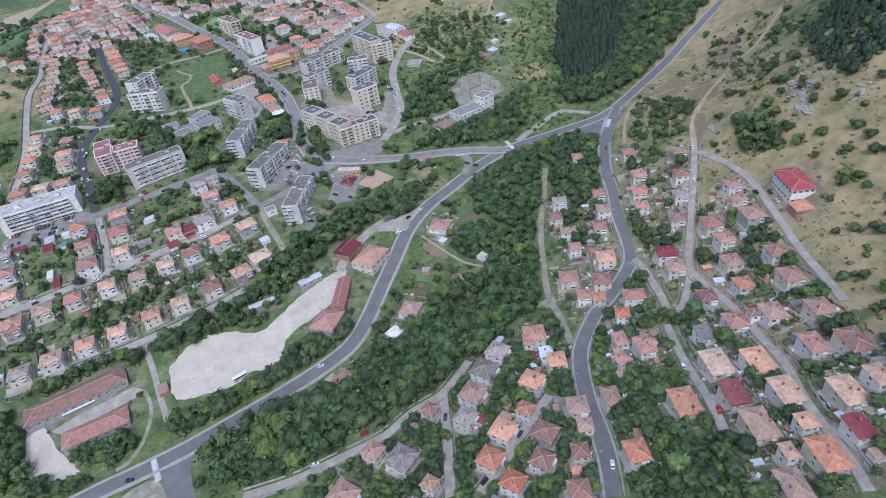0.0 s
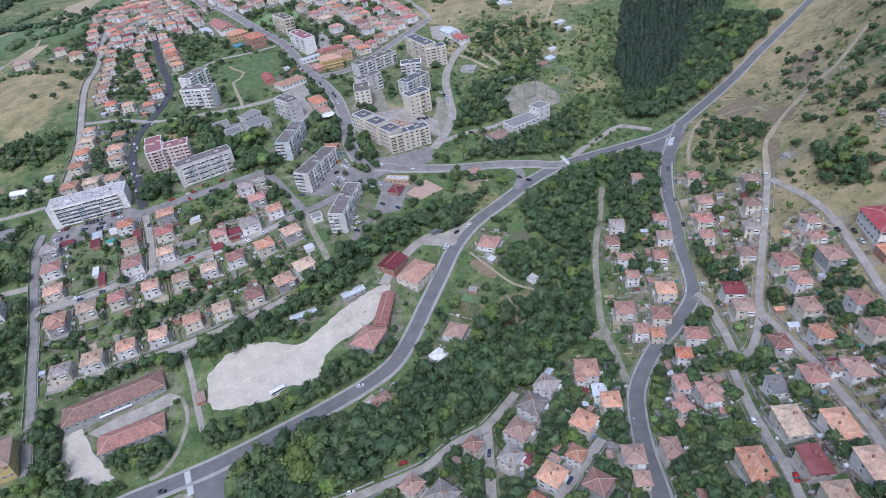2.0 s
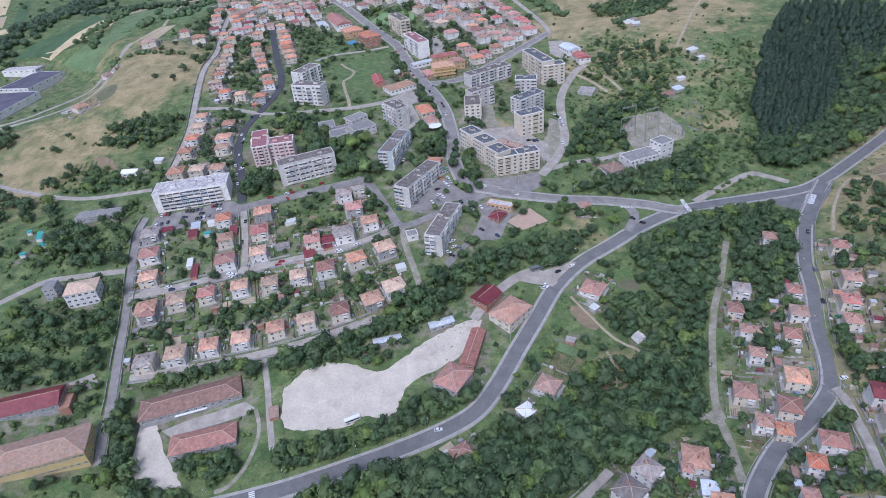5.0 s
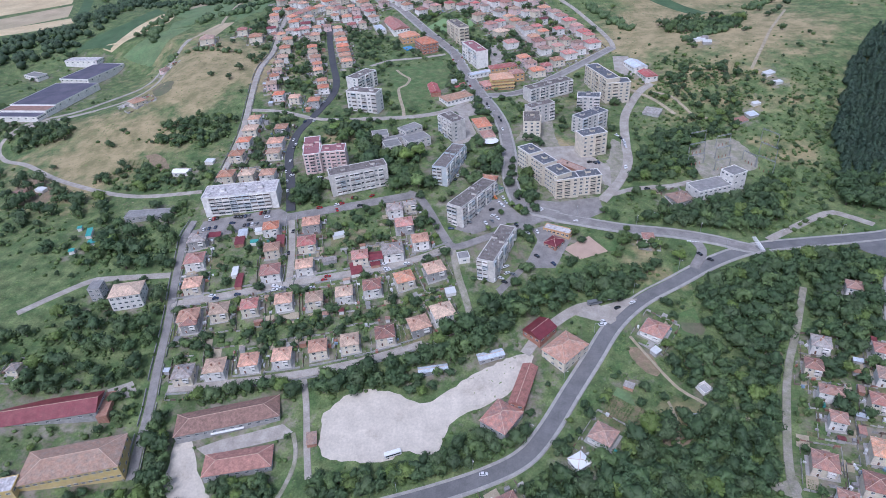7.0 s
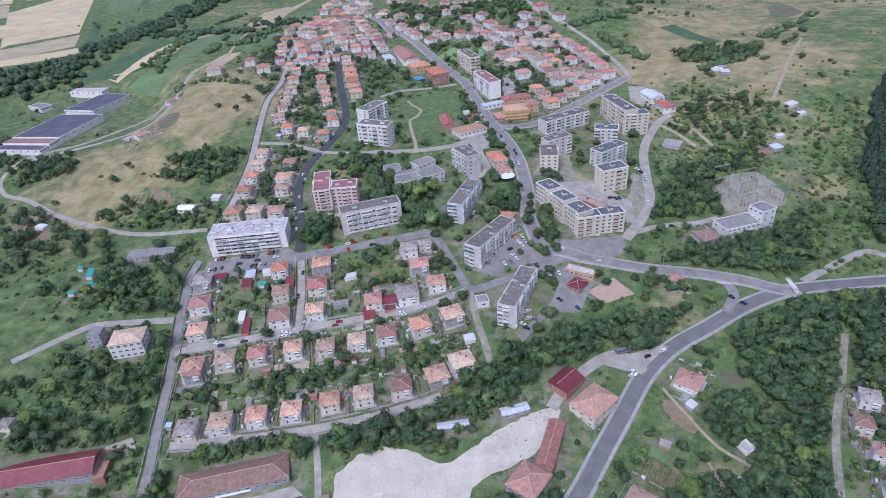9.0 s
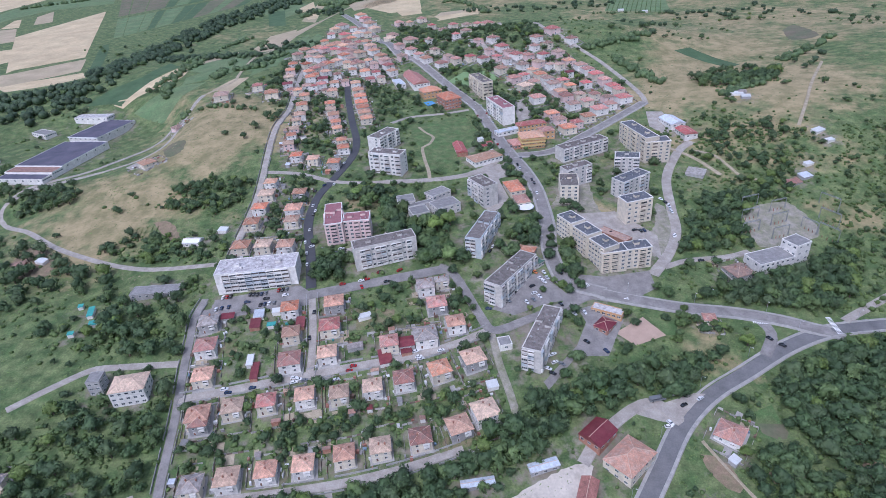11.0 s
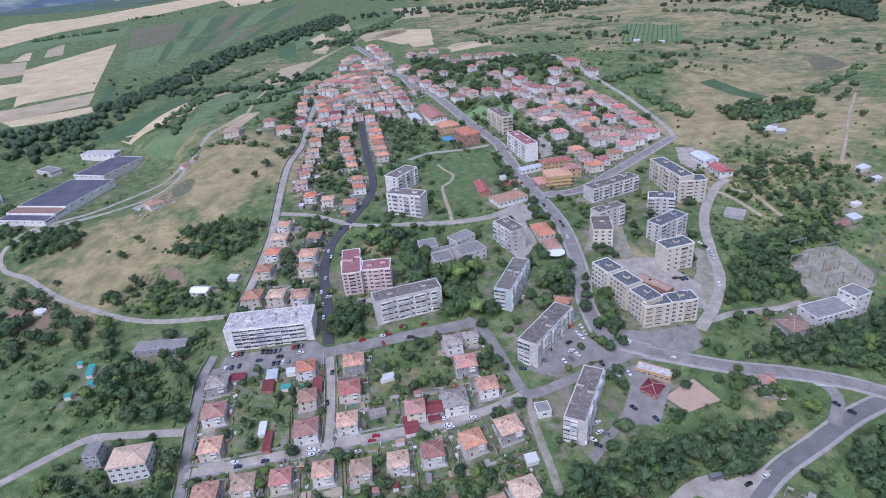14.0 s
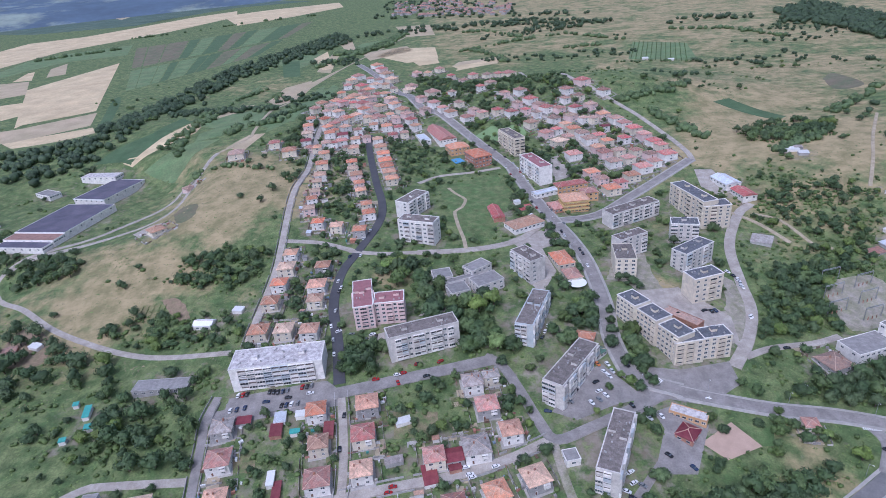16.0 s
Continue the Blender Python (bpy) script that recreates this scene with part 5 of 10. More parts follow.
house(-31.3, 282.6, 11.1, 11.1, 11, 6.0, "r")
house(-19.6, 267.6, 10.2, 10.2, 11, 6.0, "t")
house(-82.7, 221.3, 9.7, 9.7, 11, 6.0, "t")
house(-64.8, 224.9, 9.8, 9.8, 11, 6.0, "t")
house(-48.0, 229.8, 10.4, 10.4, 11, 6.0, "p")
house(-75.5, 188.4, 9.9, 9.9, 11, 6.0, "t")
house(-57.4, 191.7, 9.9, 9.9, 11, 6.0, "t")
house(-37.2, 196.1, 10.5, 10.5, 11, 6.0, "p")
house(-38.8, 297.9, 10.3, 10.3, 11, 6.0, "g")
house(-28.6, 301.6, 8.5, 6.0, 11, 6.0, "g")
house(-48.5, 255.3, 8.9, 8.9, 11, 3.0, "m")

# east rows
house(-9.6, 242.8, 11.7, 11.7, 21, 6.0, "t")
house(-28.3, 235.5, 11.0, 11.0, 21, 6.0, "o")
house(-3.8, 210.2, 12.3, 12.3, 21, 6.0, "t")
house(-17.6, 201.8, 11.5, 11.5, 21, 6.0, "t")

# front row
house(-150.0, 173.2, 10.5, 10.5, 8, 6.0, "g")
house(-133.0, 177.1, 11.1, 11.1, 8, 6.0, "t")
house(-114.1, 180.7, 10.1, 10.1, 8, 6.0, "t")
house(-95.6, 183.5, 10.1, 10.1, 8, 6.0, "t")
house(-155.8, 205.5, 9.4, 9.4, 8, 6.0, "p")

# north rows
house(-172.9, 428.1, 9.5, 9.5, 3, 6.0, "o")
house(-172.2, 411.5, 11.6, 11.6, 3, 6.0, "t")
house(-172.6, 393.1, 10.5, 10.5, 3, 6.0, "o")
house(-173.5, 373.7, 10.8, 10.8, 3, 6.0, "o")
house(-173.2, 344.9, 11.6, 11.6, 3, 6.0, "o")
house(-156.2, 343.5, 10.9, 10.9, 3, 6.0, "t")
house(-139.4, 341.5, 10.8, 10.8, 3, 6.0, "t")
house(-142.1, 371.7, 10.0, 10.0, 3, 6.0, "t")
house(-144.5, 387.5, 11.8, 11.8, 3, 6.0, "t")
house(-144.6, 409.3, 10.0, 10.0, 3, 6.0, "o")
house(-161.1, 470.3, 9.4, 9.4, 3, 6.0, "o")
house(-144.9, 463.1, 9.2, 9.2, 3, 6.0, "t")
house(-125.3, 456.0, 9.9, 9.9, 3, 6.0, "o")

# old quarter
house(-186.9, 615.6, 10.3, 10.3, 14, 6.0, "o")
house(-183.4, 588.5, 11.0, 11.0, 14, 6.0, "o")
house(-179.0, 560.9, 10.6, 10.6, 14, 6.0, "t")
house(-178.7, 545.4, 8.2, 8.2, 14, 6.0, "t")
house(-176.2, 525.1, 8.8, 8.8, 14, 6.0, "t")
house(-175.5, 510.7, 8.6, 8.6, 14, 6.0, "o")
house(-173.9, 493.2, 9.2, 9.2, 14, 6.0, "t")
house(-190.7, 644.8, 9.6, 9.6, 14, 6.0, "g")
house(-193.5, 676.4, 11.2, 11.2, 14, 6.0, "o")
house(-178.1, 671.1, 11.1, 11.1, 14, 6.0, "m")
house(-163.6, 685.3, 8.8, 8.8, 14, 6.0, "p")
house(-175.8, 652.1, 10.9, 10.9, 14, 6.0, "r")
house(-162.2, 657.7, 9.7, 9.7, 14, 6.0, "o")
house(-159.9, 633.0, 10.6, 10.6, 14, 6.0, "t")
house(-155.1, 594.5, 10.0, 10.0, 14, 6.0, "o")
house(-151.0, 577.2, 9.7, 9.7, 14, 6.0, "t")
house(-145.5, 563.4, 10.6, 10.6, 14, 6.0, "o")
house(-139.6, 543.5, 9.0, 9.0, 14, 6.0, "o")
house(-135.4, 527.1, 8.8, 8.8, 14, 6.0, "o")
house(-126.2, 499.2, 8.4, 8.4, 14, 6.0, "o")
house(-121.9, 483.4, 9.8, 9.8, 14, 6.0, "o")
house(-148.0, 700.7, 9.0, 9.0, 14, 6.0, "o")
house(-138.1, 658.7, 10.3, 10.3, 14, 6.0, "o")
house(-132.4, 638.0, 11.8, 11.8, 14, 6.0, "o")
house(-127.2, 619.5, 12.1, 12.1, 14, 6.0, "o")
house(-123.2, 601.4, 12.3, 12.3, 14, 6.0, "o")
house(-119.7, 586.7, 12.0, 12.0, 14, 6.0, "o")
house(-115.8, 572.2, 11.8, 11.8, 14, 6.0, "o")
house(-111.2, 555.4, 11.0, 11.0, 14, 6.0, "o")
house(-132.7, 696.7, 11.5, 11.5, 14, 6.0, "o")
house(-123.1, 672.0, 9.9, 9.9, 14, 6.0, "r")
house(-226.1, 726.5, 10.7, 10.7, 14, 6.0, "o")
house(-223.4, 701.1, 11.0, 11.0, 14, 6.0, "o")
house(-218.5, 675.4, 11.2, 11.2, 14, 6.0, "t")
house(-214.0, 651.6, 10.3, 10.3, 14, 6.0, "m")
house(-247.2, 647.1, 10.8, 10.8, 14, 6.0, "r")
house(-224.9, 623.5, 14.0, 14.0, 14, 6.0, "o")
house(-281.3, 624.0, 15.2, 15.2, 14, 6.0, "p")
house(-238.5, 1046.5, 15.1, 15.1, 38, 6.0, "o")
house(-231.9, 1075.1, 18.4, 18.4, 38, 6.0, "p")
house(-212.9, 995.7, 16.2, 16.2, 38, 6.0, "r")
house(-196.0, 958.2, 14.8, 14.8, 38, 6.0, "o")
house(-191.0, 996.3, 14.4, 14.4, 38, 6.0, "t")
house(-215.4, 821.5, 14.2, 14.2, 38, 6.0, "o")
house(-213.5, 779.4, 12.8, 12.8, 38, 6.0, "p")
house(-203.2, 803.7, 12.4, 12.4, 38, 6.0, "r")
house(-202.1, 838.2, 12.2, 12.2, 38, 6.0, "o")
house(-207.0, 900.8, 15.5, 15.5, 38, 6.0, "t")
house(-179.7, 817.7, 13.3, 13.3, 38, 6.0, "o")
house(-168.8, 820.2, 11.1, 11.1, 38, 6.0, "p")
house(-168.6, 884.0, 12.8, 12.8, 38, 6.0, "r")
house(-159.2, 880.9, 13.0, 13.0, 38, 6.0, "o")
house(-139.0, 793.4, 12.9, 12.9, 38, 6.0, "t")
house(-130.9, 767.2, 11.8, 11.8, 38, 6.0, "o")
house(-156.2, 741.6, 10.8, 10.8, 38, 6.0, "p")
house(-146.8, 727.0, 12.6, 12.6, 38, 6.0, "r")
house(-167.3, 756.4, 12.4, 12.4, 38, 6.0, "o")
house(-173.4, 734.1, 11.4, 11.4, 38, 6.0, "t")
house(-181.3, 725.0, 10.6, 10.6, 38, 6.0, "o")
house(-189.0, 715.9, 12.5, 12.5, 38, 6.0, "p")
house(-194.4, 706.6, 10.7, 10.7, 38, 6.0, "r")
house(-199.3, 695.3, 10.9, 10.9, 38, 6.0, "o")
house(-179.2, 694.5, 10.2, 10.2, 38, 6.0, "t")
house(-119.2, 746.3, 12.8, 12.8, 38, 6.0, "o")
house(-112.5, 731.2, 11.9, 11.9, 38, 6.0, "p")
house(-106.5, 714.2, 11.0, 11.0, 38, 6.0, "r")
house(-100.1, 696.5, 10.2, 10.2, 38, 6.0, "o")
house(-128.6, 925.2, 15.8, 15.8, 38, 6.0, "t")
house(-231.7, 810.3, 13.3, 13.3, 38, 6.0, "o")
house(-231.6, 773.0, 12.0, 12.0, 38, 6.0, "p")
house(-198.2, 1124.3, 16.1, 16.1, 38, 6.0, "r")
house(-182.8, 1075.4, 18.4, 18.4, 38, 6.0, "o")
house(-168.7, 1030.4, 16.7, 16.7, 38, 6.0, "t")
house(-211.5, 1160.2, 17.7, 17.7, 38, 6.0, "o")
house(-161.5, 774.1, 11.2, 11.2, 38, 6.0, "p")
house(-173.1, 783.5, 13.5, 13.5, 38, 6.0, "r")
house(-148.7, 763.2, 12.5, 12.5, 38, 6.0, "o")
house(-198.5, 751.3, 11.7, 11.7, 38, 6.0, "t")
house(-208.6, 724.1, 10.6, 10.6, 38, 6.0, "o")
house(-197.9, 631.3, 9.4, 9.4, 14, 6.0, "o")
house(-205.0, 631.2, 8.1, 8.1, 14, 6.0, "p")
house(-182.9, 645.0, 7.4, 7.4, 14, 6.0, "r")
house(-167.5, 632.5, 7.1, 7.1, 14, 6.0, "p")
house(-150.9, 663.2, 8.6, 8.6, 14, 6.0, "p")
house(-185.8, 727.6, 8.0, 8.0, 14, 6.0, "r")
house(-158.5, 724.6, 9.9, 9.9, 14, 6.0, "o")
house(-149.7, 718.3, 7.6, 7.6, 14, 6.0, "p")
house(-140.3, 722.7, 7.9, 7.9, 14, 6.0, "p")
house(-132.5, 730.6, 9.3, 9.3, 14, 6.0, "o")
house(-124.7, 719.4, 9.8, 9.8, 14, 6.0, "p")
house(-118.9, 692.9, 9.5, 9.5, 14, 6.0, "r")
house(-111.1, 676.7, 8.7, 8.7, 14, 6.0, "p")
house(-189.9, 902.5, 11.5, 11.5, 14, 6.0, "p")
house(-237.4, 1004.3, 12.7, 12.7, 14, 6.0, "r")
house(-235.9, 946.3, 12.1, 12.1, 14, 6.0, "o")
house(-213.1, 754.4, 9.6, 9.6, 14, 6.0, "p")
house(-189.3, 683.7, 8.1, 8.1, 14, 6.0, "o")
house(-204.6, 947.1, 11.2, 11.2, 14, 6.0, "p")
house(-186.3, 788.6, 10.0, 10.0, 14, 6.0, "r")
house(-155.3, 949.3, 11.1, 11.1, 14, 6.0, "p")
house(-173.8, 990.0, 11.6, 11.6, 14, 6.0, "o")
house(-190.2, 1029.5, 12.1, 12.1, 14, 6.0, "p")
house(-206.5, 1043.8, 12.2, 12.2, 14, 6.0, "r")

# north quarter
house(-98.9, 781.0, 11.2, 11.2, 30, 6.0, "p")
house(-91.6, 740.7, 10.7, 10.7, 30, 6.0, "p")
house(-51.3, 750.0, 9.4, 9.4, 30, 6.0, "g")
house(-34.1, 727.8, 9.2, 9.2, 30, 6.0, "p")
house(3.7, 759.5, 9.4, 9.4, 30, 6.0, "g")
house(16.3, 730.1, 9.1, 9.1, 30, 6.0, "p")
house(24.5, 712.6, 8.9, 8.9, 30, 6.0, "r")
house(36.3, 703.4, 8.8, 8.8, 30, 6.0, "p")
house(63.1, 671.4, 9.7, 9.7, 30, 6.0, "o")
house(52.7, 660.7, 9.5, 9.5, 30, 6.0, "r")
house(84.1, 680.0, 9.1, 9.1, 30, 6.0, "p")
house(93.9, 678.1, 9.1, 9.1, 30, 6.0, "p")
house(70.6, 726.5, 9.0, 9.0, 30, 6.0, "p")
house(86.9, 729.5, 9.0, 9.0, 30, 6.0, "g")
house(-50.1, 976.4, 11.3, 11.3, 30, 6.0, "p")
house(-24.8, 791.8, 9.1, 9.1, 30, 6.0, "r")

# east quarter
house(61.8, 641.1, 10.4, 10.4, 17, 6.0, "p")
house(92.6, 638.1, 10.4, 10.4, 17, 6.0, "r")
house(98.2, 623.3, 10.1, 10.1, 17, 6.0, "o")
house(104.2, 599.1, 9.8, 9.8, 17, 6.0, "p")
house(109.2, 581.2, 10.6, 10.6, 17, 6.0, "r")
house(119.3, 595.7, 9.7, 9.7, 17, 6.0, "p")
house(115.5, 626.4, 10.2, 10.2, 17, 6.0, "g")
house(129.9, 585.6, 9.5, 9.5, 17, 6.0, "p")
house(145.0, 603.2, 9.8, 9.8, 17, 6.0, "r")
house(91.7, 533.1, 9.5, 9.5, 17, 6.0, "r")
house(77.4, 542.0, 9.7, 9.7, 17, 6.0, "p")

# north quarter
house(-129.8, 963.0, 15.6, 15.6, 30, 6.0, "g")
house(-85.9, 801.6, 15.8, 15.8, 30, 6.0, "g")
house(-60.2, 786.9, 8.4, 8.4, 30, 6.0, "p")
house(-81.6, 758.7, 12.3, 12.3, 30, 6.0, "r")
house(-70.7, 740.9, 10.7, 10.7, 30, 6.0, "r")
house(-61.1, 728.2, 11.8, 11.8, 30, 6.0, "o")
house(-24.5, 718.7, 10.4, 10.4, 30, 6.0, "r")
house(-7.0, 720.8, 10.4, 10.4, 30, 6.0, "r")
house(8.6, 712.9, 11.5, 11.5, 30, 6.0, "g")
house(-41.5, 711.7, 12.9, 12.9, 30, 6.0, "p")
house(-11.7, 802.8, 11.4, 11.4, 30, 6.0, "p")
house(21.2, 1007.6, 17.9, 17.9, 30, 6.0, "g")
house(5.2, 1009.4, 12.6, 12.6, 30, 6.0, "g")
house(-12.7, 1007.5, 12.6, 12.6, 30, 6.0, "g")
house(-35.2, 1016.0, 12.7, 12.7, 30, 6.0, "g")
house(-70.7, 1020.6, 10.9, 10.9, 30, 6.0, "g")
house(-92.0, 1082.9, 13.5, 13.5, 30, 6.0, "g")
house(-129.4, 1064.6, 13.3, 13.3, 30, 6.0, "g")
house(-110.7, 1057.5, 11.3, 11.3, 30, 6.0, "o")
house(22.0, 760.7, 12.1, 12.1, 30, 6.0, "p")
house(31.8, 736.2, 13.1, 13.1, 30, 6.0, "r")
house(39.4, 721.3, 10.3, 10.3, 30, 6.0, "p")
house(48.0, 713.0, 12.7, 12.7, 30, 6.0, "r")
house(61.7, 707.3, 10.1, 10.1, 30, 6.0, "p")
house(79.0, 706.3, 11.3, 11.3, 30, 6.0, "g")
house(96.3, 709.4, 11.3, 11.3, 30, 6.0, "g")
house(53.0, 686.7, 11.1, 11.1, 30, 6.0, "p")
house(71.5, 689.0, 11.1, 11.1, 30, 6.0, "t")
house(74.8, 747.7, 11.9, 11.9, 30, 6.0, "g")
house(96.0, 766.9, 14.8, 14.8, 30, 6.0, "g")
house(115.8, 738.1, 11.7, 11.7, 30, 6.0, "p")
house(28.2, 683.7, 12.3, 12.3, 30, 6.0, "t")
house(41.1, 656.8, 11.9, 11.9, 30, 6.0, "p")
house(52.2, 634.0, 13.8, 13.8, 30, 6.0, "t")

# east quarter
house(61.5, 600.7, 13.2, 13.2, 17, 6.0, "r")
house(70.2, 659.3, 11.9, 11.9, 17, 6.0, "o")
house(77.0, 647.0, 11.7, 11.7, 17, 6.0, "p")
house(82.0, 632.4, 12.6, 12.6, 17, 6.0, "p")
house(86.6, 611.0, 11.1, 11.1, 17, 6.0, "o")
house(90.6, 598.2, 12.0, 12.0, 17, 6.0, "p")
house(94.8, 576.7, 11.6, 11.6, 17, 6.0, "p")
house(71.2, 557.4, 11.7, 11.7, 17, 6.0, "o")
house(81.9, 523.0, 12.8, 12.8, 17, 6.0, "o")
house(105.7, 686.6, 12.2, 12.2, 17, 6.0, "o")
house(101.8, 656.6, 8.2, 8.2, 17, 6.0, "m")
house(117.0, 674.2, 12.0, 12.0, 17, 6.0, "p")
house(123.3, 662.3, 11.8, 11.8, 17, 6.0, "r")
house(130.0, 648.6, 12.8, 12.8, 17, 6.0, "r")
house(136.1, 631.8, 11.3, 11.3, 17, 6.0, "g")
house(140.9, 613.9, 12.1, 12.1, 17, 6.0, "r")
house(145.3, 583.3, 13.7, 13.7, 17, 6.0, "r")
house(129.9, 569.4, 10.4, 10.4, 17, 6.0, "g")
house(117.8, 561.2, 13.3, 13.3, 17, 6.0, "r")
house(104.3, 546.1, 11.5, 11.5, 17, 6.0, "o")

# park
house(131.3, 274.8, 7.3, 7.3, -5, 3.5, "p")

# meadow
house(-305.5, 484.6, 12.6, 12.6, -40, 4.0, "o")
house(-322.4, 589.6, 11.3, 11.3, -40, 4.0, "g")

# west bank
house(-244.1, 170.6, 6.3, 6.3, 2, 4.0, "g")

# substation
house(163.7, 317.3, 13.6, 13.6, 20, 4.0, "p")


# lean-tos and sheds in the yards
def shed(x, y, w, d, rot, h, kind, wall):
    z = lowest(x, y, w, d, rot)
    KEEP.append((x, y, 0.5 * math.hypot(w, d)))
    root = thing("shed", x, y, z, rot, f"small {WALL_WORDS[wall]} yard shed with {ROOF_WORDS[kind].replace('hip ', '')}", "shed", "yard sheds")
    bm = bmesh.new()
    box(bm, -w / 2, w / 2, -d / 2, d / 2, -1.5, h)
    part("wall", bm, PLASTER[wall], root)
    bm = bmesh.new()
    a, b, t = w / 2 + 0.25, d / 2 + 0.25, 0.1
    lift = 0.16 * d
    lo = [bm.verts.new(c) for c in ((-a, -b, h), (a, -b, h), (a, b, h + lift), (-a, b, h + lift))]
    hi = [bm.verts.new((v.co.x, v.co.y, v.co.z + t)) for v in lo]
    bm.faces.new(lo[::-1])
    bm.faces.new(hi)
    for k in range(4):
        bm.faces.new((lo[k], lo[(k + 1) % 4], hi[(k + 1) % 4], hi[k]))
    part("roof", bm, TILE[kind], root)


HOMES = [o for o in scene.objects if o.name.startswith("house") and o.type == "EMPTY"]
yard = random.Random(5)
for o in HOMES:
    p = o.matrix_world.translation
    turn = math.degrees(o.matrix_world.to_euler().z)
    for _ in range(2 if p.y < 420 else 1):
        for _ in range(6):
            a, r = yard.uniform(0, math.tau), yard.uniform(7.5, 12)
            x, y, w, d = p.x + r * math.cos(a), p.y + r * math.sin(a), yard.uniform(2.4, 5.5), yard.uniform(2.2, 3.4)
            close = [l for l in LANES if abs(x - l[0]) < 14 and abs(y - l[1]) < 14]
            clear = all(math.hypot(x - q[0], y - q[1]) > q[2] + 0.5 * math.hypot(w, d) for q in KEEP)
            lane = all(abs((x - l[0]) * (l[3] - l[1]) - (y - l[1]) * (l[2] - l[0])) / max(0.1, math.hypot(l[2] - l[0], l[3] - l[1])) > l[4] + 3 or math.hypot(x - l[0], y - l[1]) > 14 for l in close)
            if clear and lane:
                shed(x, y, w, d, turn + yard.choice((0, 90, 180)), yard.uniform(2.2, 2.8), yard.choice("pppmffbbgot"), yard.choice(("grey", "grey", "brick", "cream", "white")))
                break


# sheds, tents and huts that stand out
shed(-260.4, 291.7, 3.5, 9.0, 15, 2.5, 'c', 'white')
shed(-252.4, 280.6, 6.0, 4.0, 15, 2.5, 'c', 'white')
shed(-271.2, 298.4, 3.0, 3.0, 15, 2.5, 'c', 'white')
shed(-263.2, 271.7, 3.5, 3.0, 15, 2.5, 'c', 'white')
shed(-141.8, 277.7, 6.0, 7.0, 7, 2.5, 'b', 'white')
shed(-131.1, 279.5, 5.0, 4.0, 7, 2.5, 'w', 'white')
shed(-142.1, 270.1, 6.0, 8.0, 7, 2.5, 'm', 'brick')
shed(-161.7, 277.0, 8.0, 5.0, 7, 2.5, 'm', 'grey')
shed(-114.0, 270.1, 5.0, 9.0, 7, 2.5, 'm', 'brick')
shed(-131.7, 268.7, 5.0, 3.0, 7, 2.5, 'c', 'white')
shed(-138.5, 244.0, 3.5, 8.0, 7, 2.5, 'w', 'white')
shed(-134.2, 237.3, 4.0, 12.0, 7, 2.5, 'm', 'brick')
shed(-60.1, 245.8, 7.0, 11.0, 14, 2.5, 'm', 'white')
shed(-48.6, 251.9, 6.0, 9.0, 14, 2.5, 'm', 'brick')
shed(-78.3, 252.8, 9.0, 4.0, 14, 2.5, 'g', 'grey')
shed(-75.5, 274.9, 8.0, 4.0, 20, 2.5, 'w', 'white')
shed(-196.6, 372.7, 7.0, 5.0, -10, 2.5, 'w', 'white')
shed(-333.0, 353.9, 9.0, 5.0, -20, 2.5, 'w', 'white')
shed(-350.1, 350.0, 10.0, 8.0, 20, 2.5, 'p', 'brick')
shed(0.5, 227.3, 6.0, 5.0, 15, 2.5, 'w', 'white')
shed(0.4, 507.3, 5.0, 4.0, 20, 2.5, 'w', 'white')
shed(4.1, 490.9, 5.0, 4.0, 20, 2.5, 'r', 'white')
shed(8.4, 497.5, 5.0, 4.0, 20, 2.5, 'r', 'white')
shed(9.4, 479.7, 4.0, 4.0, 20, 2.5, 'w', 'white')
shed(245.0, 1054.3, 9.0, 5.0, 0, 2.5, 'w', 'white')
shed(278.9, 1030.6, 9.0, 5.0, 0, 2.5, 'w', 'white')
shed(249.2, 565.9, 11.0, 6.0, -10, 2.5, 'w', 'white')
shed(253.5, 554.6, 8.0, 6.0, -10, 2.5, 'w', 'grey')
shed(255.1, 568.1, 7.0, 5.0, -10, 2.5, 'g', 'grey')
shed(282.0, 474.4, 11.0, 6.0, 30, 2.5, 'w', 'white')
shed(173.2, 438.7, 14.0, 11.0, -30, 2.5, 'g', 'grey')
shed(250.1, 421.0, 9.0, 7.0, 20, 2.5, 'b', 'grey')
shed(238.9, 415.0, 12.0, 7.0, 20, 2.5, 'p', 'grey')
shed(124.9, 142.6, 3.0, 3.0, 10, 2.5, 'w', 'white')
shed(-70.9, 136.7, 5.0, 7.0, 10, 2.5, 'p', 'brick')
shed(257.7, 434.0, 7.0, 4.0, 20, 2.5, 'w', 'white')
shed(284.8, 459.6, 7.0, 4.0, 20, 2.5, 'w', 'white')
shed(347.1, 132.3, 6.0, 6.0, 15, 2.5, 'g', 'grey')
shed(307.1, 165.5, 6.0, 6.0, 15, 2.5, 'g', 'grey')



# ---------------------------------------------------------------- apartment blocks


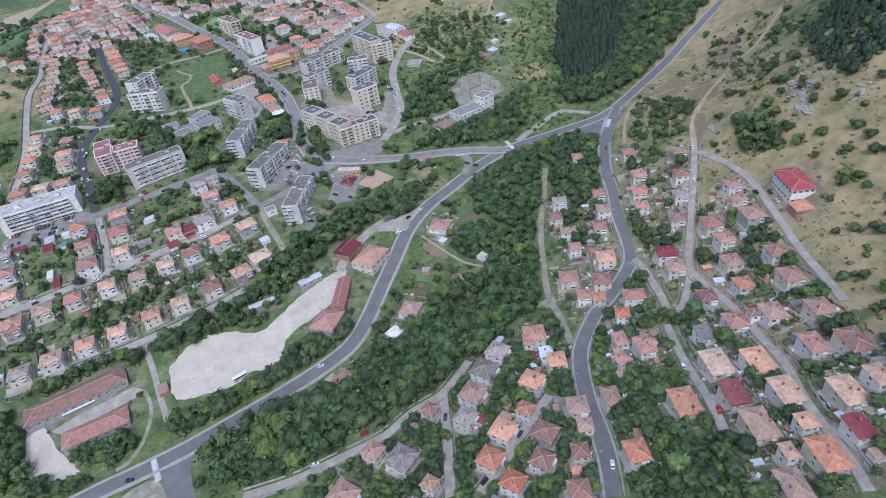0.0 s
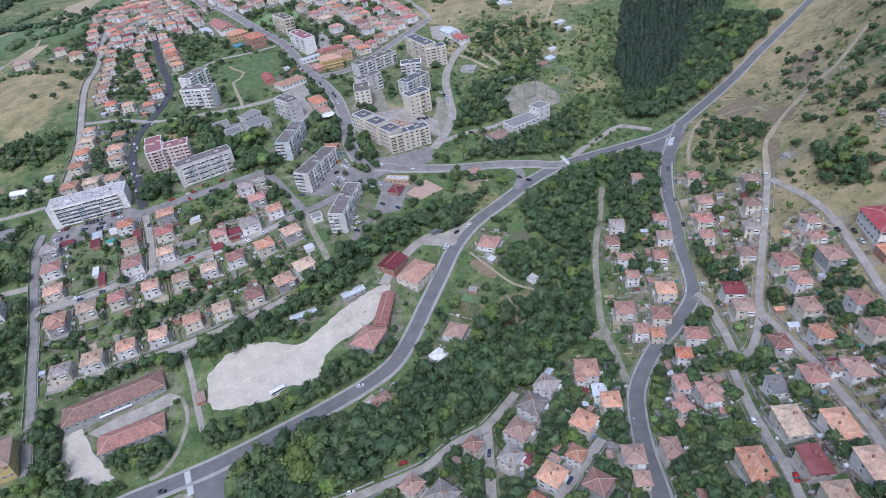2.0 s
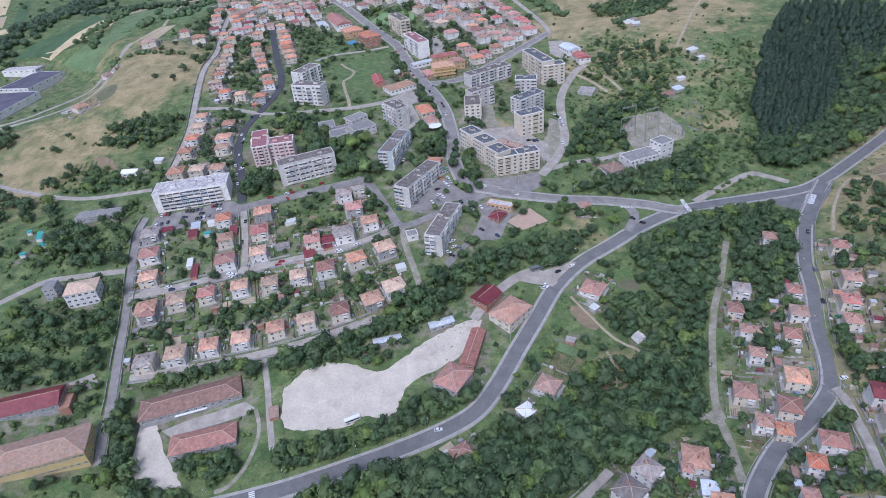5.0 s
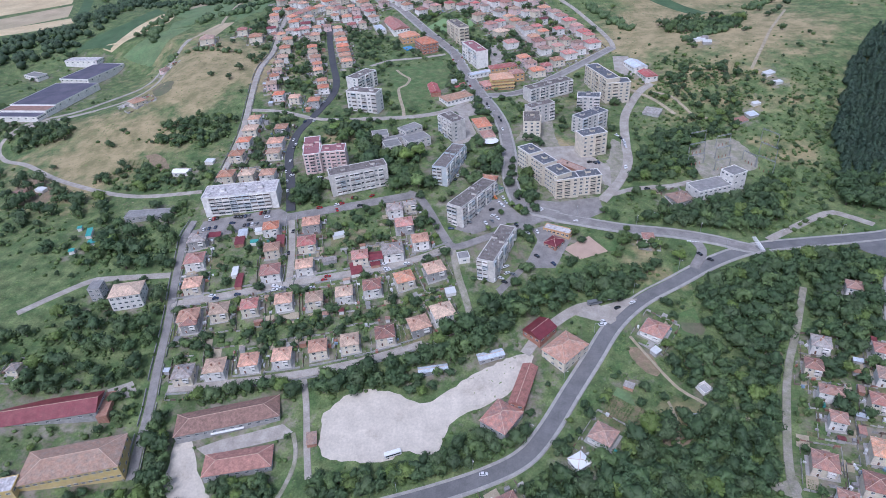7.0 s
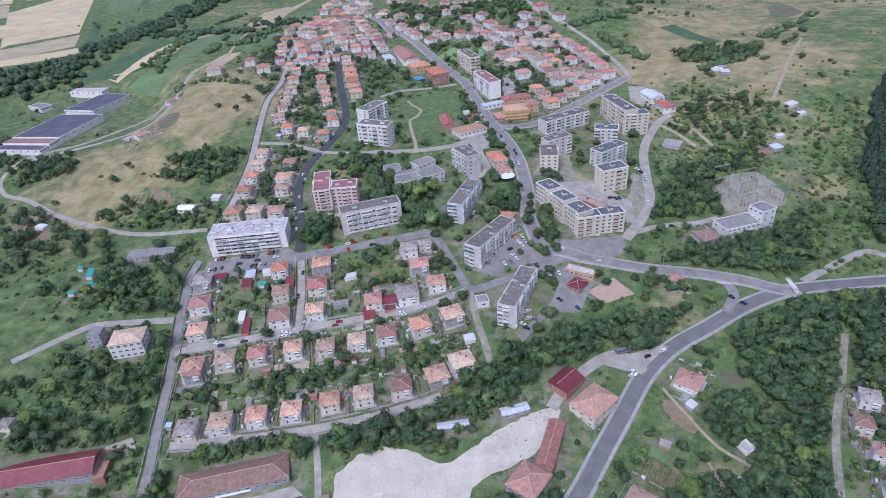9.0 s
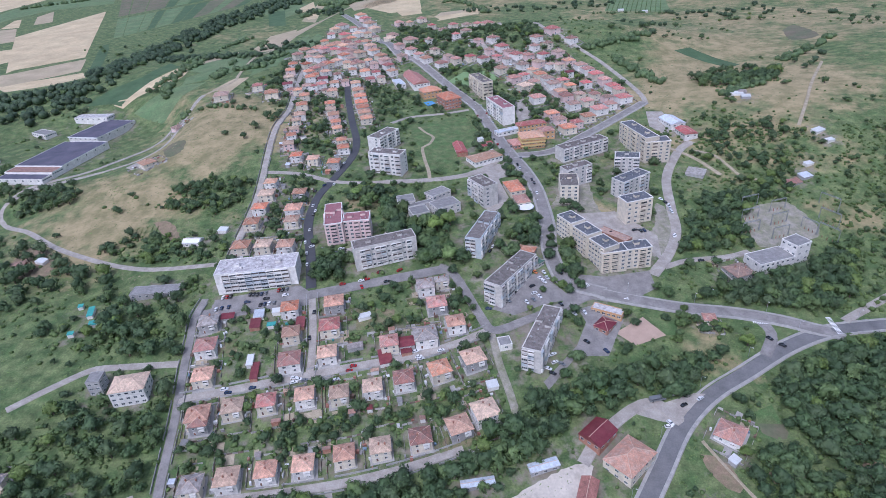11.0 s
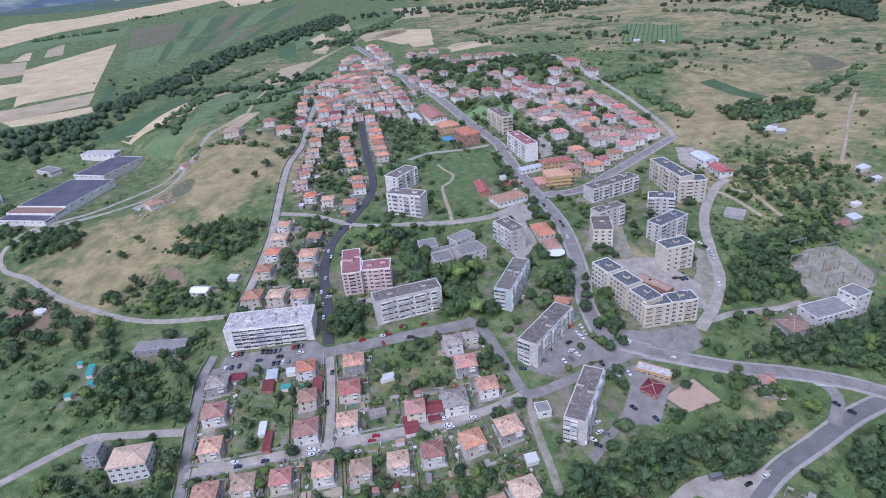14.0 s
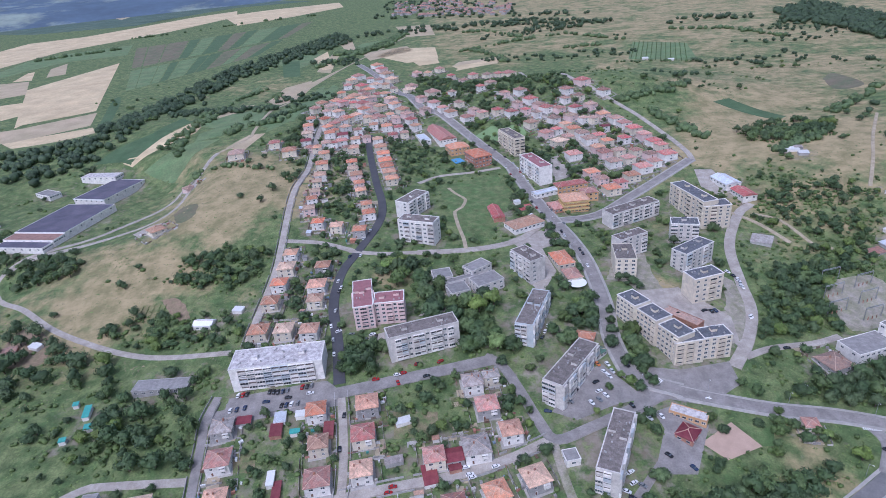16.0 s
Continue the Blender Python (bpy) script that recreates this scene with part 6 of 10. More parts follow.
def loggia_mesh(w, h, wall, style):
    """A balcony in one piece, proud of the wall: open over a solid parapet, glazed in with three casements, or a dark recess behind a railing."""
    bm = bmesh.new()
    e = w / 2
    if style == "glazed":
        opening(bm, (-e, -e + 0.12, -e / 3 - 0.05, -e / 3 + 0.05, e / 3 - 0.05, e / 3 + 0.05, e - 0.12, e), (-0.15, 0.95, 1.05, h - 0.25, h), -1.0, -0.93, {(1, 2), (3, 2), (5, 2)}, 0.05)
    elif style == "dark":
        opening(bm, (-e, -e + 0.1, e - 0.1, e), (-0.15, 0.1, 0.85, 1.0, h - 0.3, h), -1.0, -0.1, {(1, 1), (1, 3)}, 0.05)
    else:
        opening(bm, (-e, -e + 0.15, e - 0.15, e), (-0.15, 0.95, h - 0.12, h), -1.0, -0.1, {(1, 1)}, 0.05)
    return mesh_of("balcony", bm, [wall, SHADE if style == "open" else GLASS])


LOGGIA = {}
# brownish back wall, darkened to stand for the shade inside an open loggia
SHADE = material("loggia_back_shade", (0.12, 0.10, 0.095), 0.9, 0.3, 1.5, 0.4, 0.0, (0.22, 0.19, 0.17), 0.4)


def loggia(wall, w, style="open"):
    """The balcony of that wall, width and style, built when first asked for."""
    w = round(w, 1)
    if (wall, w, style) not in LOGGIA:
        LOGGIA[wall, w, style] = loggia_mesh(w, 2.6, PLASTER[wall], style)
    return LOGGIA[wall, w, style]


FLAT_WINDOW = window_mesh(2.0, 1.5, "flat_window")


def stair_house(parent, x, y, z, w, d, h, wall, roof):
    bm = bmesh.new()
    box(bm, x - w / 2, x + w / 2, y - d / 2, y + d / 2, z, z + h)
    box(bm, x - w / 2 - 0.15, x + w / 2 + 0.15, y - d / 2 - 0.15, y + d / 2 + 0.15, z + h, z + h + 0.15, 1)
    return part("stair_head", bm, [wall, roof], parent)


def apartment(x, y, rot, length, depth, height, floors, wall, roof, label, pattern, heads=2, trim=None, sides=(1, 3), rim=0.45, end_pattern="w", clutter=6):
    """A slab block whose front left corner stands at x, y. pattern: for each bay of the front, w a window, b a balcony, . blank wall."""
    c, s = math.cos(radians(rot)), math.sin(radians(rot))
    cx, cy = x + c * length / 2 - s * depth / 2, y + s * length / 2 + c * depth / 2
    z = lowest(cx, cy, length, depth, rot)
    height += max(0, terrain(x, y) - z) * 0.8
    root = thing("apartment_block", cx, cy, z, rot, label, "apartment block", "apartment blocks")
    for k in range(int(length / 8) + 1):
        KEEP.append((x + c * min(k * 8, length) - s * depth / 2, y + s * min(k * 8, length) + c * depth / 2, depth / 2 + 2.5))
    w, d = length, depth
    m = PLASTER[wall]
    bm = bmesh.new()
    box(bm, -w / 2, w / 2, -d / 2, d / 2, -3, height)
    part("wall", bm, m, root)
    bm = bmesh.new()
    box(bm, -w / 2 + rim, w / 2 - rim, -d / 2 + rim, d / 2 - rim, height, height + 0.1)
    deck = part("roof", bm, roof, root)
    bm = bmesh.new()
    e = 0.12
    for x0, x1, y0, y1 in ((-w / 2 - e, w / 2 + e, -d / 2 - e, -d / 2 + rim), (-w / 2 - e, w / 2 + e, d / 2 - rim, d / 2 + e), (-w / 2 - e, -w / 2 + rim, -d / 2 + rim, d / 2 - rim), (w / 2 - rim, w / 2 + e, -d / 2 + rim, d / 2 - rim)):
        box(bm, x0, x1, y0, y1, height - 0.1, height + 0.42)
    part("parapet", bm, trim or m, root)
    for k in range(heads):
        stair_house(root, (k + 0.5) * w / heads - w / 2 + dice.uniform(-1, 1) * w * 0.04, dice.uniform(-0.05, 0.15) * d, height + 0.1, 3.4, 3.0, 1.7, m, roof)
    for k in range(clutter):
        bm = bmesh.new()
        a, b = dice.uniform(-0.46, 0.46) * w, dice.uniform(-0.36, 0.36) * d
        box(bm, a - 0.35, a + 0.35, b - 0.35, b + 0.35, height + 0.1, height + 0.1 + dice.uniform(0.5, 1.1))
        part("roof_vent", bm, PLASTER["grey"], deck)
    storey = (height - 1.4) / floors
    for side in range(4):
        if side == 2 or (side in (1, 3) and side not in sides):
            continue
        span = w if side % 2 == 0 else d
        bays = pattern if side == 0 else end_pattern
        for fl in range(floors):
            for k, ch in enumerate(bays):
                if ch == "." or (ch == "v" and fl % 2):
                    continue
                along = ((k + 0.5) / len(bays) - 0.5) * span
                zz = 1.5 + fl * storey
                if ch == "b":
                    tone = dice.choice((wall, "white", "white", "panel", "blue")) if wall in ("panel", "blue", "white") else wall
                    style = dice.choice(("open", "open", "glazed", "glazed", "dark")) if wall in ("panel", "blue", "white") else dice.choice(("open", "dark", "glazed"))
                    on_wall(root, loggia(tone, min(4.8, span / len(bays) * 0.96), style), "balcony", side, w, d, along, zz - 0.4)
                elif ch == "d":
                    on_wall(root, loggia(wall, min(4.2, span / len(bays) * 0.96), "dark"), "balcony", side, w, d, along, zz - 0.4)
                else:
                    on_wall(root, FLAT_WINDOW, "window", side, w, d, along, zz + 0.5)
    return root


apartment(-174.8, 299.0, 6.8, 52.4, 18.7, 15.3, 5, 'white', ROOF_WHITE, 'long white panel apartment block with loggias and pale roof', '.bbbbbbbbb.', 2, sides=(1,), end_pattern='.', clutter=14)
apartment(-85.5, 315.9, 19.7, 42.3, 12.0, 16.8, 4, 'panel', ROOFING, 'grey concrete apartment block with patchwork glazed balconies', '.bbwbbwbbwb.', 2, sides=(1, 3), end_pattern='.')
apartment(-98.7, 348.9, 5.1, 18.9, 13.5, 15.4, 5, 'pink', ROOF_MAUVE, 'pink apartment block with a maroon felt roof', 'wwbwb', 2, sides=(1, 3), end_pattern='.w', trim=PLASTER['white'])
apartment(-110.6, 343.8, 10.4, 12.5, 34.0, 16.5, 6, 'pink', ROOF_MAUVE, 'tall stepped pink apartment block with a maroon roof', 'wbw', 3, sides=(3, 1), end_pattern='wwbww', trim=PLASTER['white'])
apartment(-13.0, 330.4, -20.0, 10.9, 40.5, 14.8, 5, 'blue', ROOFING, 'blue-grey panel apartment block with a brown felt roof', 'bb.', 2, sides=(1,), end_pattern='bwbbwbbwbbwb', clutter=14)
apartment(-1.4, 288.8, -34.7, 11.8, 43.3, 14.8, 5, 'panel', ROOFING, 'white and grey panel apartment block beside the car park', 'bb.', 2, sides=(1,), end_pattern='bwbbwbbwbbwb', clutter=14)
apartment(17.4, 238.9, -22.5, 10.9, 42.4, 14.8, 5, 'panel', ROOFING, 'grey panel apartment block with cluttered brown felt roof', 'bb.', 2, sides=(1,), end_pattern='bwbbwbbwbbwb', clutter=14)
apartment(50.7, 354.5, -62.2, 15.9, 12.0, 14.8, 5, 'cream', ROOF_BLUE, 'cream apartment block section with slate blue roof and white parapets', 'wwwwd', 1, sides=(1,), end_pattern='.', trim=PLASTER['white'], clutter=4)
apartment(59.5, 341.2, -62.2, 15.9, 12.0, 15.2, 5, 'cream', ROOF_BLUE, 'cream apartment block section with slate blue roof and white parapets', 'wwwwd', 1, sides=(1,), end_pattern='.', trim=PLASTER['white'], clutter=4)
apartment(68.2, 327.7, -62.2, 15.9, 12.0, 15.5, 5, 'cream', ROOF_BLUE, 'cream apartment block section with slate blue roof and white parapets', 'wwwwd', 1, sides=(1,), end_pattern='.', trim=PLASTER['white'], clutter=4)
apartment(74.3, 313.0, 10.3, 17.3, 10.4, 14.8, 5, 'cream', ROOF_BLUE, 'cream apartment block section with stepped front and slate blue roof', 'ddw', 1, sides=(1, 3), end_pattern='ww', trim=PLASTER['white'], clutter=4)
apartment(91.0, 317.9, 10.3, 17.3, 10.4, 14.4, 5, 'cream', ROOF_BLUE, 'cream apartment block section with stepped front and slate blue roof', 'wwdw', 1, sides=(1, 3), end_pattern='ww', trim=PLASTER['white'], clutter=4)
apartment(124.5, 502.1, -74.6, 45.2, 12.0, 17.6, 6, 'cream', ROOF_BLUE, 'cream apartment block with dark roof in the courtyard quarter', 'wwbwwbwwb', 2, sides=(1,), end_pattern='.', trim=PLASTER['white'])
apartment(136.5, 458.5, 2.5, 21.1, 12.0, 18.2, 6, 'cream', ROOF_BLUE, 'cream apartment block wing with dark roof', 'wbww', 1, sides=(1,), end_pattern='w.', trim=PLASTER['white'])
apartment(69.7, 458.8, 28.8, 46.3, 12.0, 12.0, 4, 'panel', ROOFING, 'weathered grey apartment block with open balconies', 'bwbwbwbwb', 3, sides=(1,), end_pattern='.')
apartment(57.8, 391.8, -4.6, 13.8, 22.7, 14.8, 5, 'cream', ROOFING, 'weathered cream apartment tower with a grey roof', 'www', 1, sides=(1,), end_pattern='wwbw')
apartment(66.0, 415.1, 27.7, 24.1, 9.6, 15.0, 5, 'panel', ROOFING, 'grey stepped apartment tower', 'bwwb', 1, sides=(1,), end_pattern='ww')
apartment(101.2, 366.6, 18.8, 21.2, 12.0, 17.6, 5, 'cream', ROOF_BLUE, 'cream apartment tower with a dark slate roof', 'wwbw', 1, sides=(1, 3), end_pattern='..', trim=PLASTER['white'])
apartment(106.0, 398.8, 35.3, 29.3, 12.0, 14.8, 5, 'panel', ROOF_BLUE, 'grey apartment block with a dark stepped roof', 'bwwbw', 2, sides=(1, 3), end_pattern='ww', trim=PLASTER['white'])
apartment(107.9, 440.5, -12.2, 19.3, 12.0, 14.8, 5, 'panel', ROOF_BLUE, 'grey apartment block at the end of the row', 'bwwb', 1, sides=(1, 3), end_pattern='ww', trim=PLASTER['white'])
apartment(-10.7, 405.5, -58.5, 22.8, 12.0, 15.0, 5, 'panel', ROOFING, 'pale grey stepped apartment block beside the avenue', 'bwbwb', 2, sides=(1,), end_pattern='w.')
apartment(-8.6, 653.5, -69.8, 40.8, 11.5, 14.8, 5, 'cream', ROOFING, 'cream apartment block with open balconies beside the avenue', 'bbwbbwbb', 2, sides=(1,), end_pattern='bb')
apartment(8.3, 584.5, -70.0, 43.1, 12.6, 14.8, 5, 'white', ROOF_MAUVE, 'white apartment block beside the avenue', 'wbwwbwwb', 2, sides=(1,), end_pattern='..')
apartment(-93.4, 447.2, -20.0, 29.6, 12.0, 16.9, 5, 'white', ROOFING, 'white apartment block with stepped wings by the green', 'wbwbwb', 2, sides=(1, 3), end_pattern='.w')
apartment(-88.3, 477.7, 57.5, 28.1, 13.1, 14.8, 5, 'white', ROOFING, 'white apartment block wing by the green', 'bwbwb', 1, sides=(1, 3), end_pattern='.w')



# ---------------------------------------------------------------- public and industrial buildings


def hall(name, x, y, w, d, rot, h, shape, roof, wall, label, category, floors=1, bays=(6, 3), rise=0.22, over=0.4, win=None, group=""):
    """A larger building. shape: hip, gable or flat."""
    z = lowest(x, y, w, d, rot)
    h += max(0, terrain(x, y) - z) * 0.5
    c, s = math.cos(radians(rot)), math.sin(radians(rot))
    for k in range(-2, 3):
        for q in (-1, 0, 1):
            KEEP.append((x + c * w * 0.2 * k - s * d * 0.3 * q, y + s * w * 0.2 * k + c * d * 0.3 * q, max(w / 8, d / 5, 2.5) + 1))
    root = thing(name, x, y, z, rot, label, category, group)
    bm = bmesh.new()
    box(bm, -w / 2, w / 2, -d / 2, d / 2, -3, h)
    part("wall", bm, PLASTER[wall], root)
    bm = bmesh.new()
    if shape == "flat":
        box(bm, -w / 2 + 0.3, w / 2 - 0.3, -d / 2 + 0.3, d / 2 - 0.3, h, h + 0.12)
        deck = part("roof", bm, roof, root)
        bm = bmesh.new()
        for x0, x1, y0, y1 in ((-w / 2 - 0.1, w / 2 + 0.1, -d / 2 - 0.1, -d / 2 + 0.3), (-w / 2 - 0.1, w / 2 + 0.1, d / 2 - 0.3, d / 2 + 0.1), (-w / 2 - 0.1, -w / 2 + 0.3, -d / 2 + 0.3, d / 2 - 0.3), (w / 2 - 0.3, w / 2 + 0.1, -d / 2 + 0.3, d / 2 - 0.3)):
            box(bm, x0, x1, y0, y1, h - 0.15, h + 0.35)
        part("parapet", bm, PLASTER[wall], root)
    else:
        edges = hip_roof(bm, w, d, h + 0.16, rise * min(w, d), over, gable=shape == "gable")
        deck = part("roof", bm, roof, root)
        bm = bmesh.new()
        for p, q in edges if shape == "hip" else edges[4:]:
            rail(bm, p, q, 0.16)
        part("ridge_tiles", bm, RIDGE, deck)
    win = win or WINDOW_WIDE
    storey = h / floors
    for side in (0, 1, 3):
        span, n = (w, bays[0]) if side == 0 else (d, bays[1])
        for fl in range(floors):
            for k in range(n):
                on_wall(root, win, "window", side, w, d, ((k + 0.5) / n - 0.5) * span, fl * storey + max(0.6, storey - 2.3))
    return root


# the depot under the hill: long barracks with tired tiles, beside a yellow school
depot = hall("barrack", -118.4, 149.4, 54, 15, 13.8, 4.5, "hip", RUST, "grey", "long low barrack with a patched rusty tile roof", "barrack", 1, (12, 3), group="barracks")
bm = bmesh.new()
box(bm, -9, 8, -8.6, -7.2, 2.6, 3.0)
part("awning", bm, WHITE, depot, "white sheet awning")
hall("barrack", -106.7, 125.3, 34, 13, 10.1, 4.0, "hip", RUST, "grey", "low derelict barrack with a faded red tile roof", "barrack", 1, (7, 2), group="barracks")
barn = hall("barrack", -213, 148.5, 50, 15, 10.7, 4.5, "gable", TILE["m"], "grey", "long maroon metal-roofed barn with pale skylights", "barrack", 1, (9, 2), group="barracks")
bm = bmesh.new()
box(bm, 24.6, 30, -9, 9, -3, 4.6)
part("end_wall", bm, PLASTER["brick"], barn)
for k in range(7):
    bm = bmesh.new()
    box(bm, -23 + k * 6.6, -19 + k * 6.6, -3.6, -3.0, 6.2, 6.35)
    part("skylight", bm, WHITE, barn)
school = hall("school_building", -187.2, 120.5, 47, 20, 13.1, 8.5, "hip", FADED, "yellow", "yellow plastered school building with a faded orange tile roof", "school", 2, (14, 4), 0.2)
for k in range(9):
    shared("dormer", CHIMNEY, school, pose(-19 + k * 4.7, 6.4 if k % 2 else -6.2, 10.2))
hall("annex", -216, 104.5, 17, 9, 13.1, 5.0, "flat", ROOF_WHITE, "yellow", "flat-roofed yellow annex with a white deck", "annex", 1, (4, 2))

# the old works beside the quarry floor
hall("works_shed", 40.1, 161.9, 29, 8, 70.6, 4.0, "gable", RUST, "brick", "long brick shed with a rusty red roof", "shed", 1, (5, 2))
hall("works_house", 27.4, 142.2, 15, 17, -36, 5.0, "hip", TILE["p"], "grey", "broken-roofed works house with missing tiles", "house", 1, (3, 3))
hall("workshop", 64.8, 183.9, 15.6, 21, -46, 6.0, "hip", FADED, "cream", "cream workshop with a patched orange tile roof", "workshop", 2, (3, 4))
hall("open_hall", 52.1, 197.2, 12.4, 15, -45, 5.0, "gable", TILE["m"], "brick", "brick hall with a dark red metal roof", "hall", 1, (3, 3))
hall("canopy", 62.9, 117.7, 7.3, 7.8, -58.7, 3.0, "hip", WHITE, "white", "small building with a bright white sheet roof", "canopy", 1, (1, 1), 0.12)
for x, y, w, d, r in ((-8.7, 173.6, 16, 4, 9), (23.4, 181.5, 14.6, 5, 17)):
    hall("sheet_shed", x, y, w, d, r, 2.8, "gable", TILE["b"], "grey", "low yard shed under pale corrugated sheets", "shed", 1, (3, 1), 0.12, group="sheet sheds")

# shops and the square
hall("supermarket", 3.0, 464.5, 27, 16, 29.4, 4.5, "hip", TILE["o"], "white", "white supermarket with an orange tile roof", "shop", 1, (7, 3), 0.16)
hall("store_shed", -18.2, 485.6, 9, 26.0, -169.0, 3.5, "gable", TILE["r"], "brick", "low store with a bright red roof", "shed", 1, (2, 4))
hall("restaurant", 24.8, 411.0, 20, 12, -75.2, 5.0, "hip", TILE["o"], "cream", "cream restaurant with a bright orange roof", "restaurant", 1, (5, 3))
cafe = hall("cafe", 29.1, 392.3, 14, 10, -78.2, 4.5, "hip", TILE["p"], "cream", "cafe with a brown tile roof and round white canopy", "cafe", 1, (3, 2))
bm = bmesh.new()
bmesh.ops.create_cone(bm, cap_ends=True, segments=24, radius1=6.5, radius2=6.0, depth=0.5, matrix=pose(9.5, 0, 3.2))
part("canopy", bm, WHITE, cafe, "round white canopy")
hotel = hall("hotel", 46, 497, 20, 17, 7.4, 10.0, "hip", TILE["o"], "orange", "orange hotel with balcony bands and a tiled roof", "hotel", 3, (7, 5), 0.2, 1.0)
for fl in range(3):
    bm = bmesh.new()
    box(bm, -10.9, 10.9, -9.6, -8.5, 2.6 + fl * 3.1, 3.6 + fl * 3.1)
    part("balcony", bm, PLASTER["yellow"], hotel)
    bm = bmesh.new()
    box(bm, -11.1, -10.0, -8.4, 7.0, 2.6 + fl * 3.1, 3.6 + fl * 3.1)
    part("balcony", bm, PLASTER["yellow"], hotel)
hall("hotel_wing", 48.6, 532.2, 27, 11, 13.9, 6.5, "hip", TILE["r"], "orange", "hotel wing with a dark red roof", "hotel", 2, (7, 2))
hall("hotel_wing", 61, 514, 13, 12, 10, 7.5, "hip", TILE["r"], "orange", "square hotel wing with a red roof", "hotel", 2, (3, 3))
hall("hotel_terrace", 31.9, 495.5, 16, 10, -70.5, 3.6, "hip", TILE["r"], "brick", "restaurant terrace under a red roof", "restaurant", 1, (4, 3))
hall("blue_shed", 25.6, 524, 22.6, 8, 26, 4.0, "gable", TILE["b"], "white", "long shed with a pale blue metal roof", "shed", 1, (5, 2), 0.1)
for k, (x, y, w, d, r, h) in enumerate(((-58.6, 393.2, 13, 13, 13.4, 6), (-34.6, 401, 17.4, 11, 40, 7), (-28.5, 385.1, 19.5, 14, 29.2, 7), (-47.4, 376, 13, 13, 21.5, 7), (-47, 388, 20, 5, 24, 5))):
    hall("kindergarten", x, y, w, d, r, h, "flat", TILE["f"], "panel", "low pale kindergarten pavilion with a flat grey roof", "kindergarten", 2, (4, 3), group="kindergarten pavilions")
hall("market_hall", -71.9, 679, 19, 58, 20, 5.0, "gable", TILE["r"], "white", "long market hall with a bright red roof", "market", 1, (5, 8), 0.18)
hall("market_hall", -90, 668, 10, 28, 20, 4.0, "flat", TILE["b"], "white", "market annex with a pale blue flat roof", "market", 1, (2, 5))
hall("inn", -52.2, 636, 21, 18, 20.3, 7.0, "hip", TILE["o"], "orange", "inn with an orange tile roof beside the pool", "inn", 2, (5, 4))
hall("inn", -31, 608, 18, 26, 24.1, 10.0, "hip", TILE["o"], "brick", "red brick inn with an orange tile roof", "inn", 3, (5, 6))
bm = bmesh.new()
box(bm, -5, 5, -8, 8, -0.4, 0.25)
pool = part("swimming_pool", bm, material("pool_water", (0.10, 0.36, 0.66), 0.1, 0.08, 3.0, 0.6, 0.1))
pool.matrix_world = pose(-52, 613, terrain(-52, 613) + 0.3, 0, 0, 24)
tagged(pool, "bright blue outdoor swimming pool beside the inn", "pool")
hall("warehouse", 177, 523.4, 22.6, 14, -77.2, 5.0, "gable", TILE["b"], "white", "warehouse with a pale blue metal roof", "warehouse", 1, (5, 2), 0.16)
hall("warehouse", 183.2, 500.5, 19, 12, -80.2, 5.0, "gable", TILE["r"], "white", "warehouse with a red metal roof", "warehouse", 1, (5, 2), 0.16)
hall("kiosk_row", 72.3, 279.3, 18.6, 6.5, -29.4, 3.5, "flat", ROOF_WHITE, "orange", "row of shops under a pale pink flat roof", "shop", 1, (6, 1))
hall("garden_cafe", 68.6, 268.2, 9, 10.5, -40, 2.8, "hip", TILE["m"], "brick", "garden cafe under a dark red roof", "cafe", 1, (2, 2))
hall("substation_hut", 8.7, 254.6, 7.3, 7.6, 11.8, 3.5, "flat", TILE["f"], "white", "small white transformer hut with a flat roof", "hut", 1, (1, 1))
hall("sheet_shed", 88, 322, 6, 7, -50, 3.0, "flat", TILE["r"], "brick", "small brick garage with a red roof", "shed", 1, (1, 1))
garages = hall("garage_row", 86.8, 356.4, 35.6, 7.5, -49.1, 2.6, "flat", TILE["p"], "brick", "long row of brick garages with dark doors", "garage", 1, (0, 0))
for k in range(11):
    bm = bmesh.new()
    box(bm, -17.4 + k * 3.0, -15.1 + k * 3.0, -3.83, -3.7, 0, 2.1)
    part("garage_door", bm, DOOR, garages)
hall("red_kiosk", 28.4, 334, 11, 7, -20, 3.0, "hip", TILE["o"], "brick", "kiosk with a bright orange-red roof by the park", "kiosk", 1, (2, 1))
hall("green_kiosk", 33.3, 322.5, 9, 6, -48, 3.0, "hip", material("metal_green", (0.09, 0.17, 0.12), 0.5, 0.15, 2.0), "white", "white kiosk with a dark green metal roof", "kiosk", 1, (3, 2))

# the western edge
big = hall("large_house", -200.8, 225, 18.7, 14, 11.5, 9.5, "hip", TILE["t"], "white", "large white three-storey house with a pale tile roof", "house", 3, (5, 3), 0.2)
hall("unfinished_house", -222.5, 229, 7.3, 9, 8, 9.0, "flat", TILE["f"], "grey", "unfinished bare concrete house shell", "house", 3, (2, 2))
hall("long_barn", -221.8, 307.9, 33, 10, 2.9, 4.0, "flat", TILE["f"], "grey", "long low concrete barn with a flat roof", "barn", 1, (7, 2))
hall("hangar", -216.9, 362.3, 13, 8, -4.6, 2.8, "gable", WHITE, "white", "small white metal hangar in the meadow", "hangar", 1, (2, 1))
hall("villa", 291.6, 79.8, 12.4, 22, -18.6, 8.0, "hip", tiled("tile_wine", (0.34, 0.105, 0.095), (0.30, 0.15, 0.13)), "white", "white hillside villa with a large red tile roof", "villa", 2, (4, 6), 0.16, 0.8)
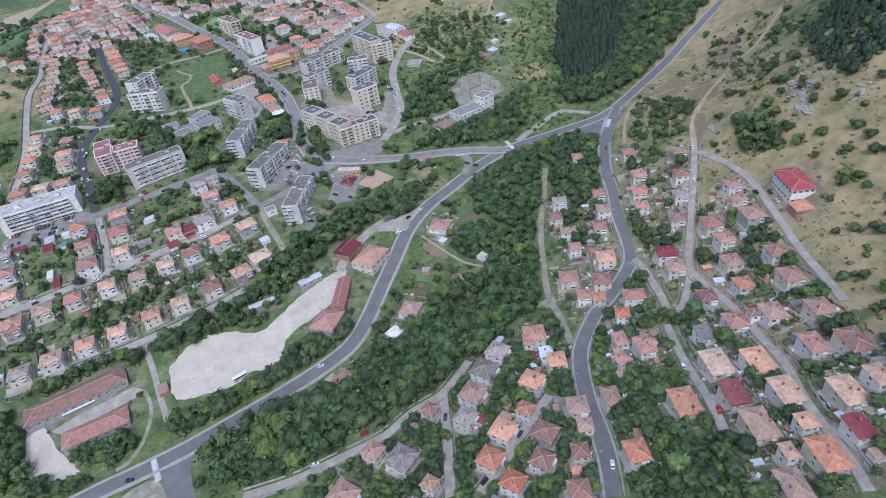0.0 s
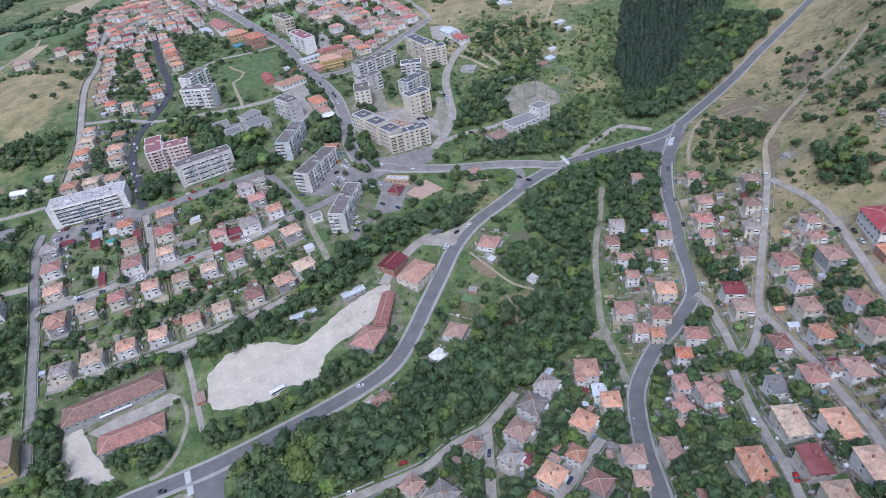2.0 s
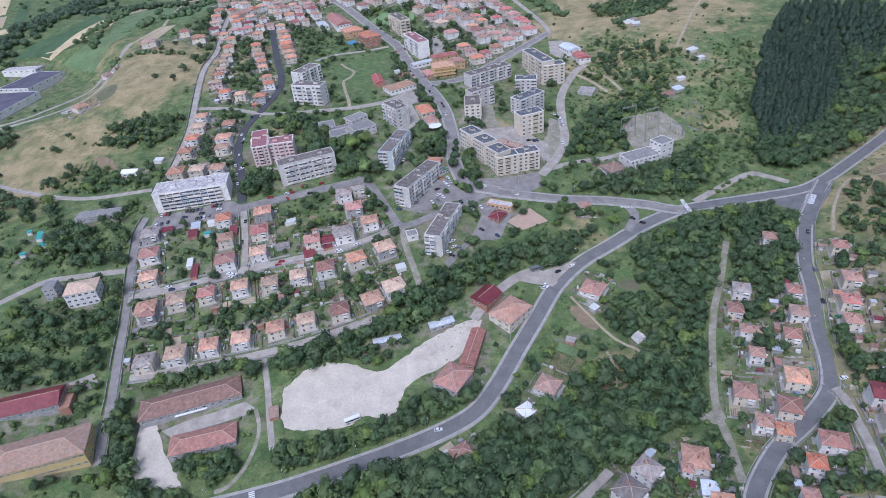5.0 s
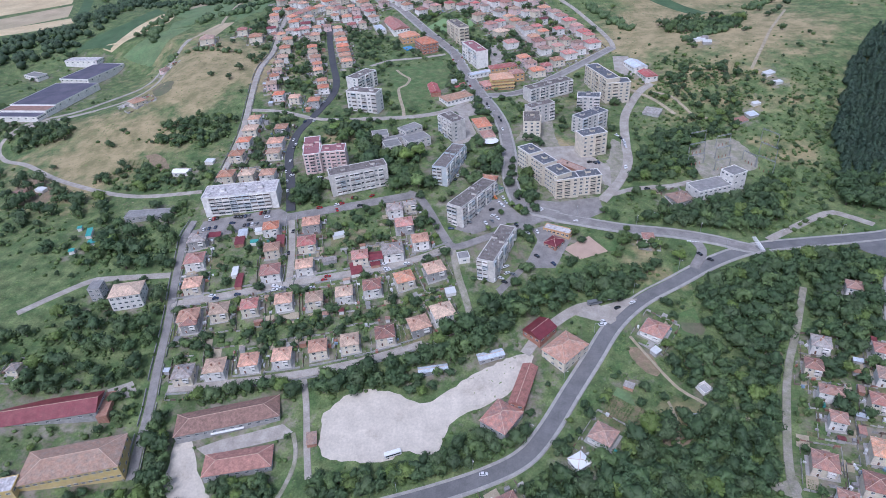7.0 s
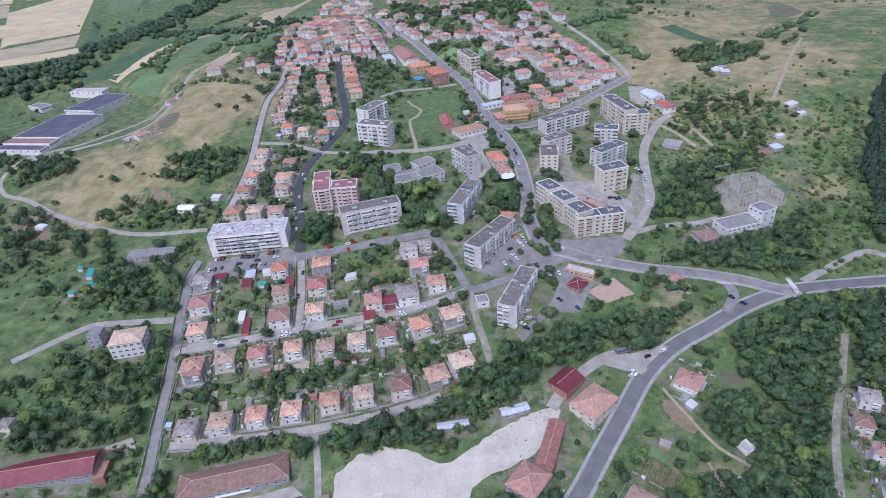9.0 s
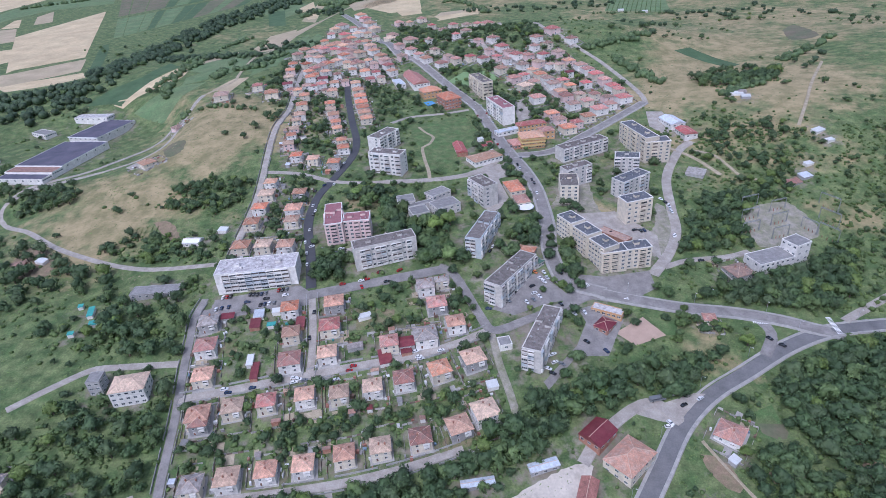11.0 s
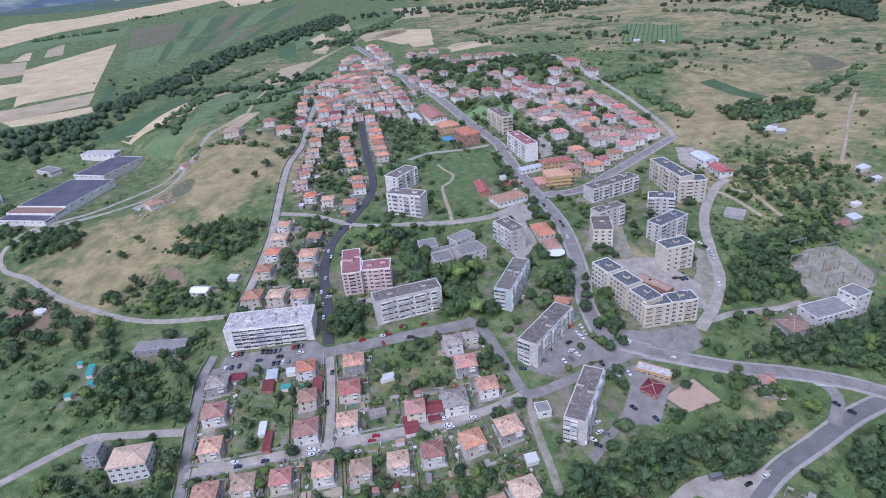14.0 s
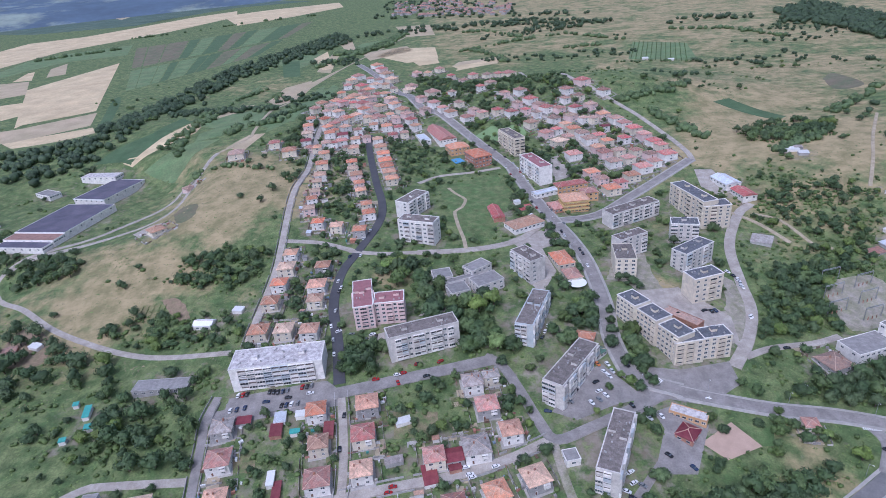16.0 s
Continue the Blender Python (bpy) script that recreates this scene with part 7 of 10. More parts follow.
hall("villa_terrace", 283.9, 64.5, 10.4, 9, -14.6, 3.6, "hip", TILE["o"], "brick", "roofed terrace with orange tiles below the villa", "terrace", 1, (3, 2), 0.1)

# the factory by the river
SLATE = material("factory_felt", (0.085, 0.085, 0.115), 0.8, 0.2, 9.0, 1.0, 0.1, (0.13, 0.115, 0.15))
for x, y, w, d, r, h, m in ((-424.0, 541.2, 53.5, 66.7, -8.5, 7, SLATE), (-423.0, 615.3, 39.3, 58.9, -13.4, 8, SLATE), (-430.0, 501.2, 53.5, 14, -8.5, 6, RUST), (-431.9, 488.1, 51.5, 12, -8.5, 5, SLATE), (-452.0, 652.0, 44, 14, -8, 7, ROOF_WHITE), (-509.0, 536.0, 14.6, 26, -20, 11, ROOF_WHITE), (-498.0, 622.0, 26, 13, -26, 5, TILE["f"])):
    works = hall("factory_hall", x, y, w, d, r, h, "flat", m, "white", "old factory hall with a flat roof and pale concrete walls", "factory", 2 if h > 8 else 1, (12 if w > 60 else 6, 5), group="factory halls")
    for k in range(5 if w > 60 else 0):
        bm = bmesh.new()
        a = (k - 2) * w * 0.19
        box(bm, a - 1.8, a + 1.8, -d * 0.3, -d * 0.3 + 3, h, h + 1.5)
        part("roof_vent", bm, PLASTER["white"], works)
    if d > 30:
        bm = bmesh.new()
        box(bm, -w / 2 - 0.4, w / 2 + 0.4, -d / 2 - 0.5, -d / 2 - 0.12, h - 0.9, h + 0.5)
        part("fascia", bm, WHITE, works, "white concrete fascia")

# the substation
hall("substation", 187, 328, 27, 15, 18.4, 7.5, "flat", TILE["f"], "white", "concrete substation building with a grey flat roof", "substation", 1, (7, 2))
hall("substation_tower", 206, 335, 13, 12, 27, 14, "flat", TILE["f"], "white", "tall concrete stair tower of the substation", "substation", 3, (2, 3))


def gantry(x, y, rot, w, h):
    """A lattice portal of the switchyard: two braced legs and a beam."""
    root = thing("switchyard_gantry", x, y, terrain(x, y), rot, "pale steel lattice gantry of the open switchyard", "gantry", "switchyard gantries")
    for side in (-1, 1):
        bm = bmesh.new()
        for a in (-0.5, 0.5):
            rail(bm, (side * w / 2 + a, 0, -0.5), (side * w / 2, 0, h), 0.13)
        for k in range(5):
            z0, z1 = k * h / 5, (k + 1) * h / 5
            a0, a1 = 0.5 * (1 - z0 / h), 0.5 * (1 - z1 / h)
            rail(bm, (side * w / 2 - a0, 0, z0), (side * w / 2 + a1, 0, z1), 0.08)
        part("leg", bm, STEEL, root)
    bm = bmesh.new()
    for a, b in ((0.4, 0), (-0.4, 0), (0, 0.7)):
        rail(bm, (-w / 2, a, h + b - 0.3), (w / 2, a, h + b - 0.3), 0.12)
    for k in range(8):
        rail(bm, (-w / 2 + k * w / 8, 0.4 if k % 2 else -0.4, h - 0.3), (-w / 2 + (k + 1) * w / 8, 0, h + 0.4), 0.07)
    part("beam", bm, STEEL, root)
    for k in (-1, 0, 1):
        bm = bmesh.new()
        bmesh.ops.create_cone(bm, cap_ends=True, segments=8, radius1=0.3, radius2=0.2, depth=2.2, matrix=pose(k * w / 4, 0, 1.1))
        part("insulator", bm, PLASTER["brick"], root)


for x, y, r, w, h in ((188, 362, 18, 14, 9), (193, 377, 18, 14, 9), (198, 392, 18, 14, 9), (206, 356, 18, 13, 9), (211, 371, 18, 13, 9), (216, 386, 18, 13, 9), (236, 352, -62, 15, 11), (244, 368, -62, 15, 11), (251, 384, -62, 15, 11), (228, 362, -62, 12, 9)):
    gantry(x, y, r, w, h)


# ---------------------------------------------------------------- cars and street things
CAR_PAINT = {
    "w": material("car_paint_white", (0.75, 0.75, 0.75), 0.25, 0.04, 2.0, 0.5, 0.0), "k": material("car_paint_black", (0.02, 0.021, 0.024), 0.22, 0.1, 2.0, 0.5, 0.0),
    "r": material("car_paint_red", (0.35, 0.02, 0.02), 0.25, 0.08, 2.0, 0.5, 0.0), "n": material("car_paint_navy", (0.03, 0.05, 0.10), 0.25, 0.1, 2.0, 0.5, 0.0),
    "g": material("car_paint_grey", (0.18, 0.19, 0.2), 0.3, 0.1, 2.0, 0.5, 0.0), "s": material("car_paint_silver", (0.5, 0.51, 0.52), 0.3, 0.06, 2.0, 0.5, 0.0),
    "o": material("car_paint_orange", (0.6, 0.2, 0.06), 0.35, 0.08, 2.0, 0.5, 0.0),
}
CAR_WORDS = {"w": "white", "k": "black", "r": "red", "n": "dark blue", "g": "dark grey", "s": "silver", "o": "orange"}
TYRE = material("tyre_rubber", (0.02, 0.02, 0.02), 0.8, 0.1, 0.5)


def loft(bm, rings):
    vs = [[bm.verts.new(c) for c in r] for r in rings]
    for a, b in zip(vs, vs[1:]):
        n = len(a)
        for k in range(n):
            bm.faces.new((a[k], a[(k + 1) % n], b[(k + 1) % n], b[k]))
    bm.faces.new(vs[0][::-1])
    bm.faces.new(vs[-1])


def car_body():
    bm = bmesh.new()
    rings = []
    for x, hw, top in ((-2.1, 0.72, 0.72), (-2.0, 0.82, 0.9), (-1.2, 0.87, 0.93), (1.0, 0.87, 0.93), (1.75, 0.82, 0.84), (2.1, 0.7, 0.66)):
        rings.append([(x, -hw, 0.3), (x, hw, 0.3), (x, hw, top - 0.12), (x, hw - 0.1, top), (x, -hw + 0.1, top), (x, -hw, top - 0.12)])
    loft(bm, rings)
    return bm


def car_cabin(low, high, z0, z1, inset):
    bm = bmesh.new()
    loft(bm, [[(low[0], -0.76, z0), (low[1], -0.76, z0), (low[1], 0.76, z0), (low[0], 0.76, z0)], [(high[0], -0.76 + inset, z1), (high[1], -0.76 + inset, z1), (high[1], 0.76 - inset, z1), (high[0], 0.76 - inset, z1)]])
    return bm


def build_car(c):
    root = thing("car", 0, 0, 0, 0, f"{CAR_WORDS[c]} hatchback car parked on the street", "car", "parked cars")
    part("body", car_body(), CAR_PAINT[c], root)
    part("glazing", car_cabin((-1.75, 0.95), (-1.35, 0.3), 0.9, 1.38, 0.14), GLASS, root)
    part("car_roof", car_cabin((-1.36, 0.32), (-1.25, 0.2), 1.38, 1.45, 0.16), CAR_PAINT[c], root)
    bm = bmesh.new()
    bmesh.ops.create_cone(bm, cap_ends=True, segments=12, radius1=0.31, radius2=0.31, depth=0.2)
    me = mesh_of("wheel", bm, [TYRE])
    for x in (-1.3, 1.3):
        for y in (-0.76, 0.76):
            shared("wheel", me, root, pose(x, y, 0.31, 90))
    return root


FLEET = {}


def park(x, y, rot, c):
    m = pose(x, y, terrain(x, y) + 0.2, 0, 0, rot)
    if c not in FLEET:
        FLEET[c] = build_car(c)
        FLEET[c].matrix_world = m
    else:
        copy_thing(FLEET[c], m)


park(26.3, 326.7, -48, 'k')
park(23.7, 317.5, -43, 'w')
park(21.4, 310.5, -42, 'w')
park(18.7, 300.4, -36, 's')
park(16.5, 295.5, -35, 'k')
park(13.0, 287.7, -40, 'g')
park(28.8, 300.3, 32, 'k')
park(29.5, 294.2, 28, 'w')
park(37.4, 312.9, -67, 'w')
park(39.0, 307.8, -67, 's')
park(35.8, 247.5, 33, 'w')
park(36.1, 242.1, 32, 'w')
park(32.0, 238.0, -31, 'w')
park(34.1, 234.8, -31, 'k')
park(39.9, 240.9, -37, 'g')
park(7.8, 344.6, 66, 'w')
park(5.5, 339.5, 66, 'w')
park(3.3, 334.5, 64, 'k')
park(57.0, 313.9, -69, 'k')
park(82.6, 337.1, -86, 'w')
park(52.0, 277.3, -59, 's')
park(139.3, 392.3, -68, 'w')
park(138.9, 385.9, -68, 's')
park(138.0, 397.5, -66, 'k')
park(133.7, 356.1, -93, 'w')
park(135.7, 402.1, -59, 'w')
park(106.5, 359.8, 19, 'k')
park(89.3, 355.9, 35, 'k')
park(-121.7, 343.1, 38, 'w')
park(-113.1, 339.9, 31, 'g')
park(-99.9, 339.4, 31, 'w')
park(-78.1, 307.6, 22, 'r')
park(-70.3, 314.3, 22, 'r')
park(-64.7, 305.4, 22, 'k')
park(-96.9, 310.0, 22, 'w')
park(-110.8, 233.3, 9, 'w')
park(-96.4, 231.4, 9, 'k')
park(-86.7, 231.9, 28, 's')
park(-148.9, 226.8, 9, 'w')
park(-106.7, 259.6, 100, 'k')
park(-79.8, 237.5, 10, 'r')
park(-131.6, 395.4, 87, 'w')
park(-127.5, 363.4, 90, 's')
park(-133.9, 416.6, 87, 'k')
park(123.6, -16.3, 66, 'w')
park(17.4, 114.0, 4, 'w')
park(-88.2, 88.6, -8, 'k')
park(137.3, 49.8, 55, 'w')
park(179.1, 15.2, -112, 'w')
park(171.4, -16.8, -115, 'r')
park(98.9, 20.6, 36, 'n')
park(75.5, 4.6, 31, 'k')
park(71.3, 48.8, 68, 'n')
park(4.8, 54.1, 6, 'w')
park(31.5, 59.4, 4, 'r')
park(40.6, 60.1, 5, 'k')
park(271.7, 135.0, 55, 'w')
park(290.4, 162.5, 48, 'w')
park(217.7, 110.2, 9, 'w')
park(236.1, 161.4, 72, 'k')
park(245.8, 187.1, 71, 'g')
park(261.3, 222.7, 64, 'k')
park(284.6, 87.4, -106, 'k')
park(282.1, 79.4, -99, 's')
park(281.5, 94.1, -97, 'k')
park(88.9, 203.5, 4, 'w')
park(100.1, 216.1, 29, 'k')
park(109.8, 220.3, 31, 'w')
park(22.5, 309.6, 13, 'k')
park(20.1, 306.6, 13, 'w')
park(17.1, 298.1, 40, 'w')
park(15.8, 295.6, 30, 'k')
park(15.0, 293.6, 30, 'w')
park(12.3, 290.0, 27, 'k')
park(9.7, 286.1, 27, 'k')
park(0.5, 281.5, -8, 'n')
park(24.1, 286.7, -62, 'w')
park(28.5, 288.7, -57, 'g')
park(32.4, 291.4, -58, 'w')
park(34.6, 307.3, -54, 'w')
park(36.7, 304.3, -60, 'w')
park(31.9, 313.1, -65, 'o')
park(44.9, 284.8, -65, 'k')
park(48.2, 312.2, -66, 'k')
park(31.7, 248.2, 30, 'w')
park(32.7, 246.3, 30, 'w')
park(28.2, 244.1, 21, 'k')
park(26.3, 241.1, 21, 'w')
park(-171.0, 295.6, 94, 'w')
park(-168.3, 295.8, 93, 'r')
park(-165.9, 296.0, 93, 'k')
park(-152.9, 296.5, 91, 'k')
park(-150.4, 296.3, 91, 'k')
park(-148.0, 296.1, 90, 'k')
park(-145.3, 296.4, 90, 'n')
park(-142.7, 297.1, 90, 'g')
park(-134.6, 298.8, 89, 'r')
park(-131.9, 299.1, 88, 'k')
park(-129.4, 299.8, 88, 'g')
park(-172.3, 285.2, 94, 'w')
park(-168.7, 285.7, 93, 'n')
park(-164.3, 286.5, 92, 'n')
park(-143.4, 286.6, 89, 'k')
park(-140.8, 286.9, 89, 'n')
park(-138.0, 287.5, 89, 'w')
park(-134.7, 287.8, 88, 'g')
park(-143.6, 337.6, 9, 'w')
park(-110.3, 333.7, 87, 'k')
park(-106.1, 334.6, 86, 'w')
park(-103.2, 335.0, 86, 'g')
park(-97.4, 337.5, 85, 'k')
park(-128.1, 388.0, 87, 'w')
park(-128.9, 383.5, 88, 'k')
park(-122.6, 346.4, 96, 'k')
park(-69.8, 314.5, 22, 'k')
park(-57.2, 316.3, 44, 'r')
park(-80.4, 300.5, -67, 'r')
park(-107.5, 279.2, 94, 'k')
park(11.9, 369.7, 32, 'k')
park(11.2, 374.1, 23, 'w')
park(8.2, 365.5, 32, 'k')
park(-120.3, 425.6, 83, 'w')
park(139.6, 394.0, -90, 'w')
park(139.5, 389.4, -89, 's')
park(139.5, 384.9, -89, 'w')
park(110.4, 359.2, -71, 'k')
park(113.2, 360.0, -72, 'n')
park(132.8, 355.1, -98, 'w')
park(40.1, 427.8, -83, 'k')
park(41.4, 422.0, -83, 'k')
park(42.0, 406.4, -83, 'w')
park(30.5, 454.8, -83, 'k')
park(32.0, 448.2, -83, 's')
park(167.0, 256.6, -42, 'k')
park(-149.1, 226.7, 12, 'w')
park(-39.6, 245.1, 19, 'w')
park(-77.9, 240.4, 12, 'r')
park(-110.2, 230.5, 15, 'w')
park(-104.3, 231.7, 15, 'g')
park(-49.7, 249.0, 13, 'w')
park(-42.8, 250.1, 16, 'w')
park(103.1, 222.3, 33, 'k')
park(90.2, 205.4, -58, 'w')
park(66.1, 249.9, -58, 'n')
park(56.1, 256.3, -49, 'k')
park(58.3, 278.3, -71, 'w')
park(161.7, 261.6, -53, 'k')
park(140.4, 300.7, -9, 'w')
park(143.5, 329.2, 4, 'k')



kerb = random.Random(23)
for street, first, last, off in (("avenue", 40, 92, 5.0), ("avenue", 44, 90, -5.0), ("block_street", 8, 30, 3.2), ("dark_street", 6, 40, 2.6), ("middle_street", 6, 40, -1.9)):
    line = ROADS[street]
    for k in range(first, min(last, len(line) - 1), 3):
        if kerb.random() < 0.55:
            d = (line[k + 1] - line[k]).normalized()
            park(line[k].x - d.y * off, line[k].y + d.x * off, math.degrees(math.atan2(d.y, d.x)), kerb.choice("wwwkkgsnr"))


def bus(x, y, rot, w, label, paint):
    root = thing("bus", x, y, terrain(x, y) + 0.15, rot, label, "bus")
    bm = bmesh.new()
    box(bm, -w / 2, w / 2, -1.2, 1.2, 0.4, 2.9)
    bmesh.ops.bevel(bm, geom=bm.edges[:], offset=0.2, segments=2, affect="EDGES")
    part("body", bm, paint, root)
    for side in (-1, 1):
        bm = bmesh.new()
        box(bm, -w / 2 + 0.5, w / 2 - 0.5, side * 1.2 - 0.02, side * 1.2 + 0.02, 1.5, 2.4)
        part("window_band", bm, GLASS, root)
    bm = bmesh.new()
    bmesh.ops.create_cone(bm, cap_ends=True, segments=12, radius1=0.48, radius2=0.48, depth=0.3)
    me = mesh_of("wheel", bm, [TYRE])
    for a in (-w * 0.32, w * 0.32):
        for b in (-1.05, 1.05):
            shared("wheel", me, root, pose(a, b, 0.48, 90))


bus(-27.5, 126.5, 20, 8.5, "old white bus standing on the limestone ground", WHITE)
bus(87, 219, 12, 9, "grey lorry parked on the apron", CAR_PAINT["g"])
bus(98, 223, 14, 9, "pale bus parked on the apron", CAR_PAINT["s"])


def crossing(x, y, rot, n, length, name="zebra_crossing", label="white painted zebra crossing on worn asphalt"):
    """Painted bars of a zebra crossing; rot is the way on foot across."""
    root = thing(name, x, y, 0, rot, label, name.split("_")[1], "zebra crossings" if name == "zebra_crossing" else "", "structure")
    c, s = math.cos(radians(rot)), math.sin(radians(rot))
    for k in range(n):
        o = (k - (n - 1) / 2) * 1.0
        bm = bmesh.new()
        q = []
        for a, b in ((-0.27, -length / 2), (0.27, -length / 2), (0.27, length / 2), (-0.27, length / 2)):
            wx, wy = x + c * (o + a) - s * b, y + s * (o + a) + c * b
            q.append((o + a, b, terrain(wx, wy) + 0.35))
        lo = [bm.verts.new((a, b, z - 0.06)) for a, b, z in q]
        hi = [bm.verts.new(v) for v in q]
        bm.faces.new(hi)
        for j in range(4):
            bm.faces.new((lo[j], lo[(j + 1) % 4], hi[(j + 1) % 4], hi[j]))
        part("painted_bar", bm, PAINT, root)


crossing(-75.2, 89.0, -77, 14, 3.0)
crossing(60.7, 299.5, 39, 10, 3.0)
crossing(202.9, 271.6, -86, 15, 3.0)
crossing(86.4, 289.0, -71, 5, 3.0)
crossing(161.5, 274.7, -4, 9, 2.6, "hatched_island", "white hatched island painted beside the grass triangle")
crossing(283.5, 259.5, 52, 14, 6.0, "hatched_island", "white hatched island painted where the roads fork")


def shell(x, y, rot):
    """A small unroofed building: four white walls round a grey floor."""
    root = thing("roofless_shell", x, y, terrain(x, y), rot, "small roofless white-walled shell among garden plots", "ruin")
    for x0, x1, y0, y1, h in ((-3, 3, -3, -2.7, 1.6), (-3, 3, 2.7, 3, 2.6), (-3, -2.7, -2.7, 2.7, 2.2), (2.7, 3, -2.7, 2.7, 2.2)):
        bm = bmesh.new()
        box(bm, x0, x1, y0, y1, -1, h)
        part("wall", bm, PLASTER["white"], root)
    bm = bmesh.new()
    box(bm, -2.7, 2.7, -2.7, 2.7, -1, 0.4)
    part("floor_slab", bm, PLASTER["grey"], root)
    KEEP.append((x, y, 4.5))


shell(134.5, 161.0, 28)
shed(115.2, 185.0, 5.0, 4.0, 40, 2.4, 'w', 'grey')
shed(95.7, 162.0, 5.0, 3.5, -30, 2.4, 'g', 'brick')



def garden_wall(line, off, h, mat, label, skip=7):
    """A low wall along a street with gateways left open."""
    bm = bmesh.new()
    for k in range(len(line) - 1):
        if k % skip == skip - 1:
            continue
        a, b = line[k], line[k + 1]
        d = (b - a).normalized()
        n = Vector((-d.y, d.x, 0))
        p, q = a + n * off, b + n * off
        if any(math.hypot(p.x - e[0], p.y - e[1]) < e[2] * 0.7 for e in KEEP):
            continue
        zs = (terrain(p.x, p.y), terrain(q.x, q.y))
        t = n * 0.12
        v = [bm.verts.new((*(c + u).xy, z)) for (c, zz) in ((p, zs[0]), (q, zs[1])) for z in (zz - 0.4, zz + h) for u in (-t, t)]
        for f in ((0, 1, 3, 2), (4, 6, 7, 5), (0, 2, 6, 4), (1, 5, 7, 3), (2, 3, 7, 6)):
            bm.faces.new([v[i] for i in f])
    if bm.verts:
        tagged(part("garden_wall", bm, mat), label, "wall", kind="structure")


for street in ("slope_street", "slope_lane", "slope_alley", "lower_street", "lower_lane", "lower_alley", "middle_street", "north_south_lane", "front_street", "fields_street", "pitch_street", "west"):
    for side in (-1, 1):
        garden_wall(ROADS[street], side * 3.6, 1.1, PLASTER["grey"], "low grey garden wall along the street", 6 if side > 0 else 5)
for side in (-1, 1):
    garden_wall(ROADS["hill"], side * 5.2, 0.7, PLASTER["grey"], "low grey retaining wall beside the hill road", 9)


def lamp_post(x, y, rot):
    root = thing("street_lamp", x, y, terrain(x, y), rot, "grey steel street lamp with a single arm", "street lamp", "street lamps")
    bm = bmesh.new()
    rail(bm, (0, 0, -0.3), (0, 0, 7.5), 0.1, 6)
    part("pole", bm, STEEL, root)
    bm = bmesh.new()
    rail(bm, (0, 0, 7.4), (1.6, 0, 7.9), 0.06, 5)
    part("arm", bm, STEEL, root)
    bm = bmesh.new()
    box(bm, 1.4, 2.1, -0.14, 0.14, 7.85, 8.0)
    part("lamp_head", bm, FRAME, root)


for street, every, off in (("main", 9, 6.2), ("avenue", 10, 6.2), ("hill", 11, 4.8), ("junction_road", 9, 5.6)):
    line = ROADS[street]
    for k in range(4, len(line) - 2, every):
        d = line[k + 1] - line[k]
        n = Vector((-d.y, d.x, 0)).normalized()
        p = line[k] + n * off
        if all(math.hypot(p.x - e[0], p.y - e[1]) > e[2] for e in KEEP):
            lamp_post(p.x, p.y, math.degrees(math.atan2(-n.y, -n.x)))


# ---------------------------------------------------------------- trees


def leaves(verts, faces, centre, radii, n, size, rng, hollow=0.55, others=()):
    """Small leaf clumps, each a tilted triangle, strewn through the outer shell of an ellipsoid and clear of the lobes beside it."""
    for _ in range(n):
        for _ in range(6):
            a, u = rng.uniform(0, math.tau), rng.uniform(-0.6, 1.0)
            r = hollow + (1.14 - hollow) * rng.random() ** 0.7
            q = math.sqrt(max(0, 1 - u * u))
            out = Vector((q * math.cos(a), q * math.sin(a), u))
            p = Vector(centre) + Vector((out.x * radii[0], out.y * radii[1], out.z * radii[2])) * r
            if all((p - Vector(c)).length > 0.85 * k for c, k in others):
                break
        nrm = (out + Vector((rng.gauss(0, 0.24), rng.gauss(0, 0.24), rng.gauss(0.2, 0.24)))).normalized()
        t = nrm.orthogonal().normalized()
        b = nrm.cross(t)
        turn = rng.uniform(0, math.tau)
        t, b = t * math.cos(turn) + b * math.sin(turn), b * math.cos(turn) - t * math.sin(turn)
        s = size * rng.uniform(0.6, 1.25)
        k = len(verts)
        for c in (p - t * s - b * s * 0.5, p + b * s * 0.95 + nrm * s * 0.2, p + t * s - b * s * 0.5):
            verts.append(c[:])
        faces.append((k, k + 1, k + 2))


def ball(level):
    """Directions and triangles of an icosphere."""
    bm = bmesh.new()
    bmesh.ops.create_icosphere(bm, subdivisions=level, radius=1.0)
    out = [v.co.copy() for v in bm.verts], [tuple(v.index for v in f.verts) for f in bm.faces]
    bm.free()
    return out


BALLS = {k: ball(k) for k in (1, 2, 3)}


def billow(verts, faces, middle, lobes, level, rng, fill=0.9):
    """The inner mass of a crown: one closed skin that swells round its lobes."""
    dirs, tris = BALLS[level]
    k, m = len(verts), Vector(middle)
    for d in dirs:
        far = 0.2
        for c, r in lobes:
            o = Vector(c) - m
            b = o.dot(d)
            disc = b * b - o.length_squared + r * r
            if disc > 0:
                far = max(far, b + math.sqrt(disc))
        verts.append((m + d * far * fill * rng.uniform(0.86, 1.10))[:])
    faces += [tuple(k + i for i in t) for t in tris]


def shrub(verts, faces, x, y, z, r, rng, wide=1.0, tall=0.7, n=8):
    """A low bush: an uneven mass with leaf clumps on it."""
    dirs, tris = BALLS[1]
    k, turn = len(verts), rng.uniform(0, math.tau)
    c, s = math.cos(turn), math.sin(turn)
    for d in dirs:
        q = r * rng.uniform(0.72, 1.0)
        verts.append((x + q * (c * d.x - s * d.y), y + q * wide * (s * d.x + c * d.y), z + q * tall * d.z))
    faces += [tuple(k + i for i in t) for t in tris]
    leaves(verts, faces, (x, y, z), (r, r * wide, r * tall), n, 0.26 * r, rng, 0.85)


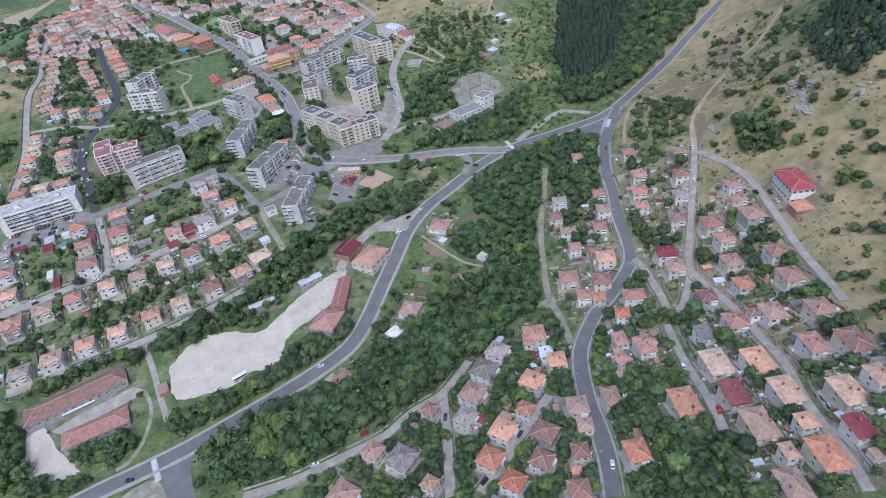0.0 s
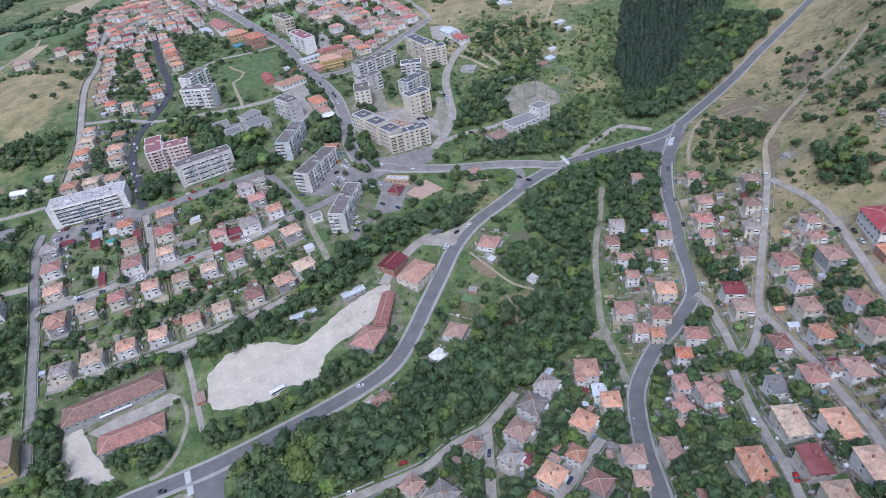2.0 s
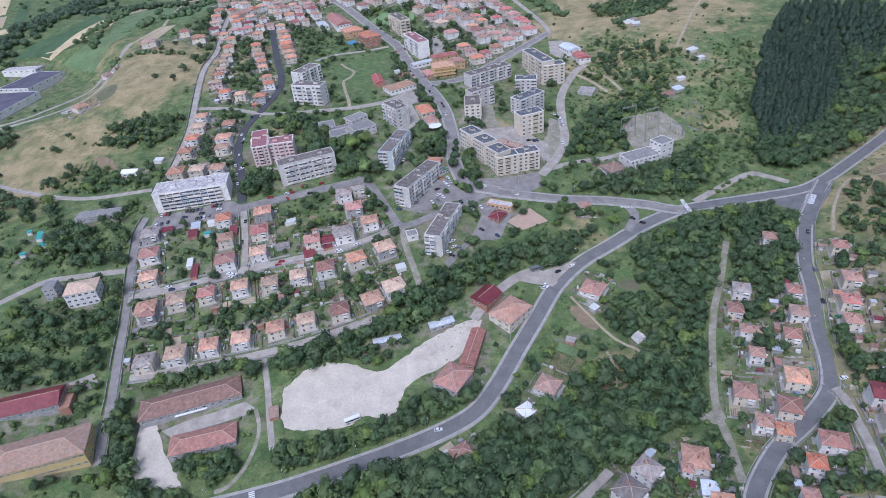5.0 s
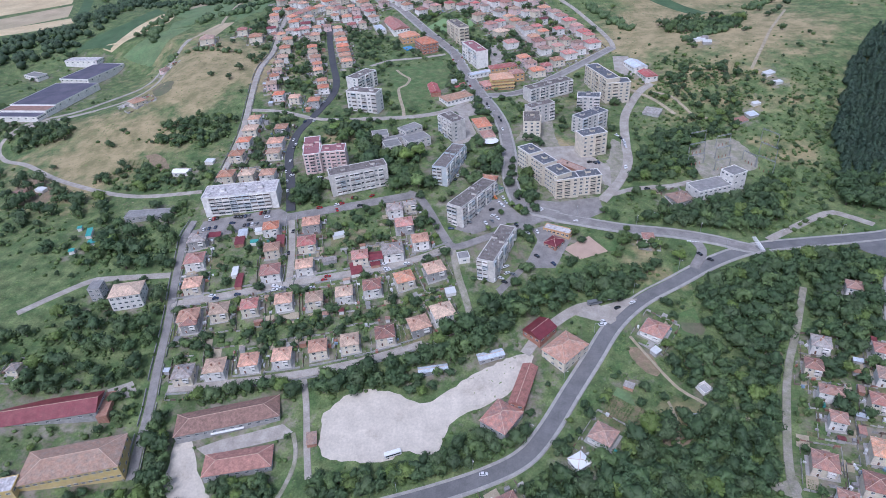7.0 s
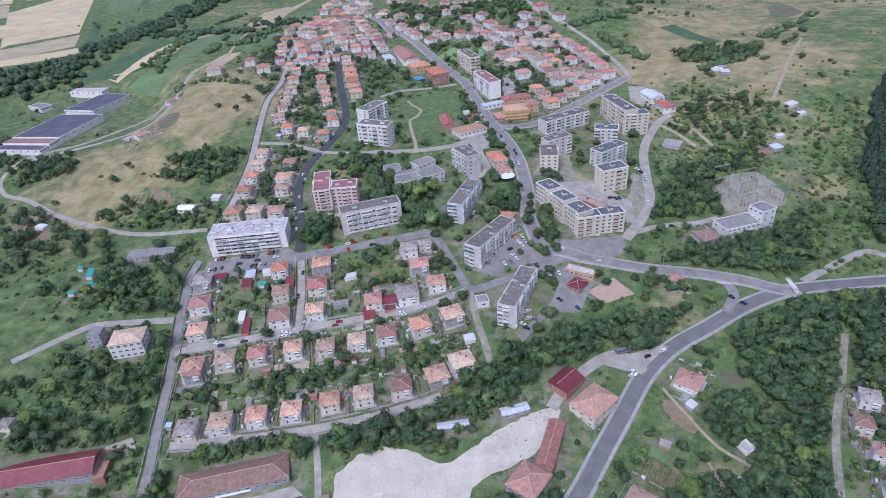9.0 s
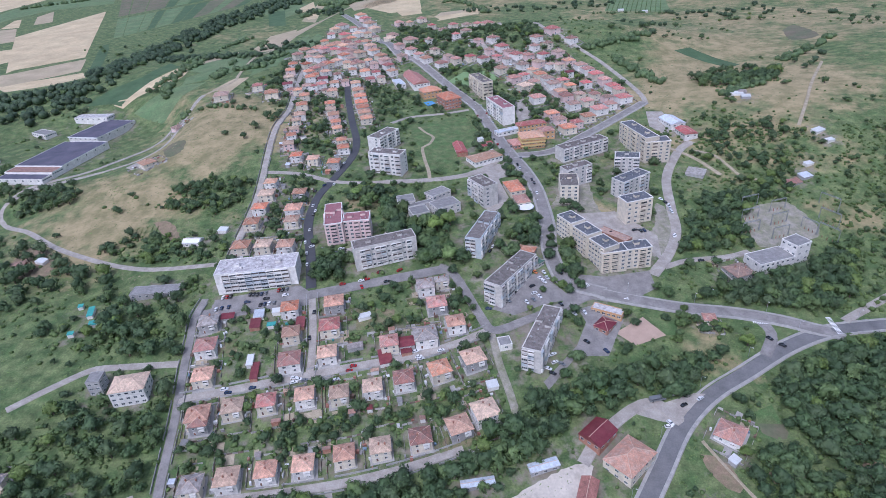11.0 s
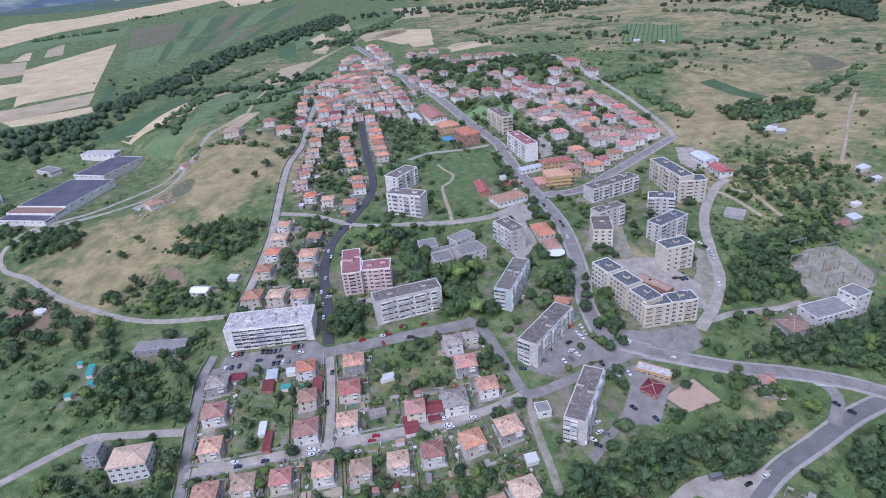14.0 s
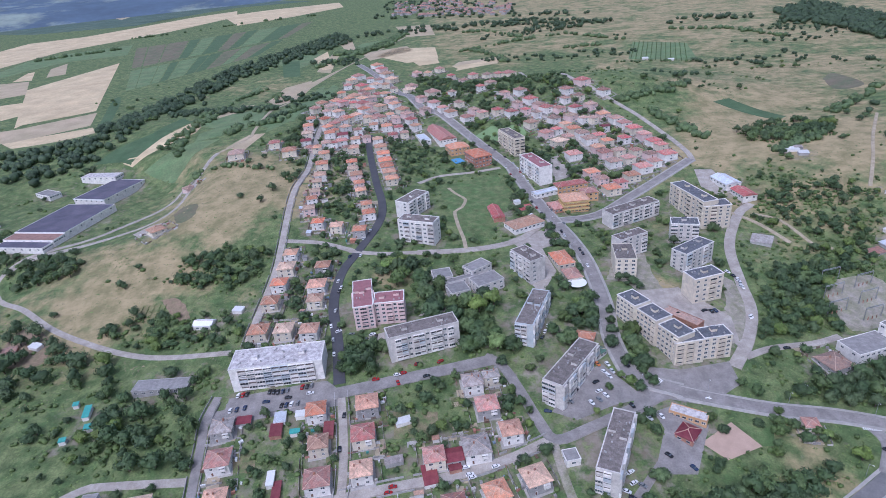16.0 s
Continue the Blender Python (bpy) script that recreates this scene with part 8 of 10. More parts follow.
def limb(verts, faces, pts, radii, n=6):
    rings = []
    for p, r in zip(pts, radii):
        k = len(verts)
        for j in range(n):
            verts.append((p[0] + r * math.cos(j * math.tau / n), p[1] + r * math.sin(j * math.tau / n), p[2]))
        rings.append(range(k, k + n))
    for a, b in zip(rings, rings[1:]):
        for j in range(n):
            faces.append((a[j], a[(j + 1) % n], b[(j + 1) % n], b[j]))


def mesh_from(name, verts, faces, mat, smooth=False):
    me = bpy.data.meshes.new(name)
    me.from_pydata(verts, [], faces)
    if smooth:
        me.polygons.foreach_set("use_smooth", [True] * len(faces))
    me.materials.append(mat)
    return me


def broad_tree(seed, leaf, lobes=9, count=330, tall=1.0, blade=0.125, level=3, limbs=9):
    """A tree of unit crown radius: trunk with limbs, and a crown of lobes."""
    rng = random.Random(seed)
    v, f = [], []
    limb(v, f, [(0, 0, -0.3), (0.02, 0, 0.35), (0.03, 0.02, 1.0 * tall)], (0.11, 0.085, 0.05), 6 if level > 2 else 4)
    lv, lf, mass = [], [], []
    for k in range(lobes):
        a = k * 2.4 + rng.uniform(-0.4, 0.4)
        r = 0.0 if k == 0 else rng.uniform(0.42, 0.80)
        c = (r * math.cos(a), r * math.sin(a), (1.30 if k == 0 else rng.uniform(0.62, 1.2)) * tall)
        if k < limbs:
            limb(v, f, [(0.02, 0, 0.45), ((c[0] * 0.5), c[1] * 0.5, 0.45 + (c[2] - 0.45) * 0.6), (c[0] * 0.9, c[1] * 0.9, c[2])], (0.05, 0.035, 0.012), 4)
        mass.append((c, rng.uniform(0.26, 0.46)))
    billow(lv, lf, (0, 0, 0.9 * tall), mass, level, rng)
    for c, r in mass:
        leaves(lv, lf, c, (r, r, r * tall), count // lobes, blade, rng, 0.86, [m for m in mass if m[0] != c])
    return mesh_from("trunk", v, f, BARK), mesh_from("crown", lv, lf, leaf, True)


def pine_tree(seed):
    rng = random.Random(seed)
    v, f, lv, lf = [], [], [], []
    limb(v, f, [(0, 0, -0.3), (0, 0, 1.2), (0, 0, 2.6)], (0.09, 0.06, 0.015), 4)
    boughs = [((0, 0, 0.7 + k * 0.3), 0.58 * (1 - k / 7.5) + 0.06) for k in range(7)]
    billow(lv, lf, (0, 0, 1.2), boughs, 2, rng, 0.92)
    for c, r in boughs:
        leaves(lv, lf, c, (r * 1.15, r * 1.15, 0.24), 24, 0.15, rng, 0.8)
    return mesh_from("trunk", v, f, BARK), mesh_from("crown", lv, lf, NEEDLE, True)


BROAD = [broad_tree(11, LEAF), broad_tree(12, LEAF_DARK, 10), broad_tree(13, LEAF, 8, 300, 1.15), broad_tree(14, LEAF_DARK, 11, 360), broad_tree(15, LEAF_LIGHT, 8, 300), broad_tree(16, LEAF, 10, 340, 0.85)]
THIN = [broad_tree(31 + k, leaf, 9 + k % 2, 225, tall, 0.125, 2, 2) for k, (leaf, tall) in enumerate(((LEAF, 1.0), (LEAF_DARK, 1.0), (LEAF, 1.15), (LEAF_DARK, 0.95), (LEAF_LIGHT, 1.0), (LEAF, 0.85)))]
PINE = [pine_tree(21), pine_tree(22)]
TREE_WORDS = ["broad green deciduous tree", "dark green dense-crowned tree", "tall green deciduous tree", "dark green spreading tree", "light yellow-green leafy tree", "low rounded green tree"]
grow = random.Random(3)
NEAR = {}
for lane in LANES:
    for i in range(int(min(lane[0], lane[2]) - 12) // 16, int(max(lane[0], lane[2]) + 12) // 16 + 1):
        for j in range(int(min(lane[1], lane[3]) - 12) // 16, int(max(lane[1], lane[3]) + 12) // 16 + 1):
            NEAR.setdefault((i, j), ([], []))[0].append(lane)
for disc in KEEP:
    for i in range(int(disc[0] - disc[2] - 6) // 16, int(disc[0] + disc[2] + 6) // 16 + 1):
        for j in range(int(disc[1] - disc[2] - 6) // 16, int(disc[1] + disc[2] + 6) // 16 + 1):
            NEAR.setdefault((i, j), ([], []))[1].append(disc)


def free(x, y, r):
    """Whether a crown of radius r at x, y stays off roads and houses."""
    lanes, discs = NEAR.get((int(x // 16), int(y // 16)), ((), ()))
    for a, b, q in discs:
        if (x - a) ** 2 + (y - b) ** 2 < (q * 0.9 + r * 0.35) ** 2:
            return False
    for x0, y0, x1, y1, h in lanes:
        dx, dy = x1 - x0, y1 - y0
        k = min(1.0, max(0.0, ((x - x0) * dx + (y - y0) * dy) / max(1e-6, dx * dx + dy * dy)))
        if (x - x0 - k * dx) ** 2 + (y - y0 - k * dy) ** 2 < (h + r * 0.55 + 0.4) ** 2:
            return False
    return True


SINGLE = ("slope yards", "park", "avenue side")
STANDS = {}


def proto_arrays(pair):
    out = []
    for me in pair:
        v = np.empty(len(me.vertices) * 3)
        me.vertices.foreach_get("co", v)
        out.append((v.reshape(-1, 3), [tuple(p.vertices) for p in me.polygons]))
    return out


def plant(x, y, r, kind, group):
    """One tree of its own."""
    i = grow.choice((0, 0, 1, 1, 1, 2, 3, 3, 3, 5, 5, 4))
    trunk, crown = BROAD[i]
    root = new("tree", trunk)
    root.matrix_world = Matrix.LocRotScale((x, y, terrain(x, y) - 0.05), Euler((0, 0, grow.uniform(0, 6.28))), (r, r * grow.uniform(0.85, 1.15), r * grow.uniform(0.85, 1.2)))
    tagged(root, TREE_WORDS[i], "tree", "trees of the " + group)
    c = new("crown", crown)
    c.parent = root


def stand(x, y, r, kind):
    """A tree that melts into its wood: kept by leaf colour, joined later."""
    i = grow.choice((0, 0, 1, 1, 1, 1, 2, 3, 3, 3, 5, 4)) if kind == "broad" else 10 + grow.randrange(2)
    a, q = grow.uniform(0, math.tau), grow.uniform(0.85, 1.2)
    STANDS.setdefault(i, []).append((x, y, terrain(x, y) - 0.05, r, r * grow.uniform(0.85, 1.15), r * q * (0.72 if kind == "pine" else 1.0), math.cos(a), math.sin(a)))


def join_stands():
    """Each wood colour becomes one mesh of trunks and crowns."""
    for i, rows in STANDS.items():
        (tv, tf), (cv, cf) = proto_arrays(THIN[i] if i < 10 else PINE[i - 10])
        for verts, faces, mat, name, label in ((tv, tf, BARK, "wood_trunks", "brown trunks and limbs of the dense thickets"), (cv, cf, (THIN[i] if i < 10 else PINE[i - 10])[1].materials[0], "wood_crowns", "dense green crowns of the thickets and orchards" if i < 10 else "dark needle crowns of the pine plantation")):
            allv, loops, starts = [], [], []
            size = len(faces[0])
            f = np.array(faces)
            for k, (x, y, z, sx, sy, sz, c, s) in enumerate(rows):
                v = verts * (sx, sy, sz)
                allv.append(np.stack([c * v[:, 0] - s * v[:, 1] + x, s * v[:, 0] + c * v[:, 1] + y, v[:, 2] + z], 1))
                loops.append(f + k * len(verts))
            v, f = np.concatenate(allv), np.concatenate(loops)
            me = bpy.data.meshes.new(name)
            me.vertices.add(len(v))
            me.vertices.foreach_set("co", v.ravel())
            me.loops.add(f.size)
            me.loops.foreach_set("vertex_index", f.ravel().astype(np.int32))
            me.polygons.add(len(f))
            me.polygons.foreach_set("loop_start", np.arange(0, f.size, size, dtype=np.int32))
            me.update(calc_edges=True)
            me.polygons.foreach_set("use_smooth", np.ones(len(f), dtype=bool))
            me.materials.append(mat)
            tagged(new(name, me), label, "trees", kind="stuff")


FAR_V, FAR_F = [], []
BUSH_V, BUSH_F = [], []


def wood(name, poly, n, kind, small, large, close=0.5):
    """Strews n trees over a stretch of land, clear of roads and houses and of each other."""
    xs, ys = [p[0] for p in poly], [p[1] for p in poly]
    done, tries, own = 0, 0, []
    while done < n and tries < n * 16:
        tries += 1
        x, y = grow.uniform(min(xs), max(xs)), grow.uniform(min(ys), max(ys))
        if not inside(x, y, poly):
            continue
        r = grow.uniform(small, large) * (0.75 if kind == "pine" else 1.10 if kind == "broad" else 1.0)
        if any((x - a) ** 2 + (y - b) ** 2 < (close * (r + q)) ** 2 for a, b, q in own):
            continue
        if name == "far hedges" and noise.noise(Vector((x * 0.004, y * 0.011, 7.0))) < 0.12:
            continue
        if kind != "far" and not free(x, y, r):
            continue
        own.append((x, y, r))
        done += 1
        if kind == "far":
            z = terrain(x, y)
            for _ in range(2):
                shrub(FAR_V, FAR_F, x + grow.gauss(0, r * 0.4), y + grow.gauss(0, r * 0.4), z + r * 0.6, r * 0.85, grow, grow.uniform(0.8, 1.1), 0.9)
        elif name in SINGLE:
            plant(x, y, r, kind, name)
        else:
            stand(x, y, r, kind)


def bushes(poly, n, small, large, seed):
    rng = random.Random(seed)
    xs, ys = [p[0] for p in poly], [p[1] for p in poly]
    for _ in range(n):
        x, y = rng.uniform(min(xs), max(xs)), rng.uniform(min(ys), max(ys))
        r = rng.uniform(small, large)
        if not inside(x, y, poly) or not free(x, y, r):
            continue
        shrub(BUSH_V, BUSH_F, x, y, terrain(x, y) + r * 0.3, r, rng, rng.uniform(0.7, 1.2))


settle()


def crop_rows(a, b, c, n):
    """Rows of vines or vegetables: n rows from the line a-b towards c."""
    rng = random.Random(n)
    a, b, c = (Vector((*p, 0)) for p in (a, b, c))
    along = c - a
    for k in range(n):
        p = a.lerp(b, (k + 0.5) / n)
        m = int(along.length / 1.1)
        for j in range(m):
            q = p + along * (j / m)
            leaves(BUSH_V, BUSH_F, (q.x, q.y, terrain(q.x, q.y) + 0.5), (0.6, 0.6, 0.6), 6, 0.34, rng, 0.3)


plant(-108.2, 308.0, 5.4, "broad", "streets and yards")
plant(-113.9, 310.9, 4.3, "broad", "streets and yards")
plant(-96.0, 308.6, 4.3, "broad", "streets and yards")
plant(42.2, 327.5, 4.3, "broad", "streets and yards")
plant(47.7, 313.4, 3.6, "broad", "streets and yards")
plant(53.4, 312.6, 3.2, "broad", "streets and yards")
plant(47.8, 300.4, 3.2, "broad", "streets and yards")
plant(51.3, 295.4, 3.2, "broad", "streets and yards")
plant(43.3, 303.7, 2.5, "broad", "streets and yards")
plant(-6.3, 309.6, 2.9, "broad", "streets and yards")
plant(-0.1, 316.3, 2.9, "broad", "streets and yards")
plant(48.2, 244.7, 4.7, "broad", "streets and yards")
plant(40.8, 232.6, 3.6, "broad", "streets and yards")
plant(35.0, 296.2, 2.2, "broad", "streets and yards")
plant(18.6, 348.5, 4.3, "broad", "streets and yards")
plant(10.4, 338.1, 4.3, "broad", "streets and yards")
plant(31.6, 365.5, 4.3, "broad", "streets and yards")
plant(32.9, 348.3, 4.0, "broad", "streets and yards")
plant(25.3, 359.7, 3.6, "broad", "streets and yards")
plant(-50.8, 362.3, 4.3, "broad", "streets and yards")
plant(-57.8, 350.8, 4.3, "broad", "streets and yards")
plant(-75.2, 381.8, 4.3, "broad", "streets and yards")
plant(-70.0, 391.7, 4.3, "broad", "streets and yards")
plant(-85.2, 402.8, 3.6, "broad", "streets and yards")
plant(-64.1, 362.6, 3.6, "broad", "streets and yards")
plant(-32.2, 329.0, 4.3, "broad", "streets and yards")
plant(-25.0, 336.5, 4.3, "broad", "streets and yards")
plant(-42.6, 326.7, 3.6, "broad", "streets and yards")
plant(-18.2, 328.7, 3.6, "broad", "streets and yards")
plant(-22.1, 314.4, 3.6, "broad", "streets and yards")
plant(-98.3, 376.3, 2.9, "broad", "streets and yards")
plant(-120.7, 347.4, 2.9, "broad", "streets and yards")
plant(-23.7, 407.8, 3.6, "broad", "streets and yards")
plant(-44.1, 401.3, 3.6, "broad", "streets and yards")
plant(2.4, 430.6, 2.9, "broad", "streets and yards")
plant(21.8, 434.3, 3.2, "broad", "streets and yards")
plant(-154.9, 455.1, 2.9, "broad", "streets and yards")
plant(-5.2, 372.8, 2.9, "broad", "streets and yards")
plant(83.0, 277.4, 3.2, "broad", "streets and yards")
plant(86.9, 270.2, 2.9, "broad", "streets and yards")
plant(105.9, 274.5, 2.9, "broad", "streets and yards")
plant(116.5, 271.3, 3.2, "broad", "streets and yards")
plant(126.2, 266.4, 3.6, "broad", "streets and yards")
plant(147.5, 256.8, 4.3, "broad", "streets and yards")
plant(112.8, 294.1, 3.6, "broad", "streets and yards")
plant(107.0, 300.1, 2.9, "broad", "streets and yards")
plant(102.3, 374.9, 2.5, "broad", "streets and yards")
plant(124.2, 381.5, 2.9, "broad", "streets and yards")
plant(93.1, 422.5, 3.2, "broad", "streets and yards")
plant(94.3, 410.9, 2.9, "broad", "streets and yards")
plant(112.3, 466.0, 2.9, "broad", "streets and yards")
plant(-95.3, 418.1, 3.2, "broad", "streets and yards")
plant(-119.3, 230.8, 3.6, "broad", "streets and yards")
plant(-132.6, 214.2, 3.6, "broad", "streets and yards")
plant(-123.7, 258.2, 2.9, "broad", "streets and yards")
plant(151.5, -17.5, 4.0, "broad", "streets and yards")
plant(140.7, -32.9, 5.0, "broad", "streets and yards")
plant(163.6, -10.7, 2.5, "broad", "streets and yards")
plant(164.5, -38.4, 3.2, "broad", "streets and yards")
plant(181.5, -32.5, 2.9, "broad", "streets and yards")
plant(153.1, -57.8, 5.0, "broad", "streets and yards")
plant(146.7, -51.5, 4.3, "broad", "streets and yards")
plant(150.1, -5.6, 3.2, "broad", "streets and yards")
plant(150.6, 3.1, 2.9, "broad", "streets and yards")
plant(158.6, 10.9, 3.6, "broad", "streets and yards")
plant(160.3, 36.3, 3.6, "broad", "streets and yards")
plant(162.0, 29.3, 3.2, "broad", "streets and yards")
plant(193.3, -8.2, 3.2, "broad", "streets and yards")
plant(157.3, -35.8, 3.6, "broad", "streets and yards")
plant(204.2, 89.8, 3.2, "broad", "streets and yards")
plant(225.5, 123.3, 4.3, "broad", "streets and yards")
plant(224.7, 113.0, 4.3, "broad", "streets and yards")
plant(228.5, 131.2, 3.6, "broad", "streets and yards")
plant(68.2, 36.8, 2.9, "broad", "streets and yards")
plant(90.9, 35.5, 3.2, "broad", "streets and yards")
plant(94.4, 10.0, 2.9, "broad", "streets and yards")
plant(80.6, 85.1, 5.0, "broad", "streets and yards")
plant(101.9, 94.0, 4.3, "broad", "streets and yards")
plant(187.8, 249.4, 2.0, "broad", "streets and yards")
plant(194.7, 250.8, 2.5, "broad", "streets and yards")
plant(201.6, 252.2, 3.0, "broad", "streets and yards")
plant(208.5, 253.6, 2.0, "broad", "streets and yards")
plant(215.5, 254.9, 2.5, "broad", "streets and yards")
plant(222.5, 256.1, 3.0, "broad", "streets and yards")
plant(229.5, 257.3, 2.0, "broad", "streets and yards")
plant(236.5, 258.4, 2.5, "broad", "streets and yards")
plant(243.6, 259.4, 3.0, "broad", "streets and yards")
plant(250.7, 260.4, 2.0, "broad", "streets and yards")
plant(257.8, 261.4, 2.5, "broad", "streets and yards")
plant(114.2, 278.4, 2.2, "broad", "streets and yards")
plant(118.8, 276.5, 2.6, "broad", "streets and yards")
plant(123.4, 274.6, 3.0, "broad", "streets and yards")
plant(127.9, 272.7, 2.2, "broad", "streets and yards")
plant(132.4, 270.8, 2.6, "broad", "streets and yards")
plant(136.8, 268.9, 3.0, "broad", "streets and yards")
plant(141.1, 267.1, 2.2, "broad", "streets and yards")
plant(61.7, 397.2, 2.7, "broad", "streets and yards")
plant(65.1, 391.5, 3.2, "broad", "streets and yards")
plant(68.4, 386.0, 3.7, "broad", "streets and yards")
plant(71.6, 380.7, 2.7, "broad", "streets and yards")
plant(51.7, 316.5, 2.5, "broad", "streets and yards")
plant(53.7, 312.1, 3.0, "broad", "streets and yards")
plant(55.6, 307.8, 3.4, "broad", "streets and yards")
plant(57.6, 303.6, 2.5, "broad", "streets and yards")
plant(59.5, 299.5, 3.0, "broad", "streets and yards")
plant(47.0, 356.4, 2.7, "broad", "streets and yards")
plant(46.1, 347.3, 3.2, "broad", "streets and yards")
plant(45.2, 338.7, 3.7, "broad", "streets and yards")
plant(44.4, 330.4, 2.7, "broad", "streets and yards")
plant(-113.7, 319.1, 3.8, "broad", "streets and yards")
plant(-102.3, 322.7, 4.5, "broad", "streets and yards")
plant(-90.7, 326.6, 5.2, "broad", "streets and yards")
plant(118.6, 282.2, 2.5, "broad", "streets and yards")
plant(115.8, 275.7, 3.0, "broad", "streets and yards")
plant(113.1, 269.5, 3.4, "broad", "streets and yards")
plant(110.5, 263.4, 2.5, "broad", "streets and yards")
plant(108.0, 257.6, 3.0, "broad", "streets and yards")
plant(-22.2, 300.1, 2.5, "broad", "streets and yards")
plant(-17.7, 293.3, 3.0, "broad", "streets and yards")
plant(-13.4, 286.7, 3.4, "broad", "streets and yards")
plant(-9.2, 280.4, 2.5, "broad", "streets and yards")

crop_rows((86.2, 156.8), (96.5, 149.5), (76.9, 143.8), 8)
crop_rows((98.8, 149.0), (105.9, 144.0), (91.0, 136.4), 5)
crop_rows((264.3, 1219.1), (345.6, 1166.1), (220.7, 1064.9), 12)
crop_rows((-72.7, 221.2), (-62.5, 222.7), (-71.6, 210.9), 4)
crop_rows((-29.9, 200.4), (-10.4, 205.7), (-27.1, 189.6), 5)
crop_rows((-275.1, 388.7), (-253.8, 388.9), (-273.2, 371.4), 5)

wood('thicket', [(-44, 97), (-13, 97), (12, 94), (39, 101), (58, 112), (79, 102), (112, 107), (112, 91), (91, 77), (69, 70), (50, 68), (18, 62), (-6, 57), (-40, 64), (-49, 87)], 374, 'broad', 4.0, 7.5)
wood('gully', [(63, 117), (91, 130), (120, 148), (157, 135), (147, 105), (125, 95), (99, 93), (79, 102)], 89, 'broad', 3.5, 6.5)
wood('gully', [(130, 155), (119, 177), (137, 194), (176, 176), (161, 139)], 44, 'broad', 3.0, 5.0)
wood('bank', [(149, 226), (181, 246), (221, 261), (266, 242), (244, 202), (224, 185), (213, 229), (185, 181), (156, 187), (154, 214)], 163, 'broad', 3.5, 6.5)
wood('bank', [(213, 220), (242, 204), (204, 134), (181, 146)], 44, 'broad', 2.5, 4.5)
wood('quarry edge', [(-77, 168), (-39, 176), (-10, 194), (9, 211), (39, 226), (74, 238), (119, 247), (138, 255), (103, 223), (79, 213), (41, 209), (30, 195), (11, 180), (-21, 166), (-67, 159)], 257, 'broad', 3.5, 6.5)
wood('road bank', [(-65, 118), (-30, 118), (-4, 124), (11, 134), (39, 141), (43, 133), (27, 125), (-5, 114), (-37, 108), (-65, 103)], 152, 'broad', 3.0, 5.0)
wood('depot edge', [(-143, 164), (-135, 174), (-87, 174), (-84, 162), (-100, 163), (-133, 152)], 57, 'broad', 3.5, 5.5)
wood('depot edge', [(-160, 156), (-148, 137), (-140, 108), (-103, 91), (-111, 89), (-152, 103)], 68, 'broad', 3.5, 6.0)
wood('depot edge', [(-119, 121), (-96, 119), (-86, 108), (-98, 101), (-115, 108)], 26, 'broad', 2.5, 4.0)
wood('west bank', [(-248, 212), (-187, 234), (-177, 223), (-166, 177), (-183, 156), (-240, 157), (-263, 193)], 42, 'broad', 3.0, 5.5)
wood('west gardens', [(-265, 318), (-200, 317), (-186, 307), (-180, 269), (-184, 249), (-226, 252), (-245, 275)], 29, 'broad', 3.0, 6.0)
wood('west gardens', [(-400, 397), (-355, 376), (-295, 343), (-255, 327), (-251, 300), (-294, 320), (-329, 300)], 32, 'broad', 3.0, 5.5)
wood('pine plantation', [(362, 482), (421, 469), (396, 416), (356, 372), (319, 334), (292, 344), (305, 392)], 360, 'pine', 6.0, 9.0)
wood('valley wood', [(427, 467), (501, 421), (420, 376), (348, 324), (302, 304), (273, 312), (288, 340), (351, 363)], 205, 'broad', 4.0, 7.0)
wood('scrub', [(149, 383), (173, 408), (220, 413), (192, 383), (185, 347), (135, 339)], 67, 'broad', 2.5, 4.5)
wood('scrub', [(213, 325), (253, 348), (219, 286), (183, 287), (131, 294), (178, 312)], 131, 'broad', 3.0, 5.5)
wood('common', [(168, 516), (203, 536), (241, 510), (275, 473), (236, 397), (204, 395), (177, 447), (164, 476)], 66, 'broad', 2.0, 4.0)
wood('common', [(224, 629), (292, 660), (322, 633), (300, 591), (256, 582), (229, 602)], 56, 'broad', 3.0, 5.0)
wood('park', [(8, 346), (41, 371), (38, 329), (15, 319)], 12, 'broad', 4.0, 6.0)
wood('park', [(45, 352), (59, 335), (58, 299), (42, 309)], 9, 'broad', 4.0, 5.5)
wood('park', [(-77, 396), (-37, 399), (-13, 347), (-12, 314), (-42, 320), (-63, 348)], 26, 'broad', 4.0, 6.5)
wood('park', [(-103, 413), (-77, 412), (-74, 382), (-99, 383)], 7, 'broad', 4.0, 5.5)
wood('hillside', [(327, 282), (334, 214), (295, 169), (277, 219)], 44, 'broad', 2.0, 4.0)
wood('hillside', [(315, 156), (324, 133), (306, 106), (298, 128)], 25, 'broad', 2.5, 4.5)
wood('hillside', [(462, 382), (480, 291), (395, 137), (246, -17), (251, 4), (278, 50), (307, 70), (300, 136)], 84, 'broad', 1.8, 4.0)
wood('hilltop pines', [(397, 195), (429, 193), (405, 146), (369, 109), (351, 113), (360, 143)], 90, 'pine', 4.0, 6.5)
wood('slope yards', [(272, 219), (290, 127), (244, 2), (230, -30), (179, -76), (101, -19), (133, 19), (153, 62), (209, 102)], 121, 'broad', 2.0, 4.0)
wood('lower yards', [(13, 31), (45, 48), (99, 73), (154, 90), (149, 59), (123, -7), (112, -26)], 93, 'broad', 2.0, 4.0)
wood('west yards', [(-188, 283), (-67, 307), (-4, 282), (12, 211), (-8, 189), (-160, 190)], 70, 'broad', 2.0, 3.6)
